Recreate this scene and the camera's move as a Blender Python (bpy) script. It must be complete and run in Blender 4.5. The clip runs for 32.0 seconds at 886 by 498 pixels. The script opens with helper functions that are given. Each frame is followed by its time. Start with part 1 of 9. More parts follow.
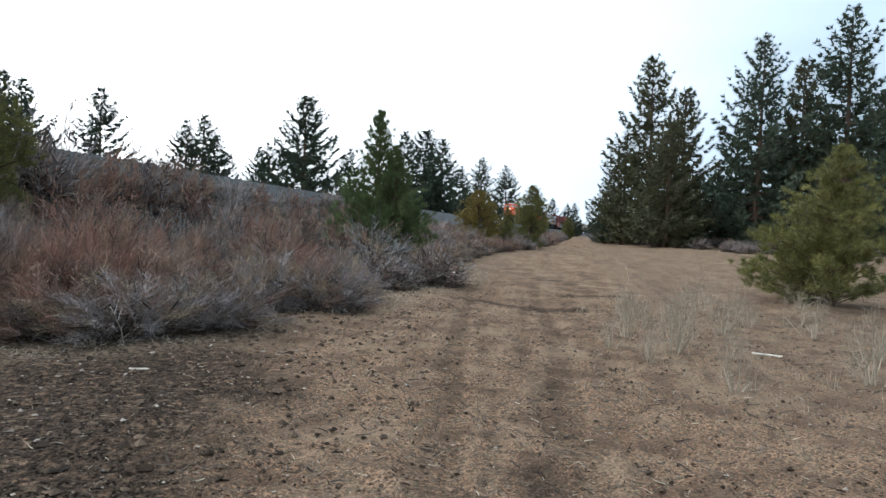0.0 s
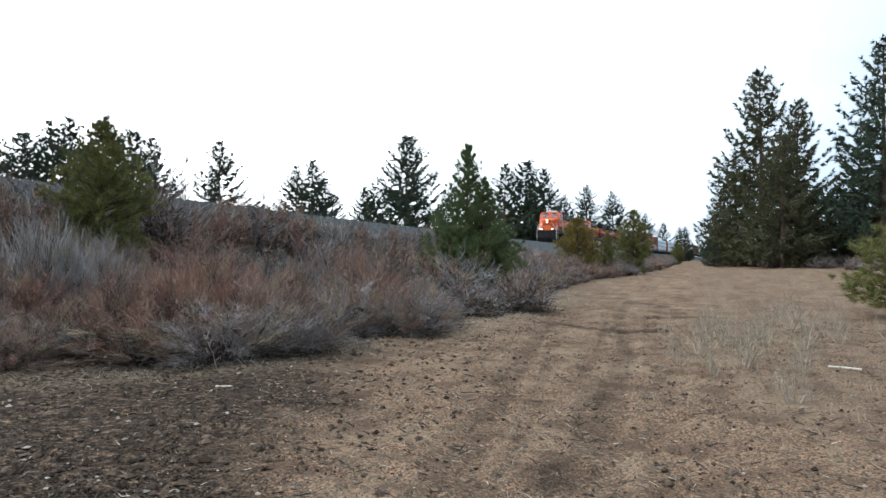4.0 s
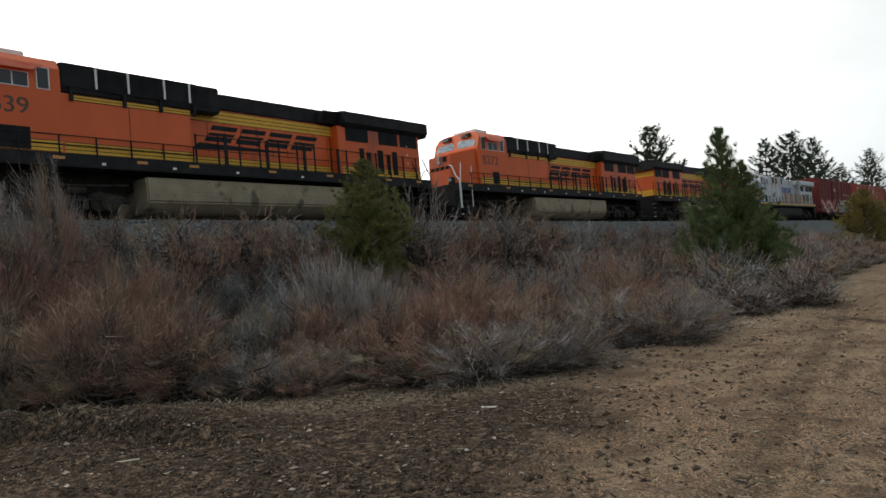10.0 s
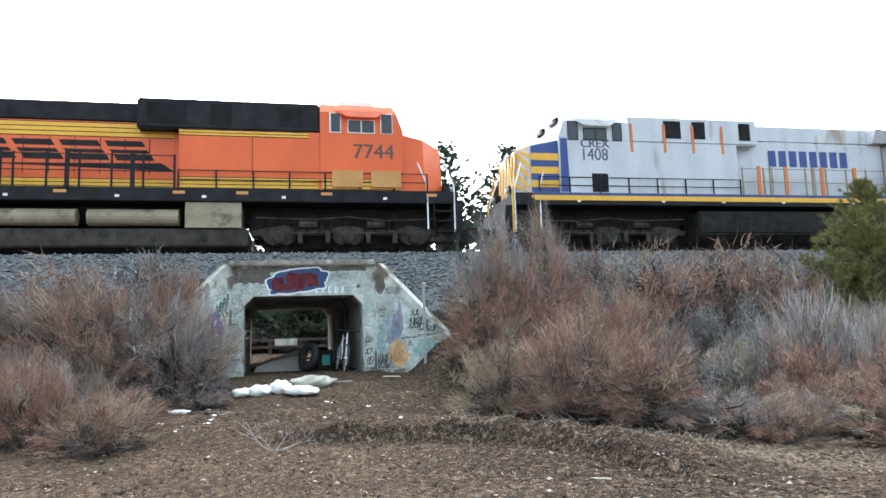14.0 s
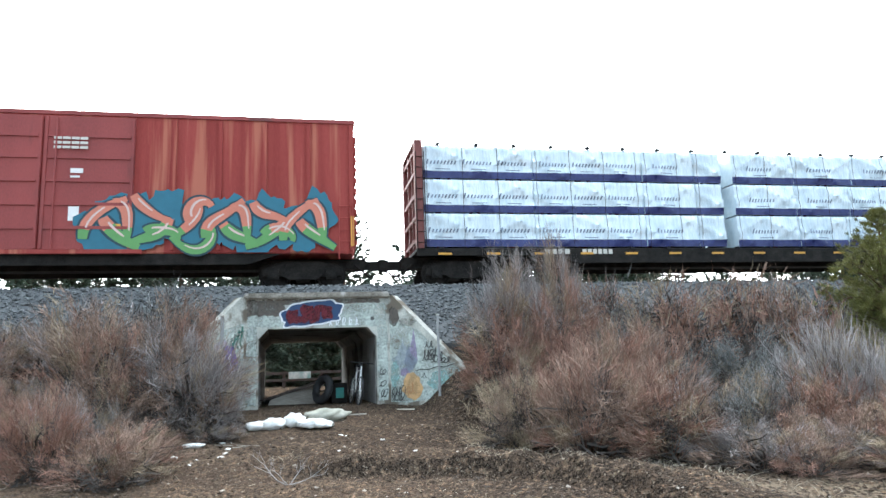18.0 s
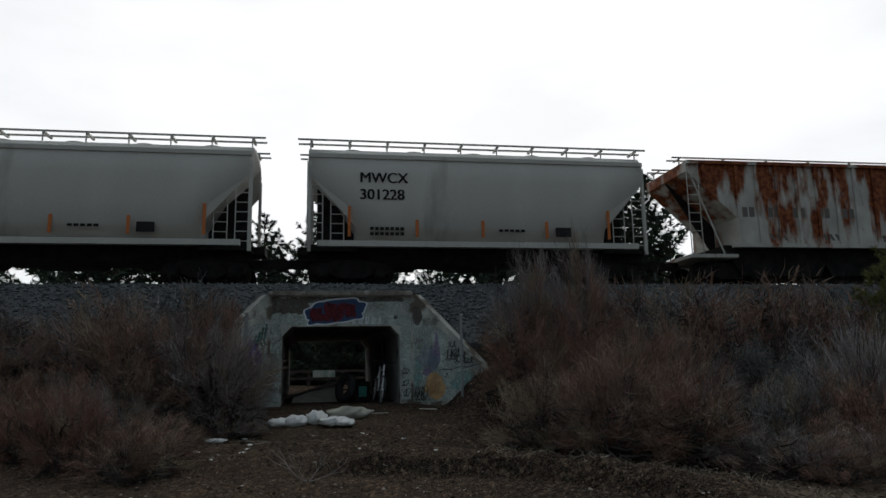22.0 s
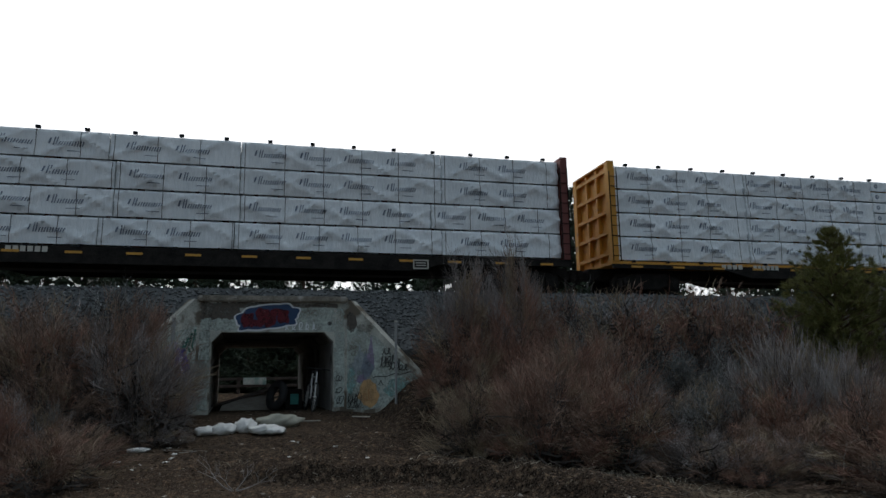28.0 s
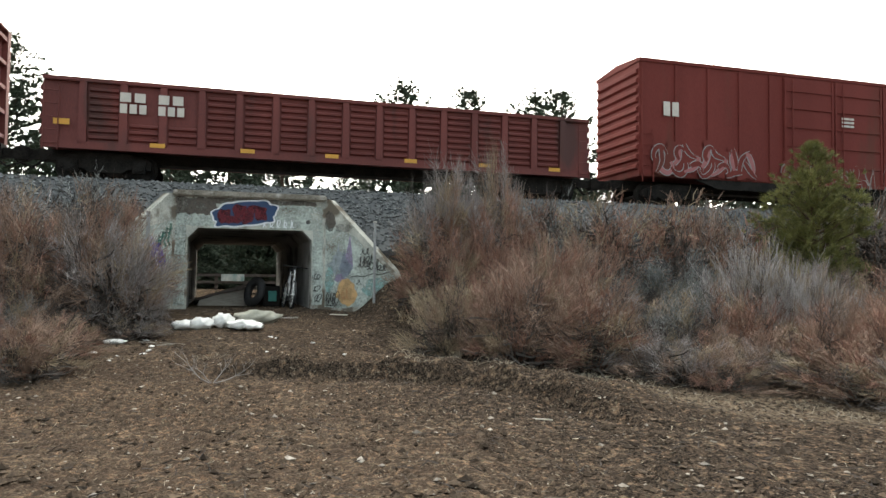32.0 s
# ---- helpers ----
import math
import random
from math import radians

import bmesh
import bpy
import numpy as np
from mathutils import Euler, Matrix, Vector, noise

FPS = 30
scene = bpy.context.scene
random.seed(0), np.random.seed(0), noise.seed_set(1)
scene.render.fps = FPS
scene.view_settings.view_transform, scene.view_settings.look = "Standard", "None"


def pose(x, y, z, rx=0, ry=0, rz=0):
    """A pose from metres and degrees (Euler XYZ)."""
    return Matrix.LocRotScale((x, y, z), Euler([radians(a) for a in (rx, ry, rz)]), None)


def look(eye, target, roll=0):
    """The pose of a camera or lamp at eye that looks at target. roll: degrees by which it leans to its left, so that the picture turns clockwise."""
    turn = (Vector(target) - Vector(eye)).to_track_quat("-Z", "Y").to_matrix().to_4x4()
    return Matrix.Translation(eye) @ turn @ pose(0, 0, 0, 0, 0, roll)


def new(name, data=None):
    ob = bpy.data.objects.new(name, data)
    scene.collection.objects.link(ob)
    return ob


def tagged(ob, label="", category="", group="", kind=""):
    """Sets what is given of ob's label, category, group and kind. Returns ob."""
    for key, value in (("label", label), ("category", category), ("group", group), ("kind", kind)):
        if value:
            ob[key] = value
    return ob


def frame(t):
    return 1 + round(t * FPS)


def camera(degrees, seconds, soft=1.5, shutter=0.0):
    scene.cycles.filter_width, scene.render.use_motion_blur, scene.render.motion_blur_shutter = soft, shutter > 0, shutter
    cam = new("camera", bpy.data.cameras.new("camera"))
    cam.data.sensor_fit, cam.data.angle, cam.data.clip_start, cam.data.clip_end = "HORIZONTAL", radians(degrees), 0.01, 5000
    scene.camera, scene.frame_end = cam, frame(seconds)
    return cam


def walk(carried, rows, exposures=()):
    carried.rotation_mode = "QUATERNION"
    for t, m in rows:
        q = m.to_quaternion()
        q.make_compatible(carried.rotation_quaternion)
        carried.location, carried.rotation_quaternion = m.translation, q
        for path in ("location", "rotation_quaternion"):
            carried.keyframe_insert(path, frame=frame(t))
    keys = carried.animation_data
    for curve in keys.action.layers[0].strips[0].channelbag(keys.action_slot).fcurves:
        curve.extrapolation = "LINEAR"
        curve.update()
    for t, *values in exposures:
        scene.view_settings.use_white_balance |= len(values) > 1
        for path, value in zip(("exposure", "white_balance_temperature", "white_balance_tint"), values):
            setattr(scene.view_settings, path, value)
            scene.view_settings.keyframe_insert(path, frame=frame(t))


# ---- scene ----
# ---- camera ----
cam = camera(65.3, 32.0)
PATH = [
    (0.0, pose(-0.711, 0.133, 1.595, 88.50, -2.72, 10.81)),
    (0.5, pose(-0.428, 0.238, 1.524, 90.25, -5.81, 13.14)),
    (1.0, pose(-0.231, -0.020, 1.534, 86.17, -2.36, 14.84)),
    (1.5, pose(-0.103, -0.124, 1.546, 87.67, -3.40, 19.97)),
    (2.0, pose(-0.137, -0.086, 1.588, 88.49, -4.09, 17.93)),
    (2.5, pose(-0.099, -0.131, 1.602, 86.93, -3.67, 17.14)),
    (3.0, pose(-0.104, -0.056, 1.625, 88.71, -4.10, 17.52)),
    (3.5, pose(0.058, -0.225, 1.471, 91.39, -0.63, 19.24)),
    (5.5, pose(0.085, -0.004, 1.601, 87.90, -0.08, 21.01)),
    (6.0, pose(0.108, -0.006, 1.595, 87.82, 0.57, 21.58)),
    (6.5, pose(0.126, 0.070, 1.623, 87.43, 0.32, 17.53)),
    (7.0, pose(0.102, 0.029, 1.689, 86.99, 1.61, 18.77)),
    (7.5, pose(0.081, 0.059, 1.721, 96.99, 1.49, 21.49)),
    (8.0, pose(0.068, 0.004, 1.659, 96.45, 0.57, 23.13)),
    (8.5, pose(0.075, -0.035, 1.645, 94.11, 2.00, 26.27)),
    (9.0, pose(0.063, -0.043, 1.638, 92.22, 2.64, 29.68)),
    (9.5, pose(0.010, -0.076, 1.643, 91.84, 2.32, 30.81)),
    (10.0, pose(0.028, -0.069, 1.661, 92.01, 4.92, 40.33)),
    (10.5, pose(0.108, -0.255, 1.704, 91.75, 6.05, 49.71)),
    (11.0, pose(0.059, -0.192, 1.702, 94.04, 3.97, 55.77)),
    (11.5, pose(0.042, -0.119, 1.672, 94.12, 6.28, 59.36)),
    (12.0, pose(0.042, -0.021, 1.646, 95.17, 3.59, 73.04)),
    (12.5, pose(0.044, 0.012, 1.690, 95.12, 0.79, 75.33)),
    (13.0, pose(0.046, -0.007, 1.658, 96.41, 0.64, 76.34)),
    (13.5, pose(0.034, -0.003, 1.660, 96.50, 1.63, 76.25)),
    (14.0, pose(0.073, -0.020, 1.661, 96.82, 1.78, 78.22)),
    (14.5, pose(0.073, -0.010, 1.656, 96.14, 3.23, 79.63)),
    (16.5, pose(0.070, -0.015, 1.645, 95.36, 2.61, 78.83)),
    (17.0, pose(0.111, -0.035, 1.635, 94.60, 1.13, 79.75)),
    (17.5, pose(0.094, -0.007, 1.623, 95.66, -0.09, 79.44)),
    (18.0, pose(0.098, -0.037, 1.646, 99.52, 1.95, 79.35)),
    (18.5, pose(0.079, -0.056, 1.646, 101.82, 0.90, 77.95)),
    (19.0, pose(0.126, -0.097, 1.603, 102.03, 1.15, 79.29)),
    (19.5, pose(0.103, -0.047, 1.625, 101.10, 1.51, 78.57)),
    (20.0, pose(0.112, -0.028, 1.653, 100.71, 0.88, 77.72)),
    (20.5, pose(0.070, 0.026, 1.696, 100.53, -0.11, 75.24)),
    (21.0, pose(-0.015, 0.043, 1.665, 100.86, -0.50, 77.94)),
    (21.5, pose(-0.020, 0.058, 1.620, 100.73, 1.11, 78.24)),
    (22.0, pose(-0.002, 0.038, 1.596, 99.73, 1.04, 81.41)),
    (22.5, pose(-0.106, 0.048, 1.587, 100.08, 0.71, 80.81)),
    (23.0, pose(-0.130, 0.052, 1.577, 100.77, 0.31, 79.84)),
    (23.5, pose(-0.220, 0.017, 1.540, 101.00, 1.42, 78.63)),
    (24.0, pose(-0.188, -0.009, 1.446, 101.09, 1.66, 78.05)),
    (24.5, pose(-0.210, -0.002, 1.438, 101.22, 1.74, 77.54)),
    (25.0, pose(-0.130, -0.020, 1.448, 100.99, 1.10, 76.68)),
    (25.5, pose(-0.122, -0.004, 1.434, 101.18, 1.55, 76.61)),
    (27.5, pose(-0.014, -0.010, 1.426, 101.40, 1.66, 75.96)),
    (28.0, pose(-0.022, 0.063, 1.575, 100.29, 0.89, 76.11)),
    (28.5, pose(0.058, 0.071, 1.591, 98.79, 1.09, 75.27)),
    (29.0, pose(0.061, 0.071, 1.582, 98.51, 0.99, 76.20)),
    (29.5, pose(-0.008, 0.071, 1.579, 98.80, -0.54, 76.31)),
    (30.0, pose(-0.033, 0.062, 1.563, 97.59, -0.95, 75.72)),
    (30.5, pose(-0.060, 0.062, 1.563, 96.54, -0.98, 75.34)),
    (31.0, pose(-0.049, 0.076, 1.559, 95.61, -0.60, 74.72)),
    (31.5, pose(0.023, 0.068, 1.574, 94.28, -0.83, 74.42)),
    (32.0, pose(-0.190, 0.087, 1.553, 92.33, -0.69, 74.24)),
]
EXPOSURES = [(0.0, -1.34, 6100, 10), (2.4, -1.33, 6100, 10), (3.0, -1.17, 6100, 10), (3.5, -1.18, 6100, 10), (5.5, -1.35, 6100, 10), (7.0, -1.27, 6050, 10), (7.5, -1.84, 5770, 10), (8.0, -2.85, 5200, 10), (8.5, -2.76, 5600, 10), (9.0, -2.6, 6150, 10), (9.5, -2.38, 6650, 10), (10.2, -1.66, 6950, 10), (11.0, -0.45, 6750, 10),
             (13.0, -0.08, 6200, 10), (16.5, 0.14, 6200, 10), (18.0, 0.04, 6200, 10), (18.4, -0.93, 6300, 10), (19.0, -2.78, 6050, 9), (23.0, -3.10, 6450, 10), (25.0, -3.05, 6500, 10), (28.0, -2.70, 6250, 10), (29.0, -2.20, 6400, 10), (30.0, -2.12, 6500, 10), (31.0, -1.80, 6750, 10), (31.6, -0.98, 7000, 10), (32.0, -0.73, 7100, 10)]
walk(cam, PATH, EXPOSURES)

# ---- sky and light: a bright overcast, thinnest over the railway ----
GLOW_AZ, GLOW_EL = 82.0, 24.0
glow_dir = Vector((-math.sin(radians(GLOW_AZ)) * math.cos(radians(GLOW_EL)),
                   math.cos(radians(GLOW_AZ)) * math.cos(radians(GLOW_EL)), math.sin(radians(GLOW_EL))))


def make_world():
    w = bpy.data.worlds.new("overcast_sky")
    scene.world = w
    w.use_nodes = True
    nt = w.node_tree
    nt.nodes.clear()
    N, L = nt.nodes.new, nt.links.new
    out, bg = N("ShaderNodeOutputWorld"), N("ShaderNodeBackground")
    sky = N("ShaderNodeTexSky")
    sky.sky_type = "NISHITA"
    sky.sun_disc = False
    sky.sun_elevation = radians(GLOW_EL)
    sky.sun_rotation = radians(-GLOW_AZ)
    scale = N("ShaderNodeVectorMath")
    scale.operation = "SCALE"
    scale.inputs["Scale"].default_value = 0.10
    L(sky.outputs[0], scale.inputs[0])
    tc = N("ShaderNodeTexCoord")
    dot = N("ShaderNodeVectorMath")
    dot.operation = "DOT_PRODUCT"
    dot.inputs[1].default_value = glow_dir
    L(tc.outputs["Generated"], dot.inputs[0])
    glow = N("ShaderNodeValToRGB")
    e = glow.color_ramp.elements
    e[0].position, e[0].color = 0.0, (1.60, 1.84, 2.02, 1)
    e[1].position, e[1].color = 1.0, (10.5, 10.5, 10.4, 1)
    for p, c in ((0.30, (1.72, 2.13, 2.48)), (0.48, (2.10, 2.62, 3.08)), (0.60, (3.40, 3.80, 4.15)), (0.72, (4.6, 4.85, 5.0)), (0.84, (8.0, 8.1, 8.1))):
        k = glow.color_ramp.elements.new(p)
        k.color = (*c, 1)
    half = N("ShaderNodeMath")
    half.operation = "MULTIPLY_ADD"
    half.inputs[1].default_value, half.inputs[2].default_value = 0.5, 0.5
    L(dot.outputs["Value"], half.inputs[0])
    L(half.outputs[0], glow.inputs[0])
    # soft billows
    stretch = N("ShaderNodeVectorMath")
    stretch.operation = "MULTIPLY"
    stretch.inputs[1].default_value = (1.6, 1.6, 5.0)
    L(tc.outputs["Generated"], stretch.inputs[0])
    noi = N("ShaderNodeTexNoise")
    noi.inputs["Scale"].default_value, noi.inputs["Detail"].default_value = 1.7, 6.0
    L(stretch.outputs[0], noi.inputs["Vector"])
    shade = N("ShaderNodeMapRange")
    shade.inputs["From Min"].default_value, shade.inputs["From Max"].default_value = 0.3, 0.7
    shade.inputs["To Min"].default_value, shade.inputs["To Max"].default_value = 0.88, 1.08
    L(noi.outputs[0], shade.inputs[0])
    cloud = N("ShaderNodeVectorMath")
    cloud.operation = "SCALE"
    L(glow.outputs[0], cloud.inputs[0])
    L(shade.outputs[0], cloud.inputs["Scale"])
    mix = N("ShaderNodeMix")
    mix.data_type = "RGBA"
    mix.inputs["Factor"].default_value = 0.88
    L(scale.outputs[0], mix.inputs["A"])
    L(cloud.outputs[0], mix.inputs["B"])
    L(mix.outputs["Result"], bg.inputs["Color"])
    bg.inputs["Strength"].default_value = 1.0
    L(bg.outputs[0], out.inputs[0])


make_world()
sun_data = bpy.data.lights.new("veiled_sun", "SUN")
sun_data.energy, sun_data.angle, sun_data.color = 0.5, radians(30), (1.0, 0.96, 0.9)
sun = new("veiled_sun", sun_data)
sun.matrix_world = look(glow_dir * 50, (0, 0, 0))


# ---- materials ----
def nodes_of(name):
    m = bpy.data.materials.new(name)
    m.use_nodes = True
    nt = m.node_tree
    return m, nt, nt.nodes["Principled BSDF"]


def surface(name, c1, c2, scale=3.0, rough=0.8, metal=0.0, fine=40.0, bump=0.3, c3=None, spot=0.0, vary=0.0, stretch=(1, 1, 1), island=0.0,
            depth=0.01, turn=0.0):
    """Two colours mixed by noise at a coarse and a fine scale, with relief; c3: patches of a third colour over a share of it."""
    m, nt, b = nodes_of(name)
    N, L = nt.nodes.new, nt.links.new
    tc = N("ShaderNodeTexCoord")
    mp = N("ShaderNodeMapping")
    mp.inputs["Scale"].default_value = stretch
    mp.inputs["Rotation"].default_value = (turn, 0, 0)
    L(tc.outputs["Object"], mp.inputs[0])
    n1, n2 = N("ShaderNodeTexNoise"), N("ShaderNodeTexNoise")
    n1.inputs["Scale"].default_value, n1.inputs["Detail"].default_value = scale, 5
    n2.inputs["Scale"].default_value, n2.inputs["Detail"].default_value = fine, 4
    L(mp.outputs[0], n1.inputs["Vector"])
    L(mp.outputs[0], n2.inputs["Vector"])
    add = N("ShaderNodeMath")
    add.operation = "MULTIPLY_ADD"
    add.inputs[1].default_value = 0.45
    L(n2.outputs[0], add.inputs[0])
    half = N("ShaderNodeMath")
    half.operation = "MULTIPLY"
    half.inputs[1].default_value = 0.55
    L(n1.outputs[0], half.inputs[0])
    L(half.outputs[0], add.inputs[2])
    rng = N("ShaderNodeMapRange")
    rng.inputs["From Min"].default_value, rng.inputs["From Max"].default_value = 0.36, 0.64
    L(add.outputs[0], rng.inputs[0])
    mix = N("ShaderNodeMix")
    mix.data_type = "RGBA"
    L(rng.outputs[0], mix.inputs["Factor"])
    mix.inputs["A"].default_value, mix.inputs["B"].default_value = (*c1, 1), (*c2, 1)
    col = mix.outputs["Result"]
    if c3:
        n3 = N("ShaderNodeTexNoise")
        n3.inputs["Scale"].default_value, n3.inputs["Detail"].default_value = scale * 0.7, 7
        off = N("ShaderNodeVectorMath")
        off.inputs[1].default_value = (31.0, 17.0, 5.0)
        L(mp.outputs[0], off.inputs[0])
        L(off.outputs[0], n3.inputs["Vector"])
        r3 = N("ShaderNodeMapRange")
        r3.inputs["From Min"].default_value, r3.inputs["From Max"].default_value = 0.62 - 0.3 * spot, 0.70 - 0.3 * spot
        L(n3.outputs[0], r3.inputs[0])
        m3 = N("ShaderNodeMix")
        m3.data_type = "RGBA"
        L(r3.outputs[0], m3.inputs["Factor"])
        L(col, m3.inputs["A"])
        m3.inputs["B"].default_value = (*c3, 1)
        col = m3.outputs["Result"]
    if vary or island:
        hsv = N("ShaderNodeHueSaturation")
        vr = N("ShaderNodeMapRange")
        amount = vary or island
        vr.inputs["To Min"].default_value, vr.inputs["To Max"].default_value = 1 - amount, 1 + amount
        if island:
            src = N("ShaderNodeNewGeometry").outputs["Random Per Island"]
        else:
            src = N("ShaderNodeObjectInfo").outputs["Random"]
        L(src, vr.inputs[0])
        L(vr.outputs[0], hsv.inputs["Value"])
        L(col, hsv.inputs["Color"])
        col = hsv.outputs[0]
    L(col, b.inputs["Base Color"])
    b.inputs["Roughness"].default_value, b.inputs["Metallic"].default_value = rough, metal
    if rough >= 0.75:
        b.inputs["Specular IOR Level"].default_value = 0.12     # porous, dusty surfaces
    if bump:
        bp = N("ShaderNodeBump")
        bp.inputs["Strength"].default_value, bp.inputs["Distance"].default_value = bump, depth
        L(add.outputs[0], bp.inputs["Height"])
        L(bp.outputs[0], b.inputs["Normal"])
    return m


M = {}
M["ballast"] = surface("ballast", (0.05355, 0.0589, 0.06248), (0.1339, 0.1401, 0.1401), 2, 0.9, fine=14, bump=1.0, depth=0.05)
M["stone"] = surface("ballast_stone", (0.07948, 0.08696, 0.09163), (0.1777, 0.1851, 0.1824), 8, 0.85, island=0.45, bump=0.2)
M["concrete"] = surface("concrete", (0.27, 0.28, 0.25), (0.56, 0.56, 0.50), 2.2, 0.9, fine=26, bump=0.5, c3=(0.15, 0.128, 0.10), spot=0.30)
M["coping"] = surface("grimy_concrete", (0.13, 0.115, 0.09), (0.34, 0.315, 0.27), 3.5, 0.95, fine=30, bump=0.7, c3=(0.48, 0.46, 0.42), spot=0.2)
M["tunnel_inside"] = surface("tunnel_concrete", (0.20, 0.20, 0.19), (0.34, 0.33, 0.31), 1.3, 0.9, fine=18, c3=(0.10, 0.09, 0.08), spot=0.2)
M["buff"] = surface("buffed_wall", (0.40, 0.47, 0.45), (0.64, 0.67, 0.63), 2.6, 0.85, fine=20, bump=0.3, c3=(0.27, 0.42, 0.40), spot=0.25, stretch=(1, 1, 0.6))
M["rail"] = surface("rail_steel", (0.16, 0.10, 0.07), (0.24, 0.17, 0.13), 5, 0.5, 0.6)
M["tie"] = surface("tie_wood", (0.06, 0.05, 0.045), (0.13, 0.11, 0.10), 6, 0.9)
M["orange"] = surface("loco_orange", (0.60, 0.090, 0.014), (0.72, 0.122, 0.020), 1.2, 0.45, bump=0.03, c3=(0.36, 0.075, 0.03), spot=0.05, stretch=(1, 1, 0.4))
M["orange_dull"] = surface("faded_orange", (0.60, 0.16, 0.06), (0.72, 0.20, 0.075), 1.2, 0.55, bump=0.03, c3=(0.42, 0.12, 0.05), spot=0.06, stretch=(1, 1, 0.4))
M["black"] = surface("loco_black", (0.012, 0.012, 0.014), (0.03, 0.03, 0.032), 2, 0.55, bump=0.05)
M["yellow"] = surface("loco_yellow", (0.62, 0.33, 0.02), (0.75, 0.42, 0.04), 2, 0.5, bump=0.03)
M["steel"] = surface("dirty_steel", (0.009, 0.0085, 0.008), (0.030, 0.027, 0.024), 3, 0.7, fine=25, bump=0.2)
M["grille"] = surface("dark_grille", (0.008, 0.008, 0.009), (0.02, 0.02, 0.022), 3, 0.6, fine=30, bump=0.2)
M["digit"] = surface("faded_black", (0.075, 0.050, 0.040), (0.12, 0.075, 0.055), 3, 0.7, bump=0)
M["ink_dark"] = surface("number_grey", (0.06, 0.07, 0.10), (0.09, 0.10, 0.14), 3, 0.6, bump=0)
M["cover_tan"] = surface("tan_cover", (0.42, 0.20, 0.05), (0.52, 0.27, 0.08), 3, 0.6, bump=0.05)
M["truck"] = surface("truck_grime", (0.019, 0.017, 0.0155), (0.072, 0.063, 0.054), 3, 0.75, fine=25, bump=0.2)
M["tank"] = surface("fuel_tank_tan", (0.23, 0.19, 0.13), (0.35, 0.295, 0.21), 2, 0.7, fine=20, bump=0.1, c3=(0.13, 0.105, 0.08), spot=0.08)
M["silver"] = surface("loco_silver", (0.42, 0.44, 0.46), (0.55, 0.57, 0.59), 1.5, 0.5, bump=0.03, c3=(0.30, 0.24, 0.20), spot=0.03, stretch=(1, 1, 0.3))
M["blue"] = surface("loco_blue", (0.02, 0.045, 0.17), (0.03, 0.06, 0.22), 2, 0.5, bump=0.02)
M["rail_white"] = surface("white_paint", (0.66, 0.66, 0.64), (0.8, 0.8, 0.78), 4, 0.6, bump=0.05)
M["boxred"] = surface("boxcar_red", (0.235, 0.042, 0.036), (0.345, 0.070, 0.060), 0.9, 0.6, bump=0.05, c3=(0.42, 0.14, 0.095), spot=0.24, stretch=(1, 3.4, 0.16))
M["boxbrown"] = surface("boxcar_brown", (0.135, 0.031, 0.026), (0.190, 0.045, 0.038), 0.8, 0.65, bump=0.05, c3=(0.13, 0.045, 0.035), spot=0.05, stretch=(1, 1, 0.2))
M["hopper"] = surface("hopper_grey", (0.50, 0.485, 0.43), (0.60, 0.585, 0.53), 0.7, 0.55, bump=0.03, c3=(0.33, 0.31, 0.27), spot=0.08, stretch=(1, 1, 0.25))
M["gondola"] = surface("gondola_maroon", (0.105, 0.020, 0.016), (0.165, 0.034, 0.027), 1.0, 0.65, bump=0.1, c3=(0.07, 0.022, 0.018), spot=0.1, stretch=(1, 1, 0.3))
M["boxdoor"] = surface("door_red", (0.20, 0.030, 0.027), (0.30, 0.050, 0.044), 1.0, 0.6, bump=0.08, c3=(0.14, 0.03, 0.027), spot=0.1, stretch=(1, 1, 0.3))


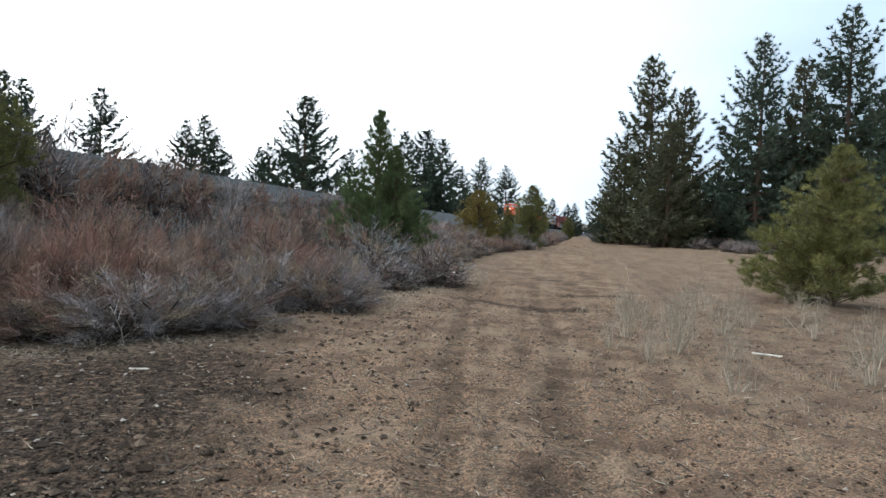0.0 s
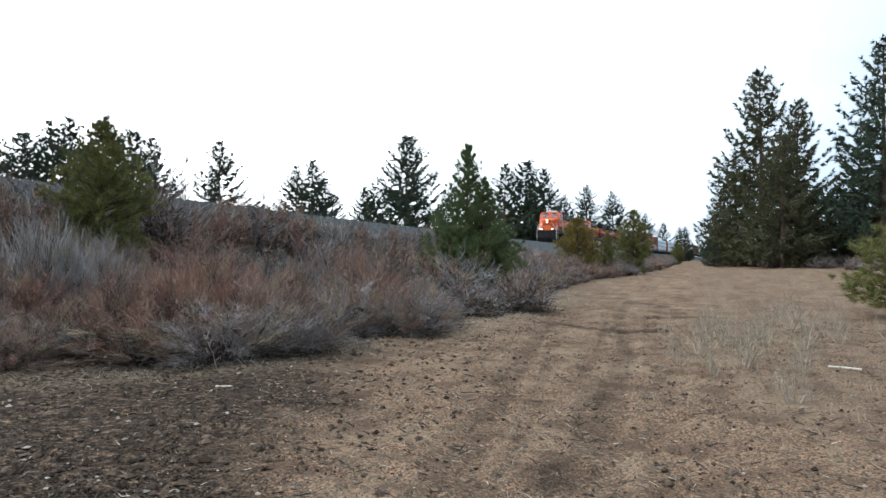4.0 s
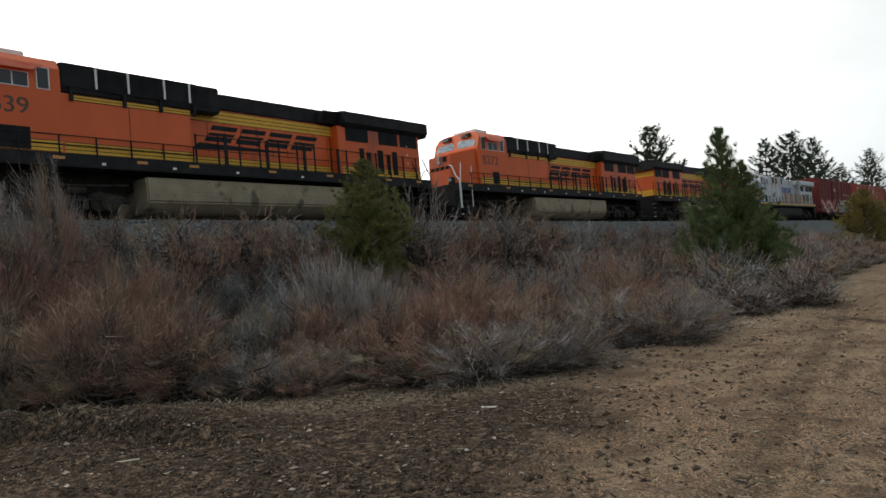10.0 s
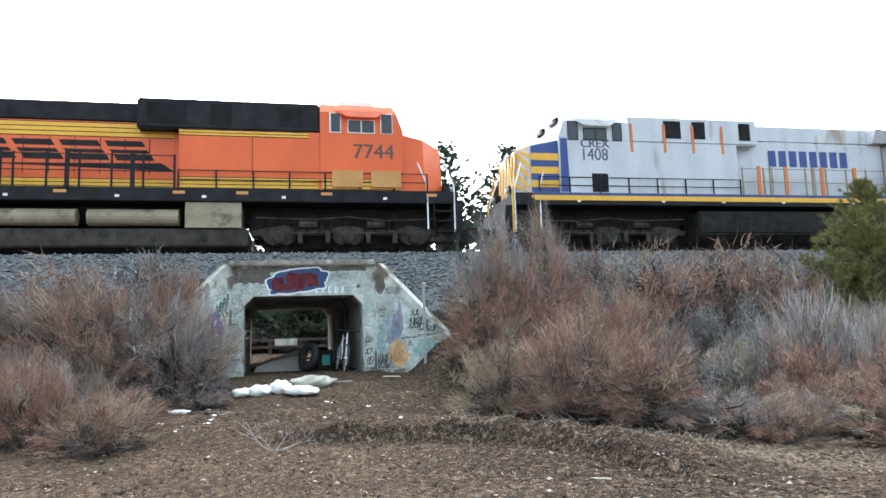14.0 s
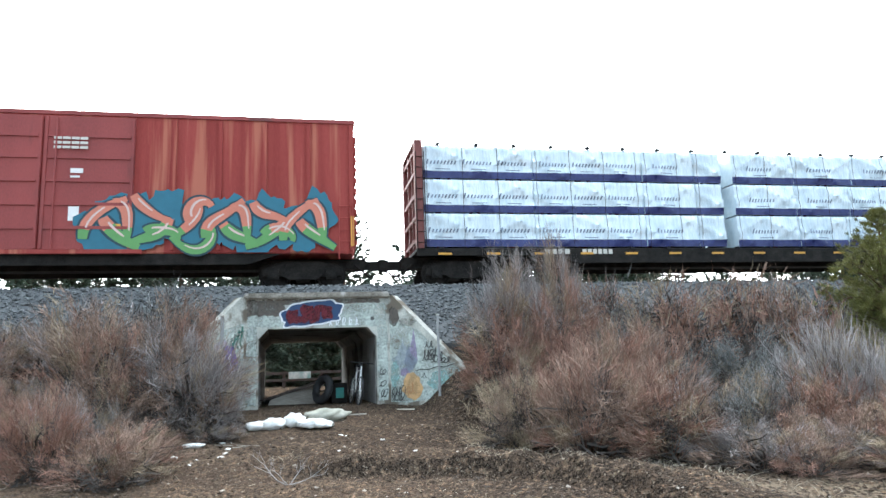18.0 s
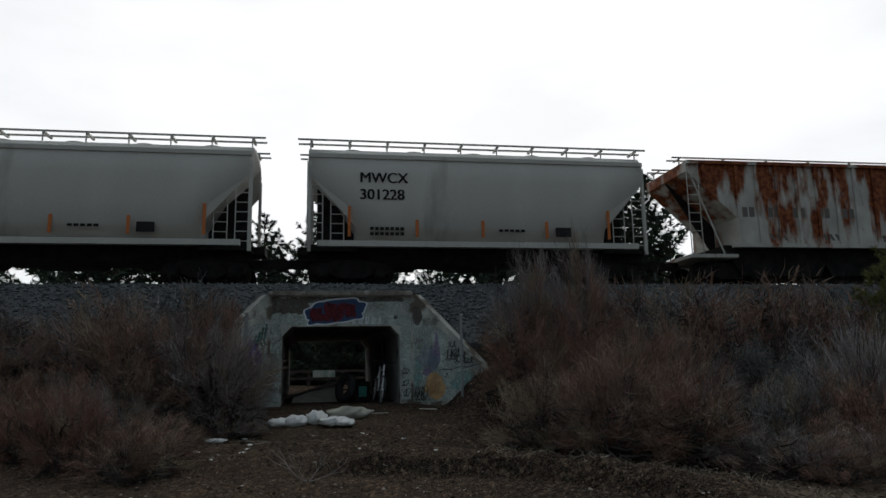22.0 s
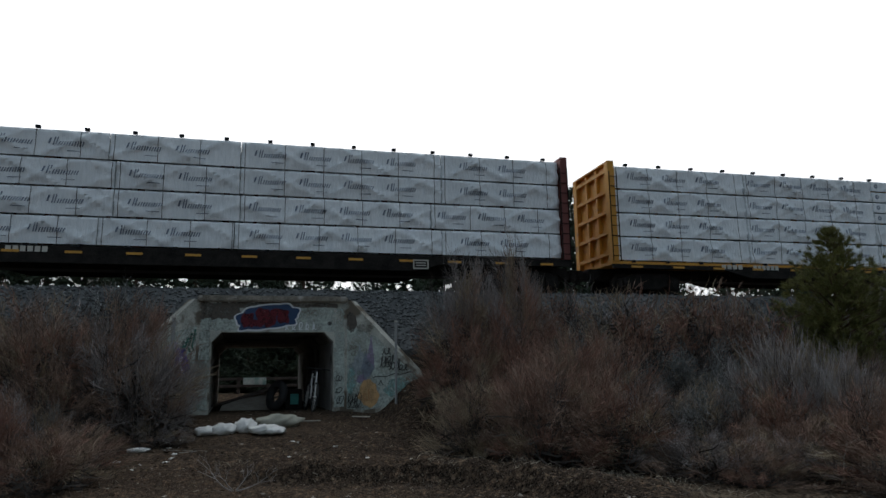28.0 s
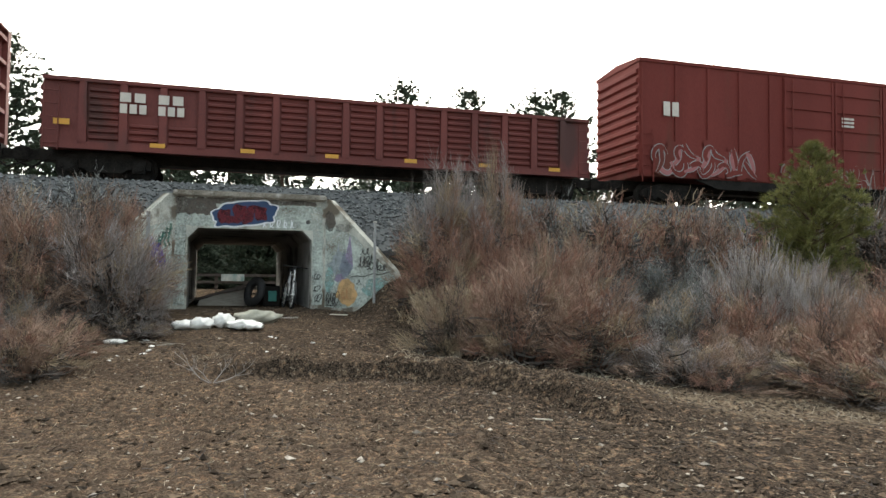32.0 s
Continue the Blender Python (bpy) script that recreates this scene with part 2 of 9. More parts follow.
def rusty_paint():
    """Cream paint with rust that runs down from the roof edge in broken streaks."""
    m, nt, b = nodes_of("rusted_hopper")
    N, L = nt.nodes.new, nt.links.new
    tc = N("ShaderNodeTexCoord")
    sep = N("ShaderNodeSeparateXYZ")
    L(tc.outputs["Object"], sep.inputs[0])

    def noise(scale, detail):
        mp = N("ShaderNodeMapping")
        mp.inputs["Scale"].default_value = scale
        L(tc.outputs["Object"], mp.inputs[0])
        n = N("ShaderNodeTexNoise")
        n.inputs["Scale"].default_value, n.inputs["Detail"].default_value = 1.0, detail
        L(mp.outputs[0], n.inputs["Vector"])
        return n.outputs[0]

    def ramp(src, lo, hi):
        r = N("ShaderNodeMapRange")
        r.inputs["From Min"].default_value, r.inputs["From Max"].default_value = lo, hi
        L(src, r.inputs[0])
        return r.outputs[0]

    def mix(f, a, c):
        x = N("ShaderNodeMix")
        x.data_type = "RGBA"
        L(f, x.inputs["Factor"])
        for k, v in (("A", a), ("B", c)):
            if isinstance(v, tuple):
                x.inputs[k].default_value = (*v, 1)
            else:
                L(v, x.inputs[k])
        return x.outputs["Result"]
    run = N("ShaderNodeMath")
    run.operation = "MULTIPLY_ADD"
    run.inputs[1].default_value, run.inputs[2].default_value = 0.085, -0.285
    L(sep.outputs["Z"], run.inputs[0])
    tot = N("ShaderNodeMath")
    L(run.outputs[0], tot.inputs[0])
    L(noise((1.0, 1.9, 0.55), 9), tot.inputs[1])
    rust = mix(ramp(noise((6, 6, 6), 6), 0.4, 0.6), (0.14, 0.038, 0.018), (0.32, 0.105, 0.040))
    paintc = mix(ramp(noise((1.4, 1.4, 1.4), 7), 0.35, 0.65), (0.46, 0.44, 0.385), (0.62, 0.60, 0.54))
    col = mix(ramp(tot.outputs[0], 0.42, 0.53), paintc, rust)
    L(col, b.inputs["Base Color"])
    b.inputs["Roughness"].default_value = 0.75
    b.inputs["Specular IOR Level"].default_value = 0.2
    return m


M["rusthop"] = rusty_paint()
M["wrap"] = surface("lumber_wrap", (0.74, 0.79, 0.82), (0.86, 0.90, 0.92), 0.9, 0.22, fine=4, bump=0.6, depth=0.08, vary=0.07, stretch=(1, 2.6, 0.7), turn=0.7)
M["wrap_pale_blue"] = surface("lumber_wrap_blue", (0.52, 0.64, 0.71), (0.76, 0.86, 0.91), 0.9, 0.22, fine=4, bump=0.6, depth=0.08, vary=0.07, stretch=(1, 2.6, 0.7), turn=0.7)
M["wrapblue"] = surface("wrap_blue_band", (0.012, 0.02, 0.10), (0.025, 0.038, 0.16), 2, 0.45, fine=8, bump=0.4, depth=0.02)
M["ink"] = surface("wrap_ink", (0.11, 0.145, 0.21), (0.18, 0.22, 0.29), 4, 0.5, bump=0)
M["beam_yellow"] = surface("beam_yellow", (0.55, 0.25, 0.025), (0.66, 0.32, 0.04), 1.5, 0.6, bump=0.05, c3=(0.25, 0.12, 0.05), spot=0.08)
M["beam_brown"] = surface("beam_brown", (0.13, 0.035, 0.03), (0.19, 0.055, 0.045), 1.5, 0.65, bump=0.05)
M["glass"] = surface("cab_glass", (0.02, 0.025, 0.03), (0.035, 0.04, 0.045), 1, 0.08, bump=0)
M["windshield"] = surface("windshield_glass", (0.25, 0.30, 0.34), (0.33, 0.38, 0.42), 1, 0.06, metal=0.75, bump=0)
M["bark"] = surface("bark", (0.07, 0.05, 0.04), (0.16, 0.105, 0.075), 4, 0.95, fine=30, bump=0.8, stretch=(1, 1, 0.3))
M["needle_dark"] = surface("needles_dark", (0.030, 0.048, 0.030), (0.068, 0.096, 0.057), 0.6, 0.7, bump=0, island=0.45)
M["needle_olive"] = surface("needles_olive", (0.050, 0.056, 0.027), (0.108, 0.108, 0.049), 0.6, 0.7, bump=0, island=0.5)
M["needle_green"] = surface("needles_green", (0.098, 0.104, 0.028), (0.215, 0.212, 0.060), 1.2, 0.7, bump=0, island=0.5)
M["needle_leaf"] = surface("needles_leaf", (0.062, 0.092, 0.030), (0.140, 0.182, 0.062), 1.2, 0.7, bump=0, island=0.5)
M["needle_gold"] = surface("needles_gold", (0.15, 0.125, 0.028), (0.27, 0.20, 0.045), 1.2, 0.7, bump=0, island=0.45)
M["twig_red"] = surface("twig_red", (0.185, 0.1, 0.074), (0.31, 0.182, 0.138), 2.5, 0.9, bump=0, island=0.35)
M["twig_brown"] = surface("twig_brown", (0.165, 0.112, 0.085), (0.298, 0.210, 0.162), 2.5, 0.9, bump=0, island=0.35)
M["straw"] = surface("straw", (0.33, 0.285, 0.215), (0.52, 0.465, 0.37), 3, 0.9, bump=0, island=0.3)
M["twig_grey"] = surface("twig_grey", (0.165, 0.147, 0.140), (0.318, 0.290, 0.277), 2.5, 0.9, bump=0, island=0.35)
M["twig_sage"] = surface("twig_sage", (0.125, 0.129, 0.124), (0.24, 0.246, 0.238), 2.5, 0.9, bump=0, island=0.35)
# dark dead twigs, and the shade coloured into the bushes' hearts
M["twig_shade"] = surface("twig_old_and_shade", (0.0455, 0.0392, 0.035), (0.091, 0.0784, 0.07), 2.5, 0.9, bump=0, island=0.35)
M["twig_tan"] = surface("twig_tan", (0.215, 0.165, 0.11), (0.35, 0.285, 0.2), 2.5, 0.9, bump=0, island=0.35)
M["twig_pale"] = surface("twig_pale", (0.270, 0.250, 0.243), (0.455, 0.425, 0.410), 2.5, 0.9, bump=0, island=0.3)
M["grass"] = surface("dry_grass", (0.23, 0.195, 0.145), (0.38, 0.335, 0.262), 3, 0.9, bump=0, island=0.4)
M["litter"] = surface("plastic_bag", (0.72, 0.72, 0.68), (0.84, 0.83, 0.80), 3, 0.5, fine=12, bump=0.5)
M["bagdull"] = surface("sleeping_bag_cloth", (0.33, 0.33, 0.27), (0.45, 0.44, 0.37), 3, 0.9, fine=12, bump=0.4)
M["rubber"] = surface("rubber", (0.015, 0.015, 0.016), (0.03, 0.03, 0.03), 5, 0.7, bump=0.2)
M["teal"] = surface("teal_plastic", (0.03, 0.22, 0.19), (0.05, 0.30, 0.26), 4, 0.5, bump=0.02)
M["wood_grey"] = surface("weathered_wood", (0.26, 0.24, 0.21), (0.42, 0.39, 0.34), 4, 0.9, fine=30, stretch=(1, 0.2, 1))
M["stick"] = surface("bleached_wood", (0.5, 0.46, 0.38), (0.68, 0.63, 0.54), 6, 0.9, bump=0.2)
M["clod"] = surface("clod", (0.040, 0.030, 0.022), (0.110, 0.080, 0.057), 6, 0.95, island=0.55, bump=0.3)
M["pebble"] = surface("pebble", (0.20, 0.175, 0.145), (0.38, 0.34, 0.29), 6, 0.9, island=0.4, bump=0.2)


def lamp_material():
    m, nt, b = nodes_of("headlight")
    b.inputs["Base Color"].default_value = (1, 0.95, 0.8, 1)
    b.inputs["Emission Color"].default_value = (1, 0.80, 0.46, 1)
    b.inputs["Emission Strength"].default_value = 24
    return m


M["lamp"] = lamp_material()
M["lens"] = surface("lamp_lens", (0.30, 0.31, 0.31), (0.40, 0.41, 0.41), 3, 0.15, bump=0)
for k in ("black", "steel", "grille", "truck", "tank", "boxbrown", "boxred"):
    M[k].node_tree.nodes["Principled BSDF"].inputs["Specular IOR Level"].default_value = 0.1     # dulled by dust


def paint(name, c, rough=0.6):
    if name not in M:
        M[name] = surface(name, tuple(0.85 * v for v in c), c, 4, rough, bump=0.02)
    return M[name]


def worn(name, c, cover=0.5, scale=5.0, edge=0.12):
    """Old paint or grime that has gone in patches, with the wall showing between."""
    if name in M:
        return M[name]
    m, nt, b = nodes_of(name)
    N, L = nt.nodes.new, nt.links.new
    tc = N("ShaderNodeTexCoord")
    fac = []
    for sc, det in ((scale, 6), (scale * 7, 3)):
        n = N("ShaderNodeTexNoise")
        n.inputs["Scale"].default_value, n.inputs["Detail"].default_value = sc, det
        L(tc.outputs["Object"], n.inputs["Vector"])
        fac.append(n.outputs[0])
    add = N("ShaderNodeMix")
    add.inputs["Factor"].default_value = 0.35
    L(fac[0], add.inputs["A"])
    L(fac[1], add.inputs["B"])
    r = N("ShaderNodeMapRange")
    r.inputs["From Min"].default_value, r.inputs["From Max"].default_value = 0.70 - 0.4 * cover - edge, 0.70 - 0.4 * cover + edge
    L(add.outputs[0], r.inputs[0])
    mix = N("ShaderNodeMix")
    mix.data_type = "RGBA"
    L(fac[1], mix.inputs["Factor"])
    mix.inputs["A"].default_value = (*(0.75 * v for v in c), 1)
    mix.inputs["B"].default_value = (*(min(1, 1.15 * v) for v in c), 1)
    L(mix.outputs["Result"], b.inputs["Base Color"])
    b.inputs["Roughness"].default_value = 0.85
    t = N("ShaderNodeBsdfTransparent")
    sh = N("ShaderNodeMixShader")
    L(r.outputs[0], sh.inputs[0])
    L(t.outputs[0], sh.inputs[1])
    L(b.outputs[0], sh.inputs[2])
    out = next(n for n in nt.nodes if n.type == "OUTPUT_MATERIAL")
    L(sh.outputs[0], out.inputs["Surface"])
    M[name] = m
    return m


def dirt_material():
    m, nt, b = nodes_of("dirt")
    N, L = nt.nodes.new, nt.links.new
    tc = N("ShaderNodeTexCoord")

    def noi(scale, detail=5):
        n = N("ShaderNodeTexNoise")
        n.inputs["Scale"].default_value, n.inputs["Detail"].default_value = scale, detail
        L(tc.outputs["Object"], n.inputs["Vector"])
        return n.outputs[0]

    def ramp(src, lo, hi):
        r = N("ShaderNodeMapRange")
        r.inputs["From Min"].default_value, r.inputs["From Max"].default_value = lo, hi
        L(src, r.inputs[0])
        return r.outputs[0]

    def blend(f, a, c):
        x = N("ShaderNodeMix")
        x.data_type = "RGBA"
        L(f, x.inputs["Factor"])
        for s, v in (("A", a), ("B", c)):
            if isinstance(v, tuple):
                x.inputs[s].default_value = (*v, 1)
            else:
                L(v, x.inputs[s])
        return x.outputs["Result"]

    big, mid, fine = noi(0.9, 8), noi(6.0, 9), noi(45, 6)
    base = blend(ramp(big, 0.30, 0.66), (0.338, 0.205, 0.122), (0.465, 0.296, 0.182))
    base = blend(ramp(fine, 0.40, 0.62), (0.105, 0.072, 0.050), base)
    mp = N("ShaderNodeMapping")
    mp.inputs["Scale"].default_value = (3.0, 0.16, 1.0)
    L(tc.outputs["Object"], mp.inputs[0])
    sn = N("ShaderNodeTexNoise")
    sn.inputs["Scale"].default_value, sn.inputs["Detail"].default_value = 1.0, 7
    L(mp.outputs[0], sn.inputs["Vector"])
    base = blend(ramp(sn.outputs[0], 0.50, 0.86), base, (0.325, 0.25, 0.172))
    base = blend(ramp(sn.outputs[0], 0.46, 0.22), base, (0.120, 0.085, 0.058))
    base = blend(ramp(noi(11, 10), 0.52, 0.66), base, (0.135, 0.102, 0.072))
    base = blend(ramp(noi(34, 8), 0.55, 0.63), base, (0.075, 0.057, 0.043))
    base = blend(ramp(noi(19, 8), 0.60, 0.70), base, (0.175, 0.165, 0.100))
    base = blend(ramp(noi(90, 5), 0.57, 0.64), base, (0.04, 0.031, 0.025))
    base = blend(ramp(noi(62, 5), 0.60, 0.66), base, (0.40, 0.325, 0.245))
    base = blend(ramp(noi(28, 5), 0.63, 0.68), base, (0.27, 0.215, 0.16))
    patch = N("ShaderNodeMath")
    patch.operation = "MULTIPLY"
    patch.inputs[1].default_value = 0.58
    L(ramp(noi(1.6, 10), 0.50, 0.62), patch.inputs[0])
    base = blend(patch.outputs[0], base, (0.095, 0.064, 0.045))
    silt = N("ShaderNodeMath")
    silt.operation = "MULTIPLY"
    silt.inputs[1].default_value = 0.3
    L(ramp(noi(0.7, 7), 0.54, 0.66), silt.inputs[0])
    base = blend(silt.outputs[0], base, (0.40, 0.30, 0.205))
    # litter and dark humus off the wheel tracks, painted shade along the graded edge, straw at the edges
    at = N("ShaderNodeAttribute")
    at.attribute_name = "cover"
    sep = N("ShaderNodeSeparateColor")
    L(at.outputs["Color"], sep.inputs[0])
    dark = N("ShaderNodeMath")
    dark.operation = "MULTIPLY"
    L(sep.outputs[0], dark.inputs[0])
    L(ramp(noi(12, 9), 0.26, 0.50), dark.inputs[1])
    litter = blend(ramp(noi(38, 7), 0.42, 0.60), (0.010, 0.008, 0.0065), (0.072, 0.053, 0.039))
    litter = blend(ramp(noi(24, 6), 0.63, 0.67), litter, (0.20, 0.165, 0.125))
    base = blend(dark.outputs[0], base, litter)
    straw = N("ShaderNodeMath")
    straw.operation = "MULTIPLY"
    L(sep.outputs[1], straw.inputs[0])
    L(ramp(noi(17, 8), 0.42, 0.6), straw.inputs[1])
    base = blend(straw.outputs[0], base, (0.21, 0.168, 0.120))
    # tyre treads: bars pressed into the wheel tracks, broken up by the soil
    bar = N("ShaderNodeTexWave")
    bar.bands_direction = "Y"
    bar.inputs["Scale"].default_value, bar.inputs["Distortion"].default_value, bar.inputs["Detail Scale"].default_value = 3.4, 4.0, 4.0
    L(tc.outputs["Object"], bar.inputs["Vector"])
    pressed = N("ShaderNodeMath")
    pressed.operation = "MULTIPLY"
    L(sep.outputs[2], pressed.inputs[0])
    L(bar.outputs["Fac"], pressed.inputs[1])
    # the pressed bars get a darker colour as well
    tread_dark = N("ShaderNodeMath")
    tread_dark.operation = "MULTIPLY"
    tread_dark.inputs[1].default_value = 0.42
    L(pressed.outputs[0], tread_dark.inputs[0])
    base = blend(tread_dark.outputs[0], base, (0.115, 0.084, 0.060))
    L(base, b.inputs["Base Color"])
    b.inputs["Roughness"].default_value = 1.0
    b.inputs["Specular IOR Level"].default_value = 0.05
    bp = N("ShaderNodeBump")
    bp.inputs["Strength"].default_value, bp.inputs["Distance"].default_value = 1.0, 0.085
    hs = N("ShaderNodeMath")
    hs.operation = "MULTIPLY_ADD"
    hs.inputs[1].default_value = 0.5
    L(fine, hs.inputs[0])
    L(mid, hs.inputs[2])
    lift = N("ShaderNodeMath")
    lift.operation = "MULTIPLY_ADD"
    lift.inputs[1].default_value = -0.6
    L(pressed.outputs[0], lift.inputs[0])
    L(hs.outputs[0], lift.inputs[2])
    L(lift.outputs[0], bp.inputs["Height"])
    L(bp.outputs[0], b.inputs["Normal"])
    return m


M["dirt"] = dirt_material()


# ---- mesh helpers ----
def part(name, bm, material, parent=None, label=""):
    """Links a bmesh as one mesh object under its thing."""
    me = bpy.data.meshes.new(name)
    bm.normal_update()
    bm.to_mesh(me)
    bm.free()
    for m in (material if isinstance(material, (list, tuple)) else [material]):
        me.materials.append(m)
    ob = new(name, me)
    if parent is not None:
        ob.parent = parent
    if label:
        ob["label"] = label
    return ob


def array_mesh(name, verts, faces, material):
    me = bpy.data.meshes.new(name)
    me.from_pydata(verts, [], faces)
    for m in (material if isinstance(material, (list, tuple)) else [material]):
        me.materials.append(m)
    return me


def box(bm, x0, x1, y0, y1, z0, z1, mi=0):
    v = [bm.verts.new(p) for p in ((x0, y0, z0), (x1, y0, z0), (x1, y1, z0), (x0, y1, z0), (x0, y0, z1), (x1, y0, z1), (x1, y1, z1), (x0, y1, z1))]
    for q in ((0, 3, 2, 1), (4, 5, 6, 7), (0, 1, 5, 4), (1, 2, 6, 5), (2, 3, 7, 6), (3, 0, 4, 7)):
        bm.faces.new([v[i] for i in q]).material_index = mi
    return v


def soft_box(bm, x0, x1, y0, y1, z0, z1, r=0.03, mi=0, seg=2):
    v = box(bm, x0, x1, y0, y1, z0, z1, mi)
    es = {e for p in v for e in p.link_edges}
    bmesh.ops.bevel(bm, geom=list(es), offset=r, segments=seg, affect="EDGES", material=mi)


def rod(bm, a, b, r, seg=6, r2=None, mi=0):
    a, b = Vector(a), Vector(b)
    r2 = r if r2 is None else r2
    q = (b - a).to_track_quat("Z", "Y")
    ring = []
    for c, rr in ((a, r), (b, r2)):
        ring.append([bm.verts.new(c + q @ Vector((rr * math.cos(k * math.tau / seg), rr * math.sin(k * math.tau / seg), 0))) for k in range(seg)])
    for k in range(seg):
        bm.faces.new((ring[0][k], ring[0][(k + 1) % seg], ring[1][(k + 1) % seg], ring[1][k])).material_index = mi
    bm.faces.new(ring[0][::-1]).material_index = mi
    bm.faces.new(ring[1]).material_index = mi


def prism(bm, outline, lo, hi, axis="x", mi=0):
    """Extrudes a 2D outline. axis x: outline in (y, z); axis y: outline in (x, z); axis z: outline in (x, y)."""
    def at(p, d):
        return {"x": (d, p[0], p[1]), "y": (p[0], d, p[1]), "z": (p[0], p[1], d)}[axis]
    a = [bm.verts.new(at(p, lo)) for p in outline]
    b = [bm.verts.new(at(p, hi)) for p in outline]
    n = len(outline)
    fs = [bm.faces.new(a[::-1]), bm.faces.new(b)]
    for i in range(n):
        fs.append(bm.faces.new((a[i], a[(i + 1) % n], b[(i + 1) % n], b[i])))
    for f in fs:
        f.material_index = mi
    bmesh.ops.recalc_face_normals(bm, faces=fs)


def thing(name, x=0, y=0, z=0, rz=0):
    e = new(name)
    e.empty_display_size = 0.2
    e.matrix_world = pose(x, y, z, 0, 0, rz)
    return e


def smooth(a, b, v):
    t = np.clip((v - a) / (b - a), 0, 1)
    return t * t * (3 - 2 * t)


# ---- the lie of the land ----
TRACK_X, RAIL_Z = -22.7, 4.10
FLOOR_Z = 0.70
TUN_Y0, TUN_Y1 = -1.36, 1.65            # tunnel opening at its mouth
HEAD_X, BACK_X = -18.2, -28.6           # mouth and far end
SKEW = 0.045                            # metres along the track per metre into the tunnel
# the track bends gently, away from the lane over the underpass and towards it farther on: its slope in plan, summed up
CURVE_Y = np.arange(-600.0, 801.0, 2.0)
CURVE_X = np.concatenate([[0.0], np.cumsum(2.0 * np.interp(CURVE_Y[:-1] + 1.0, [10, 22, 62, 140, 165, 257, 300], [-0.010, 0, 0.040, 0.056, 0.062, 0.105, 0.115]))])
CURVE_X = CURVE_X - np.interp(0.0, CURVE_Y, CURVE_X) + 0.05


def track_x(y):
    return TRACK_X + np.interp(y, CURVE_Y, CURVE_X)


def undulation(x, y):
    return 0.05 * np.sin(x * 0.9 + 1.3 * np.sin(y * 0.31)) * np.cos(y * 0.43 + 0.6) + 0.03 * np.sin(x * 2.1 + y * 1.3) * np.sin(y * 1.7 - x * 0.6)


RUT = [(-10.9, -0.4), (-11.05, 0.77), (-10.85, 1.45), (-10.6, 2.1), (-10.3, 2.75), (-9.7, 3.3), (-9.0, 3.65), (-8.4, 3.95), (-7.6, 4.15), (-6.6, 4.25)]


SCARS = ((-2.1, 15.2, -0.5, 15.6), (-2.0, 24.0, -0.3, 21.9), (-0.9, 18.2, 0.5, 19.0), (-3.3, 16.4, -2.3, 15.4))     # dark scrapes across the lane


def rut_distance(x, y):
    best = 99.0 + 0 * x
    for (ax, ay), (bx, by) in zip(RUT[:-1], RUT[1:]):
        dx, dy = bx - ax, by - ay
        t = np.clip(((x - ax) * dx + (y - ay) * dy) / (dx * dx + dy * dy), 0, 1)
        best = np.minimum(best, np.hypot(x - ax - t * dx, y - ay - t * dy))
    return best


def land(x, y):
    """Height of the ground without the track bed's cut."""
    x, y = np.asarray(x, float), np.asarray(y, float)
    z = 0.012 * np.clip(y - 14, 0, 150) + undulation(x, y) * smooth(2, 6, np.hypot(x, y))
    z = z + 0.028 * np.clip(x - 1, 0, 60) * smooth(12, 45, y)
    near = 0.70 * np.clip((-x - 9.5) / 8.7, 0, 1) ** 1.4
    z = z + near
    # the embankment on both sides
    d = np.abs(x - track_x(y))
    bankz = 0.75 + np.where(d > 4.6, np.clip((7.2 - d) / 2.6, 0, 1) * 1.40, 1.40 + np.clip((4.6 - d) / 2.3, 0, 1) * 1.70)
    inside = d < 7.2
    z = np.where(inside, np.maximum(bankz, np.minimum(z, 3.8)), z)
    # the cut in front of and through the underpass
    yc = 0.14 + SKEW * (x - HEAD_X)
    cut = (np.abs(y - yc) < 1.75) & (x < -17.2) & (x > -29.5)
    z = np.where(cut, FLOOR_Z, z)
    front = smooth(3.6, 2.4, np.abs(y - 0.2)) * smooth(-14.6, -15.6, x) * (x > -18.3)
    z = np.where(front > 0, z * (1 - front) + (near + 0.02 * undulation(x, y)) * front, z)
    # a graded edge that curves before the underpass: the ground behind stands a hand higher, with loose soil along its lip
    d = rut_distance(x, y)
    behind = x < np.interp(y, [-0.4, 0.77, 1.45, 2.1, 2.75, 3.3, 3.65, 3.95, 4.15, 4.25, 30], [-10.9, -11.05, -10.85, -10.6, -10.3, -9.7, -9.0, -8.4, -7.6, -6.6, -6.6])
    side = np.where(behind, d, -d)
    rough = 1 + 0.35 * np.sin(5 * x + 3 * y) * np.sin(4 * y - 2 * x)
    fade = smooth(-0.9, 0.6, y) * smooth(-6.4, -8.0, x)
    z = z + fade * rough * (0.23 * smooth(-0.10, 0.10, side) * smooth(1.9, 0.2, side) - 0.05 * smooth(0.30, 0.0, np.abs(side + 0.22)))
    # shallow wheel ruts along the lane
    z = z - 0.022 * wheel_marks(x, y) * (y < 40) * (y > -6)
    return z


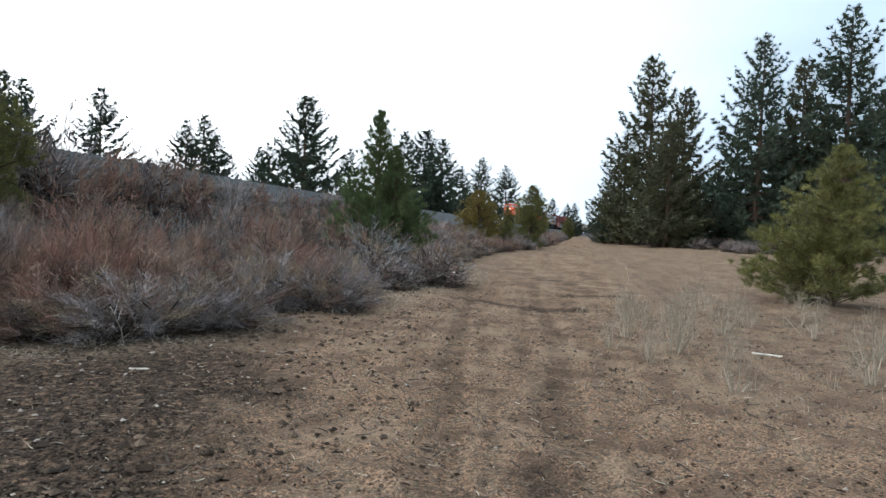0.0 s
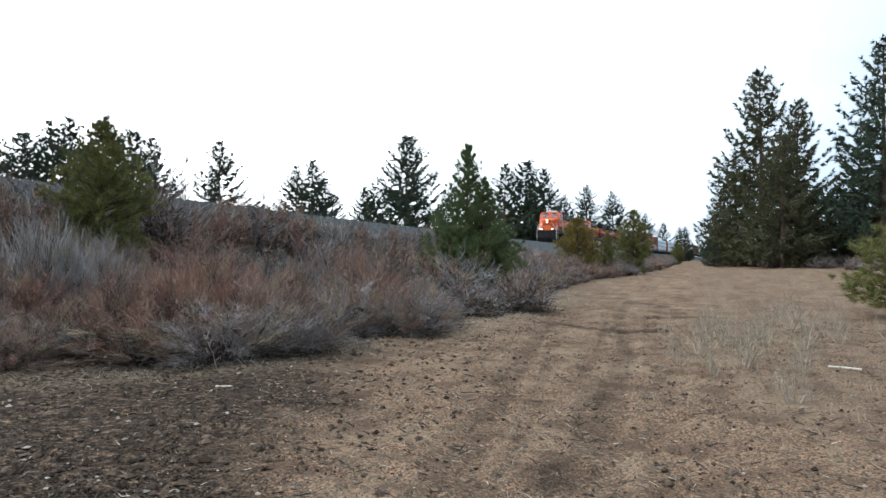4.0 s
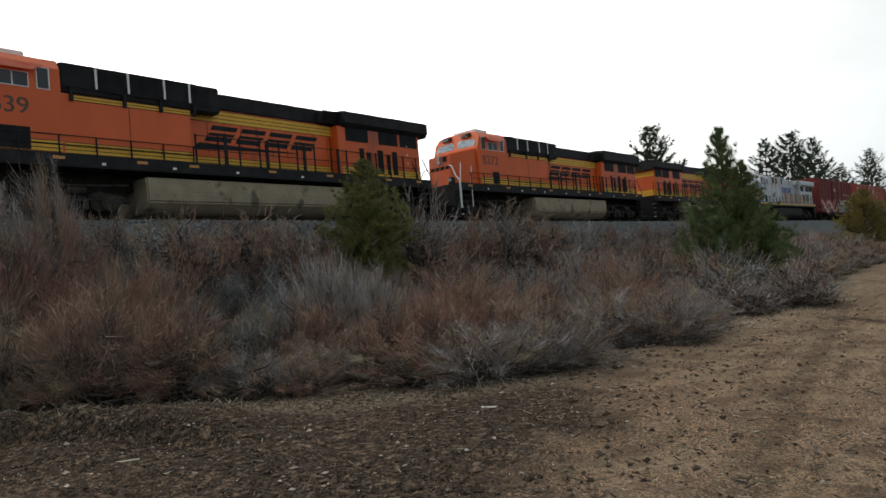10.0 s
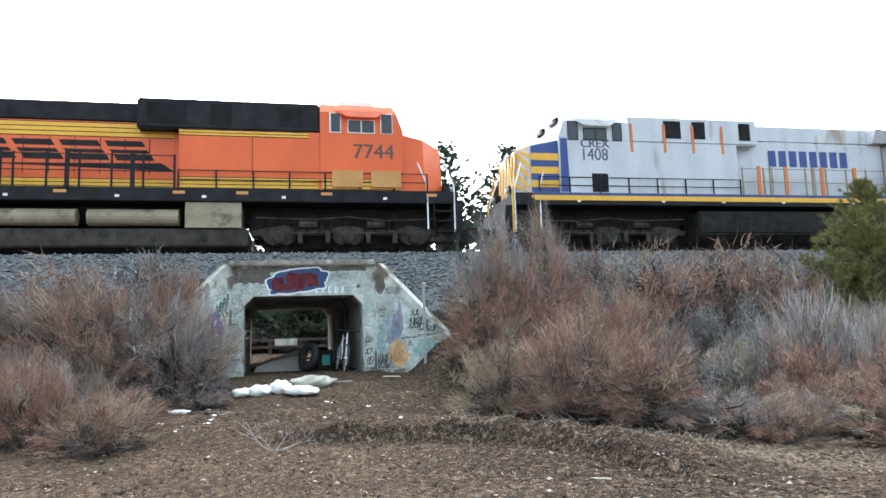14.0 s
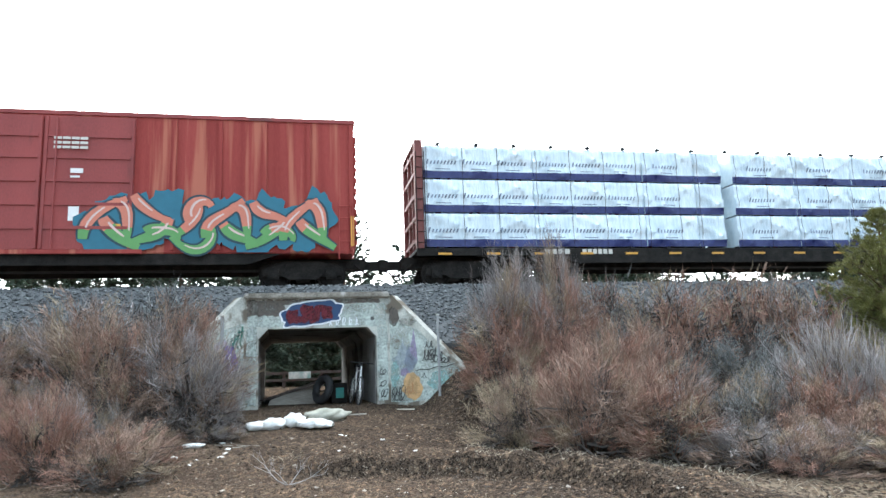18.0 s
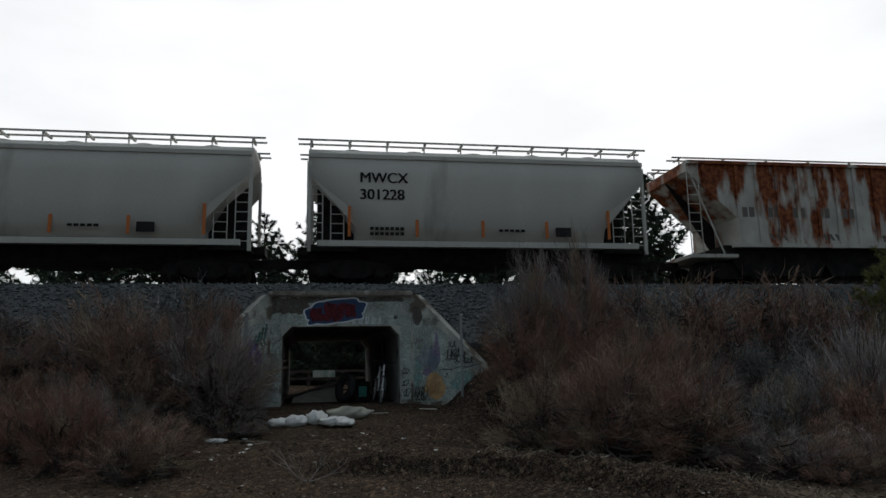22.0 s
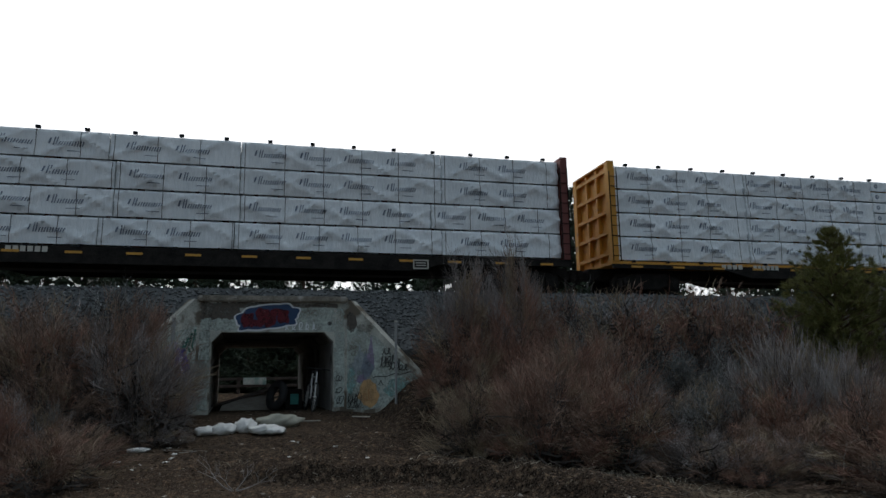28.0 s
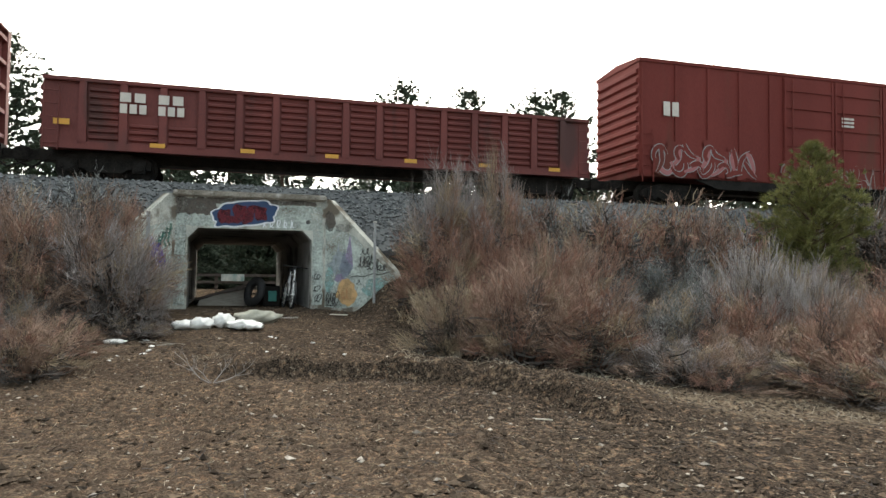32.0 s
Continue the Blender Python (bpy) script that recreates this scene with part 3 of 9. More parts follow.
def wheel_marks(x, y):
    """Where tyres have pressed the lane: narrow strips side by side that drift a little, and one set that turns off."""
    u = x - lane_x(y)
    wide = 1 + 0.10 * np.clip(y - 4, 0, 8)
    out = 0 * u
    for k, (off, half, deep) in enumerate(((-0.74, 0.07, 0.55), (-0.48, 0.13, 1.0), (-0.22, 0.06, 0.6), (0.20, 0.07, 0.7), (0.44, 0.13, 1.0), (0.78, 0.08, 0.5), (-1.25, 0.07, 0.45))):
        out = np.maximum(out, deep * smooth(half + 0.07, half - 0.03, np.abs(u - off * wide - 0.06 * np.sin(0.5 * y + 2 * k))))
    turn = np.interp(y, [2, 6.8, 7.8, 10], [-1.2, -0.2, 0.5, 1.6])
    return np.maximum(out, 0.7 * smooth(0.16, 0.06, np.abs(x - turn)) * smooth(3, 5, y) * smooth(10, 8, y))


def lane_x(y):
    return np.interp(y, [0, 4, 9.3, 18, 27, 60, 150], [-0.3, -0.85, -1.5, -2.4, -2.7, -2.2, -1.0])


def brush_edge(y):
    """The x at which the brush begins beside the lane."""
    return np.interp(y, [-30, 2, 5, 8, 11, 13, 18, 25, 40, 80, 160], [-11, -11.3, -9.2, -6.5, -6.0, -5.2, -4.5, -5.0, -5.2, -4.0, -3.0])


def ground():
    def axis(points):
        out = []
        for a, b, s in points:
            n = max(1, int(round((b - a) / s)))
            out += [a + (b - a) * k / n for k in range(n)]
        return np.array(out + [points[-1][1]])
    xs = axis([(-3000, -300, 450), (-300, -60, 40), (-60, -31, 3), (-31, -16, 0.25), (-16, -12.6, 0.2), (-12.6, -7.6, 0.08), (-7.6, -4, 0.2), (-4, 1.2, 0.07), (1.2, 6, 0.2), (6, 30, 1.0), (30, 100, 7), (100, 300, 50), (300, 3000, 450)])
    ys = axis([(-3000, -300, 450), (-300, -40, 40), (-40, -9, 1.5), (-9, -2.4, 0.2), (-2.4, 4.4, 0.08), (4.4, 20, 0.2), (20, 60, 0.8), (60, 200, 6), (200, 620, 12), (620, 3000, 400)])
    X, Y = np.meshgrid(xs, ys)
    Z = land(X, Y)
    rng = np.random.default_rng(5)
    near = (np.abs(X) < 15) & (np.abs(Y) < 22)
    Z = Z + near * rng.normal(0, 0.013, Z.shape)
    nx, ny = len(xs), len(ys)
    verts = np.stack([X.ravel(), Y.ravel(), Z.ravel()], 1)
    idx = np.arange(nx * ny).reshape(ny, nx)
    faces = np.stack([idx[:-1, :-1], idx[:-1, 1:], idx[1:, 1:], idx[1:, :-1]], -1).reshape(-1, 4)
    me = array_mesh("ground", verts.tolist(), faces.tolist(), M["dirt"])
    # what covers the ground: red darkens it, for litter and the graded edge's painted shade, green for straw, blue for
    # tyre treads
    edge = np.interp(Y, [0, 3.5, 4.7, 6.7, 9, 12], [-1.6, -2.1, -2.6, -3.5, -4.4, -4.9])
    dark = smooth(0.6, -1.0, X - edge + 0.35 * np.sin(Y * 1.7) + 0.2 * np.sin(5 * Y + 2 * X)) * (1 - 0.8 * smooth(8.5, 12, Y)) * (0.80 + 0.20 * smooth(0.8, 3.2, Y + 0.4 * np.sin(X * 1.3)))
    dark = np.maximum(dark, 0.8 * smooth(0.34, 0.12, np.hypot(1.3 * (X + 0.86), 0.75 * (Y - 4.65)) + 0.08 * np.sin(13 * X) * np.sin(11 * Y)))
    dark = np.maximum(dark, smooth(3.2, 1.2, np.hypot((X + 13.0) / 1.5, (Y - 0.4) / 1.2)) * 0.9)
    dark = np.maximum(dark, smooth(0.5, 4, X) * 0.15)
    # a dark line along the graded edge: the shade of its face, in colour
    dark = np.maximum(dark, smooth(0.19, 0.07, np.abs(rut_distance(X, Y) - 0.02) + 0.05 * np.sin(9 * X + 4 * Y)) * smooth(-6.4, -8.0, X))
    # darker from the brush edge inwards
    dark = np.maximum(dark, 0.75 * smooth(0.5, -0.8, X - brush_edge(Y)) * smooth(4.0, 6.0, Y))
    dark = dark * (1 - 0.5 * smooth(14, 40, Y))
    for xa, ya, xb, yb in SCARS:
        t = np.clip(((X - xa) * (xb - xa) + (Y - ya) * (yb - ya)) / ((xb - xa) ** 2 + (yb - ya) ** 2), 0, 1)
        dark = np.maximum(dark, 0.9 * smooth(0.26, 0.08, np.hypot(X - xa - t * (xb - xa), 0.6 * (Y - ya - t * (yb - ya))) + 0.05 * np.sin(7 * X + 3 * Y)))
    straw = np.maximum(smooth(1.5, 0.2, np.abs(X - brush_edge(Y) - 0.5)) * smooth(4.4, 5.6, Y) * (1 - 0.6 * smooth(8, 12, Y)) * 0.8, smooth(-0.2, 1.5, X) * smooth(5, 9, Y) * 0.30)
    straw = np.maximum(straw, smooth(-29, -33, X) * 0.7)
    tread = wheel_marks(X, Y) * smooth(-3, 1, Y) * smooth(30, 14, Y)
    cols = np.stack([dark.ravel(), straw.ravel(), tread.ravel(), 0 * dark.ravel() + 1], 1).astype(np.float32)
    at = me.color_attributes.new("cover", "FLOAT_COLOR", "POINT")
    at.data.foreach_set("color", cols.ravel())
    for p in me.polygons:
        p.use_smooth = True
    tagged(new("ground", me), "brown dirt lane and litter-strewn ground", "ground", kind="structure")


ground()
# dark strip along the top of the wall, directly below the coping


def stones_mesh(name, pts, size, material, rng, flat=0.7):
    """Many small angular stones in one mesh."""
    base = np.array([(1, 0, 0), (-1, 0, 0), (0, 1, 0), (0, -1, 0), (0, 0, 1), (0, 0, -1)], float)
    tri = np.array([(0, 2, 4), (2, 1, 4), (1, 3, 4), (3, 0, 4), (2, 0, 5), (1, 2, 5), (3, 1, 5), (0, 3, 5)])
    n = len(pts)
    s = size * rng.uniform(0.55, 1.35, (n, 1, 1)) * rng.uniform(0.6, 1.25, (n, 6, 1))
    a = rng.uniform(0, math.tau, n)
    c, d = np.cos(a), np.sin(a)
    rot = np.zeros((n, 3, 3))
    rot[:, 0, 0], rot[:, 0, 1], rot[:, 1, 0], rot[:, 1, 1], rot[:, 2, 2] = c, -d, d, c, flat
    v = np.einsum("nij,nkj->nki", rot, base[None] * s + rng.normal(0, 0.18, (n, 6, 3)) * size) + np.asarray(pts)[:, None, :]
    f = (tri[None] + 6 * np.arange(n)[:, None, None]).reshape(-1, 3)
    return array_mesh(name, v.reshape(-1, 3).tolist(), f.tolist(), material)


def sweep(bm, prof, stations):
    """Draws a profile of (across, height) along the track."""
    rings = [[bm.verts.new((float(track_x(y)) + u, y, z)) for u, z in prof] for y in stations]
    n = len(prof)
    fs = [bm.faces.new(rings[0][::-1]), bm.faces.new(rings[-1])]
    for a, b in zip(rings[:-1], rings[1:]):
        fs += [bm.faces.new((a[i], a[(i + 1) % n], b[(i + 1) % n], b[i])) for i in range(n)]
    bmesh.ops.recalc_face_normals(bm, faces=fs)


def track():
    # ballast prism with its near shoulder, left open over the underpass by its own slab
    bm = bmesh.new()
    prof = [(4.65, 2.22), (2.35, 4.05), (-2.35, 4.05), (-4.65, 2.22), (-4.65, 1.95), (4.65, 1.95)]
    beyond = list(range(20, 620, 12)) + [620]
    sweep(bm, prof, [-600, -160, -60, -20, -1.95])
    sweep(bm, prof, [2.2] + beyond)
    sweep(bm, [(3.55, 3.1), (2.35, 4.05), (-2.35, 4.05), (-3.5, 3.14), (-3.5, 3.05), (3.55, 3.05)], [-1.95, 2.2])
    tagged(part("ballast_bed", bm, M["ballast"]), "grey crushed-stone ballast under the railway track", "ballast", kind="structure")
    rng = np.random.default_rng(3)
    n = 23000
    y = np.concatenate([rng.uniform(-14, 30, 18000), rng.uniform(30, 60, 5000)])
    u = rng.uniform(0, 1.22, n)
    x = track_x(y) + np.where(u < 1, 4.65 - 2.3 * u, 2.35 - (u - 1) * 8)
    z = np.where(u < 1, 2.22 + 1.83 * u, 4.05)
    keep = ~((y > -2.2) & (y < 2.45) & (x > -19.9))
    pts = np.stack([x, y, z + 0.01], 1)[keep]
    tagged(new("ballast_stones", stones_mesh("ballast_stones", pts, 0.055, M["stone"], rng)), "loose grey ballast stones on the shoulder", "stones", kind="stuff")
    for c in (-0.75, 0.75):
        half = [(0.07, 4.0), (0.07, 4.012), (0.012, 4.03), (0.012, 4.075), (0.036, 4.08), (0.036, RAIL_Z)]
        b2 = bmesh.new()
        sweep(b2, [(c + u, z) for u, z in half] + [(c - u, z) for u, z in half[::-1]], [-600, -160, 0, 12] + beyond)
        tagged(part("rail", b2, M["rail"]), "rusty steel rail with a worn head", "rail", "rails of the track", "structure")
    b3 = bmesh.new()
    for k in range(330):
        y = -40 + k * 0.55
        x = float(track_x(y))
        box(b3, x - 1.3, x + 1.3, y, y + 0.22, 3.96, 4.058)
    tagged(part("ties", b3, M["tie"]), "dark wooden railway ties in the ballast", "ties", kind="stuff")


track()


def underpass():
    root = tagged(thing("underpass", HEAD_X, 0, 0), "graffitied concrete underpass with sloping wing walls below the railway", "underpass", kind="structure")
    y0, y1 = TUN_Y0, TUN_Y1
    top, thick = 3.62, 0.35
    z1 = 2.70

    def skew_pt(d, y, z):
        return (-d, y - SKEW * d, z)
    # head wall: an outline with the opening cut out of its foot
    bm = bmesh.new()
    o = [(y0 - 0.32, FLOOR_Z - 0.4), (y0, FLOOR_Z - 0.4), (y0, z1 - 0.25), (y0 + 0.24, z1), (y1 - 0.24, z1), (y1, z1 - 0.25), (y1, FLOOR_Z - 0.4), (y1 + 0.32, FLOOR_Z - 0.4),
         (y1 + 0.32, 3.46), (y0 - 0.32, 3.46)]
    prism(bm, o, -thick, 0.0, "x")
    part("head_wall", bm, M["concrete"], root)
    bm = bmesh.new()
    soft_box(bm, -0.50, 0.09, y0 - 0.36, y1 + 0.36, 3.462, top, 0.035)
    part("coping", bm, M["coping"], root, "chipped grimy concrete coping")
    # wing walls, splayed forward and falling to the ground
    for s, ye in ((-1, y0 - 0.322), (1, y1 + 0.322)):
        bm = bmesh.new()
        n = Vector((1.3, s * 1.75, 0)).normalized()
        side = Vector((-n.y, n.x, 0)) * (-s)     # towards the bank
        a = Vector((0.0, ye, 0))
        run = 2.25
        prof = [(0, FLOOR_Z - 0.4), (run, FLOOR_Z - 0.4), (run, 1.45), (0.12, 3.52), (0, 3.52)]
        lo = [bm.verts.new(a + n * u + Vector((0, 0, z))) for u, z in prof]
        hi = [bm.verts.new(a + n * u + side * (-0.30) + Vector((0, 0, z))) for u, z in prof]
        k = len(prof)
        fs = [bm.faces.new(lo), bm.faces.new(hi[::-1])] + [bm.faces.new((lo[i], hi[i], hi[(i + 1) % k], lo[(i + 1) % k])) for i in range(k)]
        bmesh.ops.recalc_face_normals(bm, faces=fs)
        part("wing_wall", bm, M["concrete"], root)
    # barrel
    D = HEAD_X - BACK_X
    for s, yy in ((-1, y0), (1, y1)):
        bm = bmesh.new()
        w = 0.3 * s
        pts = [(thick, yy), (thick, yy + w), (D, yy + w), (D, yy)]
        lo = [bm.verts.new(skew_pt(d, y, FLOOR_Z - 0.3)) for d, y in pts]
        hi = [bm.verts.new(skew_pt(d, y, z1 + 0.02)) for d, y in pts]
        fs = [bm.faces.new(lo), bm.faces.new(hi)] + [bm.faces.new((lo[i], lo[(i + 1) % 4], hi[(i + 1) % 4], hi[i])) for i in range(4)]
        bmesh.ops.recalc_face_normals(bm, faces=fs)
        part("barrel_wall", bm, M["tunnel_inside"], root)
        bm = bmesh.new()
        f = 0.24 * s
        tri = [(yy, z1 - 0.25), (yy, z1), (yy - f, z1)]
        lo = [bm.verts.new(skew_pt(thick, y, z)) for y, z in tri]
        hi = [bm.verts.new(skew_pt(D, y, z)) for y, z in tri]
        fs = [bm.faces.new(lo), bm.faces.new(hi)] + [bm.faces.new((lo[i], lo[(i + 1) % 3], hi[(i + 1) % 3], hi[i])) for i in range(3)]
        bmesh.ops.recalc_face_normals(bm, faces=fs)
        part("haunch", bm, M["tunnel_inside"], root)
    bm = bmesh.new()
    pts = [(thick, y0 - 0.3), (thick, y1 + 0.3), (D, y1 + 0.3), (D, y0 - 0.3)]
    lo = [bm.verts.new(skew_pt(d, y, z1 + 0.02)) for d, y in pts]
    hi = [bm.verts.new(skew_pt(d, y, z1 + 0.34)) for d, y in pts]
    fs = [bm.faces.new(lo), bm.faces.new(hi)] + [bm.faces.new((lo[i], lo[(i + 1) % 4], hi[(i + 1) % 4], hi[i])) for i in range(4)]
    bmesh.ops.recalc_face_normals(bm, faces=fs)
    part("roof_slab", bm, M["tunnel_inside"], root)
    # wing and head at the far end
    bm = bmesh.new()
    box(bm, -D - 0.3, -D, y0 - SKEW * D - 2.5, y0 - SKEW * D - 0.302, FLOOR_Z - 0.3, 2.9)
    part("far_wall", bm, M["concrete"], root)
    bm = bmesh.new()
    box(bm, -D - 0.3, -D, y1 - SKEW * D + 0.302, y1 - SKEW * D + 2.5, FLOOR_Z - 0.3, 2.9)
    part("far_wall", bm, M["concrete"], root)
    return root


culvert = underpass()


# ---- plants ----
def ribbons(starts, mids, ends, w0, w1, rng):
    """Thin tapering two-piece strips from start over mid to end: vertices and faces."""
    n = len(starts)
    d = ends - starts
    r = rng.normal(0, 1, (n, 3))
    s = np.cross(d, r)
    s /= np.linalg.norm(s, axis=1, keepdims=True) + 1e-9
    w0 = np.broadcast_to(w0, (n,))[:, None]
    w1 = np.broadcast_to(w1, (n,))[:, None]
    v = np.stack([starts - s * w0, starts + s * w0, mids + s * (w0 + w1) / 2, mids - s * (w0 + w1) / 2, ends], 1)
    k = 5 * np.arange(n)[:, None]
    f = [tuple(q) for q in (k + np.array([0, 1, 2, 3])).tolist()] + [tuple(q) for q in (k + np.array([3, 2, 4])).tolist()]
    return v.reshape(-1, 3), f


def join_arrays(chunks):
    vs, fs, ms, o = [], [], [], 0
    for v, f, m in chunks:
        vs.append(v)
        fs += [tuple(i + o for i in q) for q in f]
        ms += [m] * len(f)
        o += len(v)
    return np.concatenate(vs), fs, ms


def strands(starts, dirs, ln, bend, w, rng):
    """Fine curved twigs of two joints, each three faces."""
    n = len(starts)
    mids = starts + dirs * ln[:, None] * 0.5 + rng.normal(0, 1, (n, 3)) * (bend * ln)[:, None] * 0.6
    d2 = dirs + rng.normal(0, 0.38, (n, 3)) + np.array([0, 0, 0.12])
    d2 /= np.linalg.norm(d2, axis=1, keepdims=True)
    ends = mids + d2 * ln[:, None] * 0.5
    ends[:, 2] = np.maximum(ends[:, 2], 0.01)
    return ribbons(starts, mids, ends, w, w * 0.45, rng)


SHRUB_H, SHRUB_R = 1.6, 1.1


def shrub_meshes(seed, stems, twigs, mats, loose=0.40, core=True, w=0.0036, upright=0.0, h=SHRUB_H, r=SHRUB_R):
    """A leafless bush: woody stems arching out of one root to a lobed dome, sprays of fine twigs on their outer half,
    added dark strips within for its inner shade.
    """
    rng = np.random.default_rng(seed)
    a = rng.uniform(0, math.tau, stems)
    el = np.arcsin(rng.uniform(0.03, 1, stems) ** (1.15 - upright))
    lob = 1 + 0.20 * np.sin(a * 2 + seed) + 0.15 * np.sin(a * 3 + 2 * seed + 2 * el) + 0.10 * rng.normal(0, 1, stems)
    lob = np.clip(lob, 0.55, 1.35)
    ends = np.stack([np.cos(a) * np.cos(el) * r * lob * 0.86, np.sin(a) * np.cos(el) * r * lob * 0.86, (0.07 + 0.90 * np.sin(el)) * h * lob ** 0.5], 1)
    starts = np.stack([np.cos(a) * np.cos(el) * 0.22 * r, np.sin(a) * np.cos(el) * 0.22 * r, 0 * a - 0.05], 1)
    mids = starts * 0.45 + ends * 0.55 + np.stack([0 * a, 0 * a, 0.10 * h * np.cos(el)], 1) + rng.normal(0, 0.07, (stems, 3))
    v1, f1 = ribbons(starts, mids, ends, 0.009, 0.003, rng)
    chunks = [(v1, f1, 0)]
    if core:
        # broad dark strips added low inside, their colour standing in for inner shade
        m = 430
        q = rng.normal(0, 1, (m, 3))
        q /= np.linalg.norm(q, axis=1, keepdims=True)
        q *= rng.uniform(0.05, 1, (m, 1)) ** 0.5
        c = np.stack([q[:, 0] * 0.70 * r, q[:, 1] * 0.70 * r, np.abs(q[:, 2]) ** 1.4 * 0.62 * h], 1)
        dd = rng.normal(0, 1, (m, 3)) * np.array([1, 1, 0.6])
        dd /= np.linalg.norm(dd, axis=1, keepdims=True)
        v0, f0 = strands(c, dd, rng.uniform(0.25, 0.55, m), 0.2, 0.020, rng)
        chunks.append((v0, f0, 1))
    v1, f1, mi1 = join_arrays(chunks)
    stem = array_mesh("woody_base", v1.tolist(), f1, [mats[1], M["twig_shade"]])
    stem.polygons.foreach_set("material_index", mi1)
    # sprays: every stem carries twigs of one tone that lean the same way
    i = rng.integers(0, stems, twigs)
    t = 0.30 + 0.70 * rng.uniform(0.0, 1.0, twigs) ** 0.65
    along = np.where(t[:, None] < 0.55, starts[i] + (mids[i] - starts[i]) * (t[:, None] / 0.55), mids[i] + (ends[i] - mids[i]) * ((t[:, None] - 0.55) / 0.45))
    axis = ends[i] - starts[i]
    axis /= np.linalg.norm(axis, axis=1, keepdims=True) + 1e-6
    sway = rng.normal(0, 0.30, (stems, 3))
    dirs = axis + sway[i] + rng.normal(0, loose, (twigs, 3)) + np.array([0, 0, 0.04 + upright])
    dirs /= np.linalg.norm(dirs, axis=1, keepdims=True)
    b = along + rng.normal(0, 0.05, (twigs, 3))
    b[:, 2] = np.maximum(b[:, 2], 0.0)
    ln = rng.uniform(0.12, 0.44, twigs)
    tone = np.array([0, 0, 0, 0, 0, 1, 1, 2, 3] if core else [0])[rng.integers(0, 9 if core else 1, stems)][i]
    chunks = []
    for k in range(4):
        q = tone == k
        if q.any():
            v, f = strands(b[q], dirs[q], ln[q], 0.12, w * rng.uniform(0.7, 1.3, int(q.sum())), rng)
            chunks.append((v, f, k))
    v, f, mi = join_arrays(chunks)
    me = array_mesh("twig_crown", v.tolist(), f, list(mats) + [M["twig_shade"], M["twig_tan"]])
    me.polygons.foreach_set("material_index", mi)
    return stem, me


def shrub_set(many, w):
    def kind(seeds, a, b, loose=0.40, upright=0.0, stems=70):
        return [shrub_meshes(s, stems, many, [M[a], M[b]], loose, w=w, upright=upright) for s in seeds]
    return {"red": kind((1, 2, 3), "twig_red", "twig_brown"), "brown": kind((4, 5, 6), "twig_brown", "twig_red"), "grey": kind((7, 8, 13), "twig_grey", "twig_brown"),
            "sage": kind((9, 10), "twig_sage", "twig_shade", 0.60), "tan": kind((14, 15), "twig_tan", "twig_brown", 0.55),
            "pale": kind((11, 12), "twig_pale", "twig_grey", 0.16, 0.35, 170)}


SHRUBS_NEAR, SHRUBS_FAR = shrub_set(5200, 0.0040), shrub_set(1000, 0.0095)
SHRUB_LABEL = {"red": ("bitterbrush", "leafless reddish-brown bitterbrush on the dirt bank"), "brown": ("bitterbrush", "leafless brown bitterbrush with tangled twigs"),
               "grey": ("rabbitbrush", "grey leafless rabbitbrush among brown brush"), "sage": ("sagebrush", "low grey-green sagebrush beside the lane"),
               "tan": ("rabbitbrush", "low straw-coloured rabbitbrush with dry seed heads"), "pale": ("rabbitbrush", "pale grey rabbitbrush with upright bare stems")}


def shrub(kind, x, y, h, r, rng):
    kinds = (SHRUBS_NEAR if math.hypot(x, y) < 18.5 else SHRUBS_FAR)[kind]
    meshes = kinds[int(rng.integers(len(kinds)))]
    e = new(SHRUB_LABEL[kind][0])
    e.matrix_world = Matrix.LocRotScale((x, y, float(land(x, y)) - 0.03), Euler((0, 0, rng.uniform(0, math.tau))), (r / SHRUB_R, r / SHRUB_R, h / SHRUB_H))
    for nm, me in zip(("woody_base", "twig_crown"), meshes):
        o = new(nm, me)
        o.parent = e
    return tagged(e, SHRUB_LABEL[kind][1], "shrub", "brush along the railway")


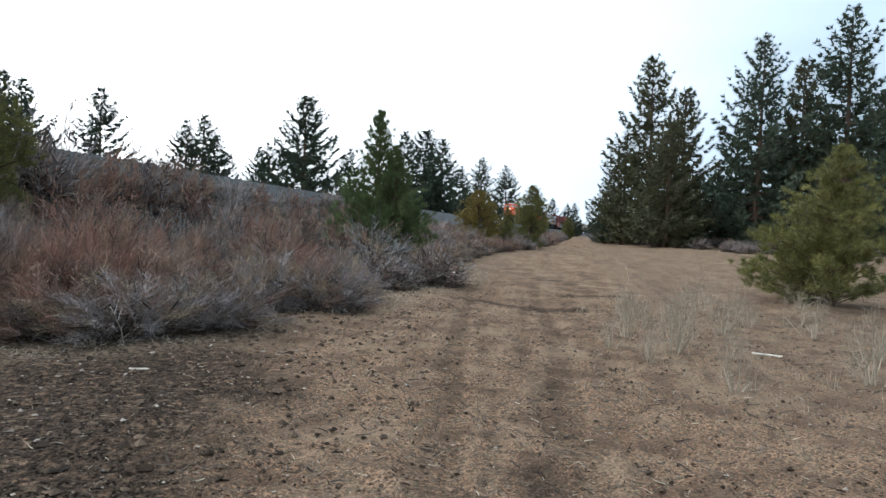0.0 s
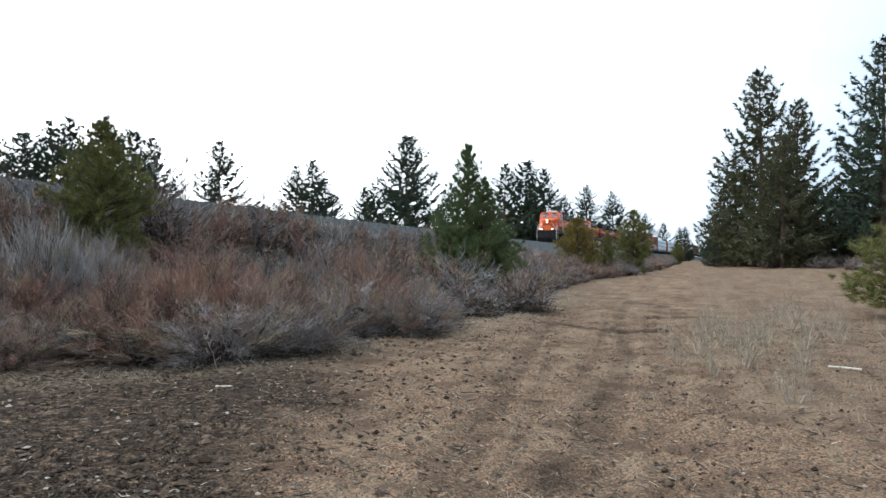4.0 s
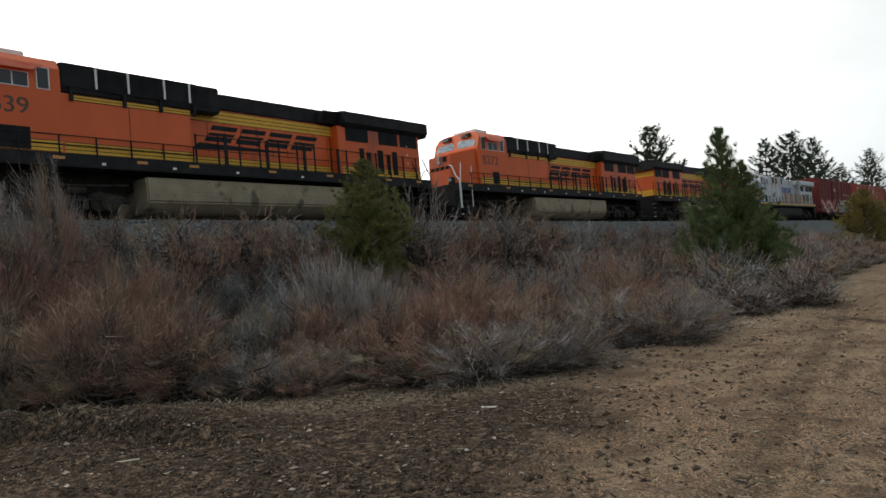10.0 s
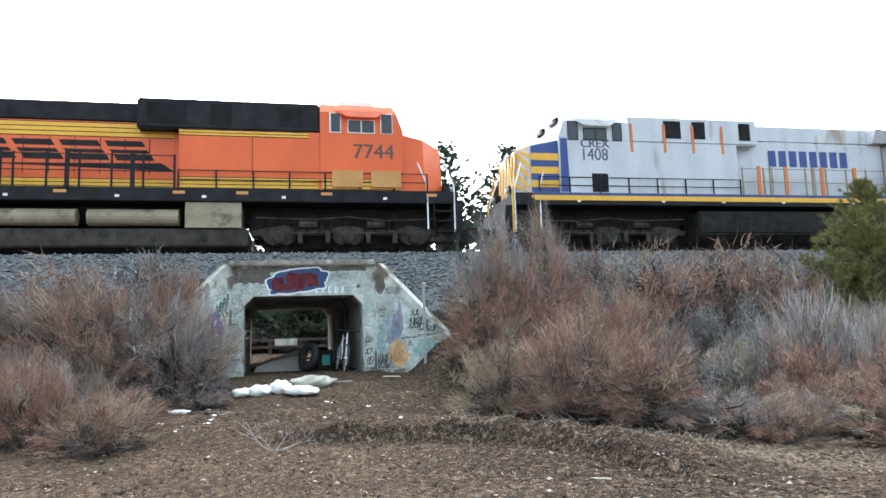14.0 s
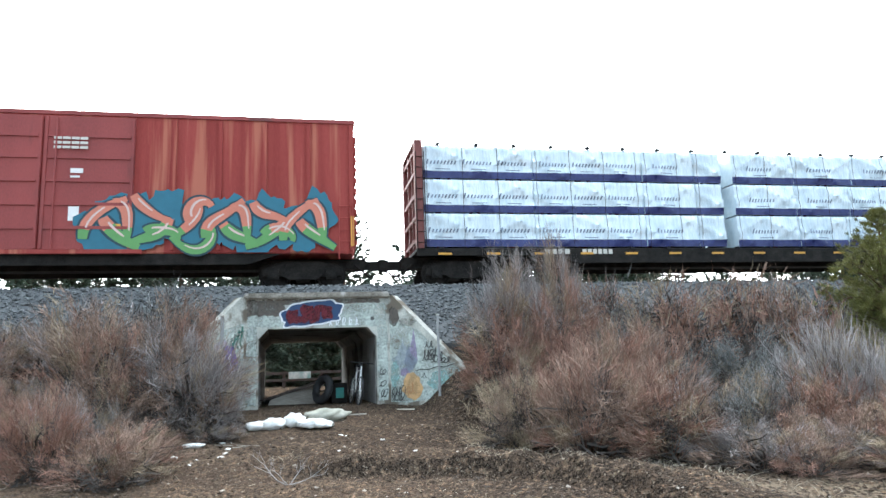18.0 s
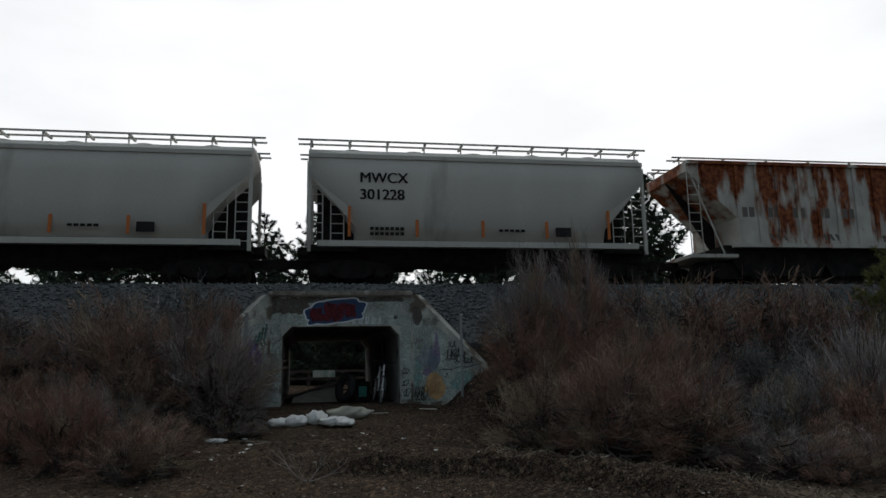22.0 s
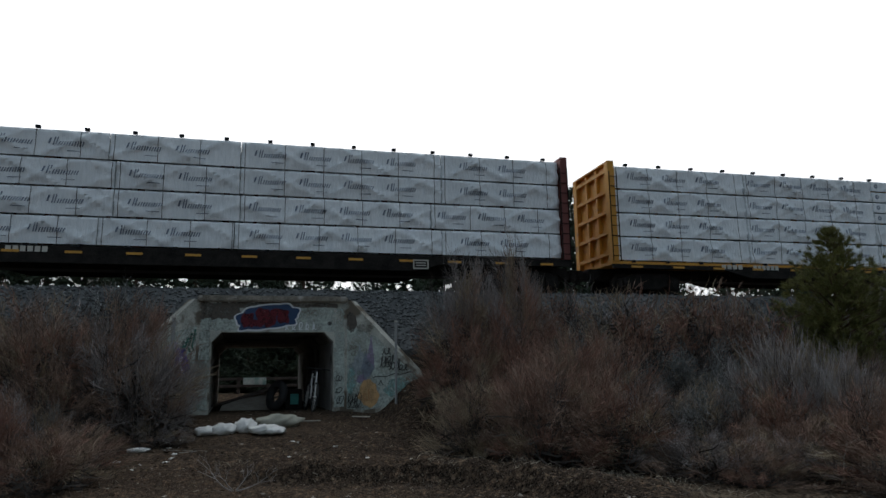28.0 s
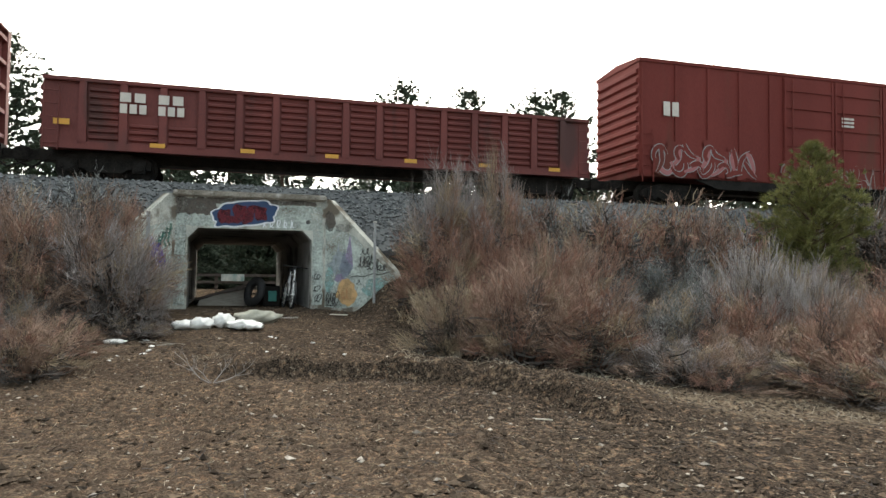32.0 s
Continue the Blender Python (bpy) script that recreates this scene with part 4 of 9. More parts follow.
def brush():
    rng = np.random.default_rng(21)
    # singled out ones: kind, place, height, radius
    fixed = [("brown", -15.8, -4.3, 2.3, 1.2), ("grey", -15.5, -2.75, 2.15, 1.25), ("brown", -14.6, -3.9, 1.5, 0.9), ("red", -11.9, -4.1, 1.45, 0.62), ("brown", -11.2, -2.9, 0.85, 0.75), ("grey", -15.2, -2.35, 1.95, 0.90), ("brown", -16.3, -2.9, 2.3, 1.0), ("grey", -14.6, -1.95, 0.4, 0.5),
             ("grey", -17.2, -6.2, 1.2, 0.9), ("brown", -14.4, -5.6, 1.3, 0.9), ("red", -12.9, -5.2, 1.1, 0.75), ("grey", -16.6, -8.2, 1.3, 1.0), ("tan", -14.3, -3.2, 0.55, 0.6),
             ("grey", -17.0, 4.95, 3.0, 1.2), ("grey", -17.35, 6.3, 3.05, 0.85), ("red", -16.3, 6.1, 2.5, 1.1), ("red", -15.7, 4.4, 2.1, 1.05), ("red", -14.9, 5.5, 2.4, 1.1), ("brown", -11.2, 4.6, 1.65, 1.0),
             ("brown", -10.6, 5.6, 1.45, 1.0), ("tan", -12.3, 3.75, 1.45, 0.85), ("red", -12.3, 5.0, 1.8, 0.95), ("brown", -14.4, 7.2, 2.4, 1.25), ("brown", -13.3, 6.0, 2.1, 1.1), ("tan", -13.9, 4.3, 1.3, 0.8),
             ("sage", -12.9, 8.1, 0.85, 0.85), ("sage", -15.0, 10.2, 1.9, 1.15), ("red", -16.8, 9.4, 2.4, 1.15), ("red", -16.8, 11.6, 2.4, 1.2), ("pale", -12.0, 10.0, 2.15, 1.0), ("pale", -11.2, 10.6, 1.8, 0.8),
             ("red", -11.0, 8.8, 1.25, 1.0), ("grey", -8.9, 7.4, 0.6, 0.6), ("brown", -9.9, 7.4, 0.75, 0.7), ("brown", -9.0, 9.0, 1.3, 0.8), ("sage", -17.1, 7.9, 2.3, 0.95), ("grey", -17.2, 13.2, 2.2, 1.0),
             ("brown", -7.7, 8.2, 0.85, 1.0), ("brown", -9.2, 8.1, 0.9, 0.85), ("grey", -6.5, 8.5, 0.85, 0.85), ("red", -8.0, 9.3, 1.45, 0.80), ("grey", -6.0, 9.7, 0.85, 0.85), ("brown", -7.2, 10.5, 1.25, 1.0),
             ("grey", -6.1, 12.0, 1.1, 0.95), ("grey", -5.1, 12.3, 1.0, 0.8), ("grey", -5.5, 13.8, 1.0, 0.9), ("brown", -6.6, 13.6, 1.3, 1.0), ("grey", -5.4, 17.8, 0.9, 0.95), ("grey", -4.4, 19.3, 1.3, 1.0),
             ("red", -8.9, 11.2, 1.6, 1.1), ("brown", -10.3, 12.4, 1.7, 1.2), ("sage", -12.6, 14.0, 1.2, 1.2), ("red", -14.0, 13.4, 1.6, 1.0),
             ("grey", -17.4, 19.0, 3.3, 1.6), ("red", -17.0, 20.8, 2.0, 1.3), ("brown", -17.3, 22.6, 2.3, 1.2), ("grey", -17.3, 24.5, 2.9, 1.3), ("brown", -17.2, 27.0, 2.6, 1.5), ("red", -16.6, 25.6, 1.9, 1.3),
             ("sage", -17.3, 29.2, 2.0, 1.2), ("pale", -17.3, 31.2, 2.0, 1.0), ("pale", -17.3, 36.0, 1.5, 0.9), ("red", -17.1, 13.4, 2.0, 1.2), ("sage", -17.0, 33.5, 1.5, 1.2), ("sage", -16.9, 39.0, 1.5, 1.2)]
    placed = []
    for k, x, y, h, r in fixed:
        shrub(k, x, y, h, 1.22 * r, rng)
        placed.append((x, y, r))
    kinds = ["red", "brown", "brown", "grey", "grey", "sage"]
    tries = 0
    while len(placed) < 330 and tries < 12000:
        tries += 1
        y = -9 + 62 * rng.uniform() ** 1.25
        e = float(brush_edge(y))
        x = rng.uniform(float(track_x(y)) + 4.1, e - 0.7)
        if -2.9 < y < 4.2 and x < -8 or y < 4.6 and x > -12.5:
            continue
        if math.hypot(x + 16.2, y - 15.6) < 1.5 or math.hypot(x + 8.0, y - 26) < 1.2:
            continue
        r = float(rng.uniform(0.6, 1.35)) * (0.8 if x > e - 1.8 else 1.0)
        if any((x - a) ** 2 + (y - b) ** 2 < (0.52 * (r + c)) ** 2 for a, b, c in placed):
            continue
        front = x > e - 2.0
        h = r * float(rng.uniform(0.85, 1.15) if front else rng.uniform(1.2, 1.8))
        if x < -17.2:
            h = min(h, 1.6)
        k = kinds[int(rng.integers(6))] if not front else ("grey", "grey", "brown", "tan")[int(rng.integers(4))]
        shrub(k, x, y, h, 1.12 * r, rng)
        placed.append((x, y, r))
    # scattered low brush far along the lane and under the big pines
    for _ in range(60):
        y = rng.uniform(50, 150)
        x = rng.choice([rng.uniform(float(track_x(y)) + 4.9, -4.0), rng.uniform(float(track_x(y)) + 4.9, -4.0), rng.uniform(1.5, 30)])
        q = rng.uniform(0.9, 1.5)
        shrub("sage" if rng.uniform() < 0.4 else "grey", x, y, q * 1.1, q, rng)
    for _ in range(80):
        y = rng.uniform(38, 118)
        x = float(np.interp(y, [36, 49, 56, 77, 118], [-5.0, -3.9, -3.2, -2.3, -1.4])) - 0.9 - abs(rng.normal(0, 1.8))
        q = rng.uniform(0.8, 1.3)
        shrub("brown" if rng.uniform() < 0.5 else "grey", x, y, q, q * 1.1, rng)
    for _ in range(50):
        y = rng.uniform(50, 120)
        x = float(np.interp(y, [50, 70, 90, 100, 120], [13.0, 8.1, 5.1, 2.7, 1.4])) + 0.9 + abs(rng.normal(0, 5))
        q = rng.uniform(0.8, 1.35)
        shrub("sage" if rng.uniform() < 0.4 else "grey", x, y, q, q * 1.1, rng)


brush()


def tuft_arrays(c, d, size, n, rng, wide=0.10):
    """Bunches of needles: n thin triangles fanning out of each centre along d."""
    k = len(c)
    size = np.broadcast_to(size, (k,))[:, None, None]
    dirs = d[:, None, :] * 0.75 + rng.normal(0, 0.55, (k, n, 3))
    dirs /= np.linalg.norm(dirs, axis=2, keepdims=True)
    side = np.cross(dirs, rng.normal(0, 1, (k, n, 3)))
    side /= np.linalg.norm(side, axis=2, keepdims=True) + 1e-9
    base = c[:, None, :] + rng.normal(0, 0.10, (k, n, 3)) * size
    tip = base + dirs * size * rng.uniform(0.6, 1.1, (k, n, 1))
    half = side * size * wide
    v = np.stack([base - half, base + half, tip], 2).reshape(-1, 3)
    f = (3 * np.arange(k * n)[:, None] + np.array([0, 1, 2])).tolist()
    return v, f


def pine_meshes(seed, h, width, style, needles):
    """Trunk and crown of a pine. style: tall (open, irregular), young (dense, bushy to the ground), fir (narrow)."""
    rng = np.random.default_rng(seed)
    bm = bmesh.new()
    r0 = 0.016 * h + 0.03
    lean = rng.normal(0, 0.012 * h, 2)

    def axis(t):
        return Vector((lean[0] * t * t, lean[1] * t * t, h * t))
    for t0, t1 in ((0, 0.25), (0.25, 0.5), (0.5, 0.75), (0.75, 0.98)):
        rod(bm, axis(t0), axis(t1), r0 * (1.03 - t0), 7, r0 * (1.03 - t1))
    cs, ds, ts = [], [], []
    if style == "young":
        for k in range(230):
            t = 0.01 + 0.98 * ((k + rng.uniform()) / 230)
            if needles == "needle_leaf" or width > 4:
                prof = (1 - t) ** 0.75 * (0.58 + 0.54 * rng.uniform())
            else:
                prof = (1 - t ** 2.0) ** 0.8 * (0.62 + 0.38 * smooth(0.05, 0.3, t)) * (0.72 + 0.38 * rng.uniform())
            ln = max(0.015 * width, width * 0.5 * float(prof))
            a = rng.uniform(0, math.tau)
            d = Vector((math.cos(a), math.sin(a), rng.uniform(0.15, 0.65) + 0.5 * t * t)).normalized()
            o = axis(t)
            rod(bm, o, o + d * ln, 0.0042 * h * (1 - 0.8 * t) + 0.006, 3, 0.004)
            m = max(4, int(ln / (0.032 * h)))
            for j in range(m):
                u = 0.25 + 0.75 * (j + rng.uniform()) / m
                spread = min(0.14 * ln * u, 0.030 * h)
                cs.append(o + d * ln * u + Vector(np.clip(rng.normal(0, spread, 3), -1.5 * spread, 1.5 * spread)))
                ds.append(d + Vector((0, 0, 0.5)))
                ts.append(1 - 0.5 * t)
        n, size, wide = 46, 0.040 * h + 0.05, 0.030
    else:
        # whorls of boughs that sag and turn up at their ends, each with side shoots in a flat spray
        t = 0.05 if style == "tall" else 0.02
        while t < 0.985:
            sector = rng.uniform(0, math.tau)
            for b in range(int(rng.integers(4, 8))):
                a = sector + b * math.tau / 5.5 + rng.normal(0, 0.25)
                prof = (1 - t) ** (0.72 if style == "tall" else 0.85) * rng.uniform(0.55, 1.12) * (0.60 + 0.40 * float(smooth(0.03, 0.2, t)))
                ln = max(0.025 * width, 0.47 * width * prof)
                if style == "tall" and rng.uniform() < 0.10:
                    ln *= 0.45
                rise = -0.18 + 0.75 * t + rng.normal(0, 0.10)
                o = axis(t + rng.uniform(-0.008, 0.008))
                side = Vector((-math.sin(a), math.cos(a), 0))
                out = Vector((math.cos(a), math.sin(a), 0))

                def bough(u):
                    return o + out * ln * u + Vector((0, 0, ln * (rise * u + 0.28 * u * u * u - 0.10 * math.sin(math.pi * u))))
                rod(bm, bough(0), bough(0.55), 0.0035 * h * (1 - 0.8 * t) + 0.012, 3, 0.012)
                rod(bm, bough(0.55), bough(1), 0.012, 3, 0.004)
                m = max(4, int(ln / (0.0085 * h)))
                for j in range(m):
                    u = 0.22 + 0.80 * (j + rng.uniform()) / m
                    off = rng.normal(0, 0.15) * ln * (1.15 - u)
                    cs.append(bough(u) + side * off + Vector((0, 0, rng.normal(0, 0.012 * h) * 0.5)))
                    ds.append(out + side * (1.6 * off / (0.2 * ln + 0.1)) + Vector((0, 0, 0.35)))
                    ts.append(1 - 0.45 * t)
            t += (0.030 if style == "tall" else 0.033) * rng.uniform(0.7, 1.3)
        n, size, wide = 8, 0.022 * h + 0.14, 0.17
    cs, ds = np.array(cs), np.array(ds)
    v, f = tuft_arrays(cs, ds, size * np.array(ts) * rng.uniform(0.8, 1.35, len(cs)), n, rng, wide)
    trunk = bpy.data.meshes.new("trunk")
    bm.to_mesh(trunk)
    bm.free()
    trunk.materials.append(M["bark"])
    crown = array_mesh("crown", v.tolist(), f, M[needles])
    return trunk, crown


PINES = {}


def pine(kind, x, y, top, z=None, rz=0.0, label="", wide=1.0):
    """kind: key of PINE_KINDS; top: the height of the tip above datum."""
    if kind not in PINES:
        PINES[kind] = pine_meshes(*PINE_KINDS[kind])
    trunk, crown = PINES[kind]
    h0 = PINE_KINDS[kind][1]
    g = float(land(x, y)) - 0.05 if z is None else z
    s = (top - g) / h0
    e = new("pine")
    e.matrix_world = Matrix.LocRotScale((x, y, g), Euler((0, 0, rz)), (s * wide, s * wide, s))
    for nm, me in (("trunk", trunk), ("crown", crown)):
        o = new(nm, me)
        o.parent = e
    return tagged(e, label or "tall dark green pine behind the brush", "pine tree", "pines round the railway")


PINE_KINDS = {
    "tall_a": (31, 20.0, 14.5, "tall", "needle_dark"), "tall_b": (32, 20.0, 14.5, "tall", "needle_olive"), "tall_c": (33, 20.0, 15.0, "tall", "needle_dark"),
    "fir_a": (34, 14.0, 11.5, "fir", "needle_dark"), "fir_b": (35, 14.0, 12.4, "fir", "needle_dark"), "fir_c": (36, 14.0, 11.5, "tall", "needle_dark"),
    "young_a": (37, 4.0, 3.1, "young", "needle_green"), "young_b": (38, 4.0, 3.2, "young", "needle_green"), "young_gold": (39, 3.2, 2.9, "young", "needle_gold"),
    "young_cone": (41, 4.6, 3.7, "young", "needle_leaf"), "young_olive": (40, 4.0, 4.2, "young", "needle_green"),
}


def polar(az, dist):
    return -dist * math.sin(radians(az)), dist * math.cos(radians(az))


def trees():
    rng = np.random.default_rng(8)

    def at(kind, az, el, dist, label="", wide=1.0, z=None):
        x, y = polar(az, dist)
        return pine(kind, x, y, 1.6 + dist * math.tan(radians(el)), z, rng.uniform(0, 6.2), label, wide)
    # behind the railway, along the far bank
    far = [("fir_b", 53.3, 9.2, 58), ("fir_c", 51.2, 8.9, 62), ("fir_b", 49.3, 9.7, 58), ("fir_a", 48.2, 10.2, 60), ("fir_b", 46.2, 10.5, 62), ("fir_c", 44.1, 9.6, 60), ("fir_a", 42.9, 9.2, 64), ("fir_c", 41.2, 5.7, 66), ("fir_a", 37.8, 9.2, 66),
           ("fir_b", 31.8, 7.5, 74), ("fir_a", 30.6, 8.05, 78), ("fir_b", 29.4, 6.6, 80), ("fir_a", 26.3, 6.0, 92), ("fir_b", 25.4, 6.3, 92), ("fir_c", 22.8, 10.3, 82), ("fir_b", 19.0, 6.3, 98),
           ("fir_a", 14.7, 8.0, 118), ("fir_c", 13.0, 8.2, 122), ("fir_a", 11.4, 7.6, 130), ("fir_b", 9.9, 5.4, 150), ("tall_c", 8.0, 6.15, 205), ("fir_b", 5.9, 5.6, 250), ("fir_b", 3.4, 3.8, 300),
           ("fir_a", 2.1, 3.1, 330), ("fir_b", 0.8, 2.7, 330), ("fir_b", 57.0, 8.0, 64), ("fir_a", 60.5, 9.5, 60),
           ("fir_c", 64.6, 15.0, 44), ("fir_c", 66.9, 14.8, 45), ("fir_c", 72.2, 15.2, 44), ("fir_c", 77.8, 15.6, 44), ("fir_c", 87.3, 13.1, 46), ("fir_c", 91.4, 12.9, 47), ("fir_b", 95.7, 12.6, 46),
           ("fir_c", 100.0, 12.7, 46), ("fir_b", 102.7, 13.2, 46), ("tall_c", 106.8, 16.3, 45), ("fir_b", 110.0, 15.0, 47)]
    for k, az, el, dd in far:
        at(k, az, el, dd, "dark green pine beyond the railway", 1.2)
    for k in range(26):
        az = 60 + 52 * (k + rng.uniform()) / 26
        at(("fir_a", "fir_b", "fir_c")[k % 3], az, rng.uniform(5.0, 9.5), rng.uniform(60, 85), "dark pine in the wood beyond the railway")
    for k in range(16):
        at("fir_c" if k % 3 else "fir_b", 83 + 14 * (k + rng.uniform()) / 16, rng.uniform(4.0, 6.5), rng.uniform(37, 46), "dense young pine beyond the underpass", 1.5)
    # big ones beside the lane
    at("tall_b", -5.1, 14.4, 84, "very tall open-crowned pine with bare lower trunk", 1.0)
    at("tall_b", -7.4, 12.0, 80, "tall olive-green pine beside a taller pine", 1.0)
    at("tall_b", -3.2, 8.6, 88, "olive-green pine at the edge of the clearing", 1.1)
    at("tall_b", -6.5, 9.5, 76, "olive-green pine at the edge of the clearing", 1.2)
    at("fir_b", -2.3, 5.6, 95, "dark pine at the edge of the clearing", 1.0)
    at("tall_c", -12.9, 15.4, 78, "tall dense dark green pine", 0.95)
    at("tall_b", -15.8, 13.8, 82, "tall dark green pine in a row", 0.9)
    at("tall_c", -18.6, 16.8, 80, "very tall dark green pine", 1.0)
    for az, el, dd in ((-10.3, 6.0, 95), (-11.5, 8.5, 96), (-14.4, 9.5, 90), (-17.2, 9.0, 92), (-20.5, 11.0, 85), (-22.5, 13.0, 90), (-25, 10.0, 95), (-9.0, 5.0, 100)):
        at("fir_b", az, el, dd, "dark pine in the wood by the clearing", 1.2)
    for az, el, dd in ((-2.6, 3.2, 128), (-3.8, 3.4, 120), (-5.0, 3.0, 124), (-6.1, 3.6, 118), (-7.3, 3.2, 122), (-8.4, 3.0, 126), (-1.6, 2.2, 150)):
        at("fir_a", az, el, dd, "low dark pine in the wood behind the clearing", 1.9)
    # young ones in the brush
    at("young_cone", 17.8, 9.35, 27, "bushy young green pine in the brush", 0.88)
    at("young_cone", 16.4, 6.7, 26.5, "smaller bushy green pine beside a taller one", 1.05)
    at("young_a", 46.2, 9.9, 22.5, "bushy young pine above the brush", 1.08)
    at("fir_a", 0.45, 2.75, 150, "small dark pine where the lane runs out", 1.2)
    at("young_a", 0.95, 1.6, 108, "small green pine where the lane runs out", 0.9)
    at("young_gold", 8.7, 3.4, 52, "yellowish young pine beside the lane", 1.15)
    at("young_b", 6.35, 2.2, 54, "small green pine beside the lane", 0.62)
    at("young_a", 4.3, 4.0, 57, "bushy green pine beside the lane", 1.0)
    at("young_olive", -16.9, 7.4, 21, "broad bushy olive-green pine in dry grass", 1.15)


trees()


# ---- the train: every car stands with its front coupling at y = 0, rail head at z = 0 ----
SPEED = 16.35
SC = 0.976
CARS = []           # (thing, place of its front coupling at 0 s, length)


def car_root(name, start, L, label, category):
    e = thing(name, TRACK_X, start, RAIL_Z)
    CARS.append((e, start, L))
    return tagged(e, label, category, "cars of the freight train")


def letters(text, size, material, parent, x, y, z, name="lettering", stretch=1.0, bold=0.028):
    """Built-in font, standing on the side of a car that faces +x."""
    cu = bpy.data.curves.new("text", "FONT")
    cu.body, cu.size, cu.extrude = text, size, 0.001
    tmp = bpy.data.objects.new("text", cu)
    thin = bpy.data.meshes.new_from_object(tmp)
    bpy.data.objects.remove(tmp)
    bm = bmesh.new()            # struck three times side by side for a bold face
    for k in range(3):
        n0 = len(bm.verts)
        bm.from_mesh(thin)
        bm.verts.ensure_lookup_table()
        bmesh.ops.translate(bm, verts=bm.verts[n0:], vec=((k - 1) * bold * size, 0, 0.0015 * k))
    me = bpy.data.meshes.new("text")
    bm.to_mesh(me)
    bm.free()
    me.materials.clear()
    me.materials.append(material)
    ob = new(name, me)
    ob.parent = parent
    ob.matrix_local = Matrix.LocRotScale((x, y, z), Euler((radians(90), 0, radians(90))), (stretch, 1, 1))
    return ob


def bars(name, x, y, z, w, h, n, material, parent, gap=0.25, slant=0.0):
    """A row of plain bars that stands for a word that is not lettered."""
    step = w / n
    for k in range(n):
        bm = bmesh.new()
        a, b = y + k * step, y + (k + 1 - gap) * step
        prism(bm, [(a, z), (b, z), (b + slant, z + h), (a + slant, z + h)], x, x + 0.006, "x")
        part(name, bm, material, parent)


def wheel_mesh(r):
    bm = bmesh.new()
    rod(bm, (-0.07, 0, 0), (0.07, 0, 0), r, 22)
    rod(bm, (0.07, 0, 0), (0.10, 0, 0), r * 0.84, 22, r * 0.80)
    rod(bm, (0.10, 0, 0), (0.16, 0, 0), 0.13, 12)
    me = bpy.data.meshes.new("wheel")
    bm.to_mesh(me)
    bm.free()
    me.materials.append(M["steel"])
    return me


WHEEL = {0.53: wheel_mesh(0.53), 0.46: wheel_mesh(0.46)}


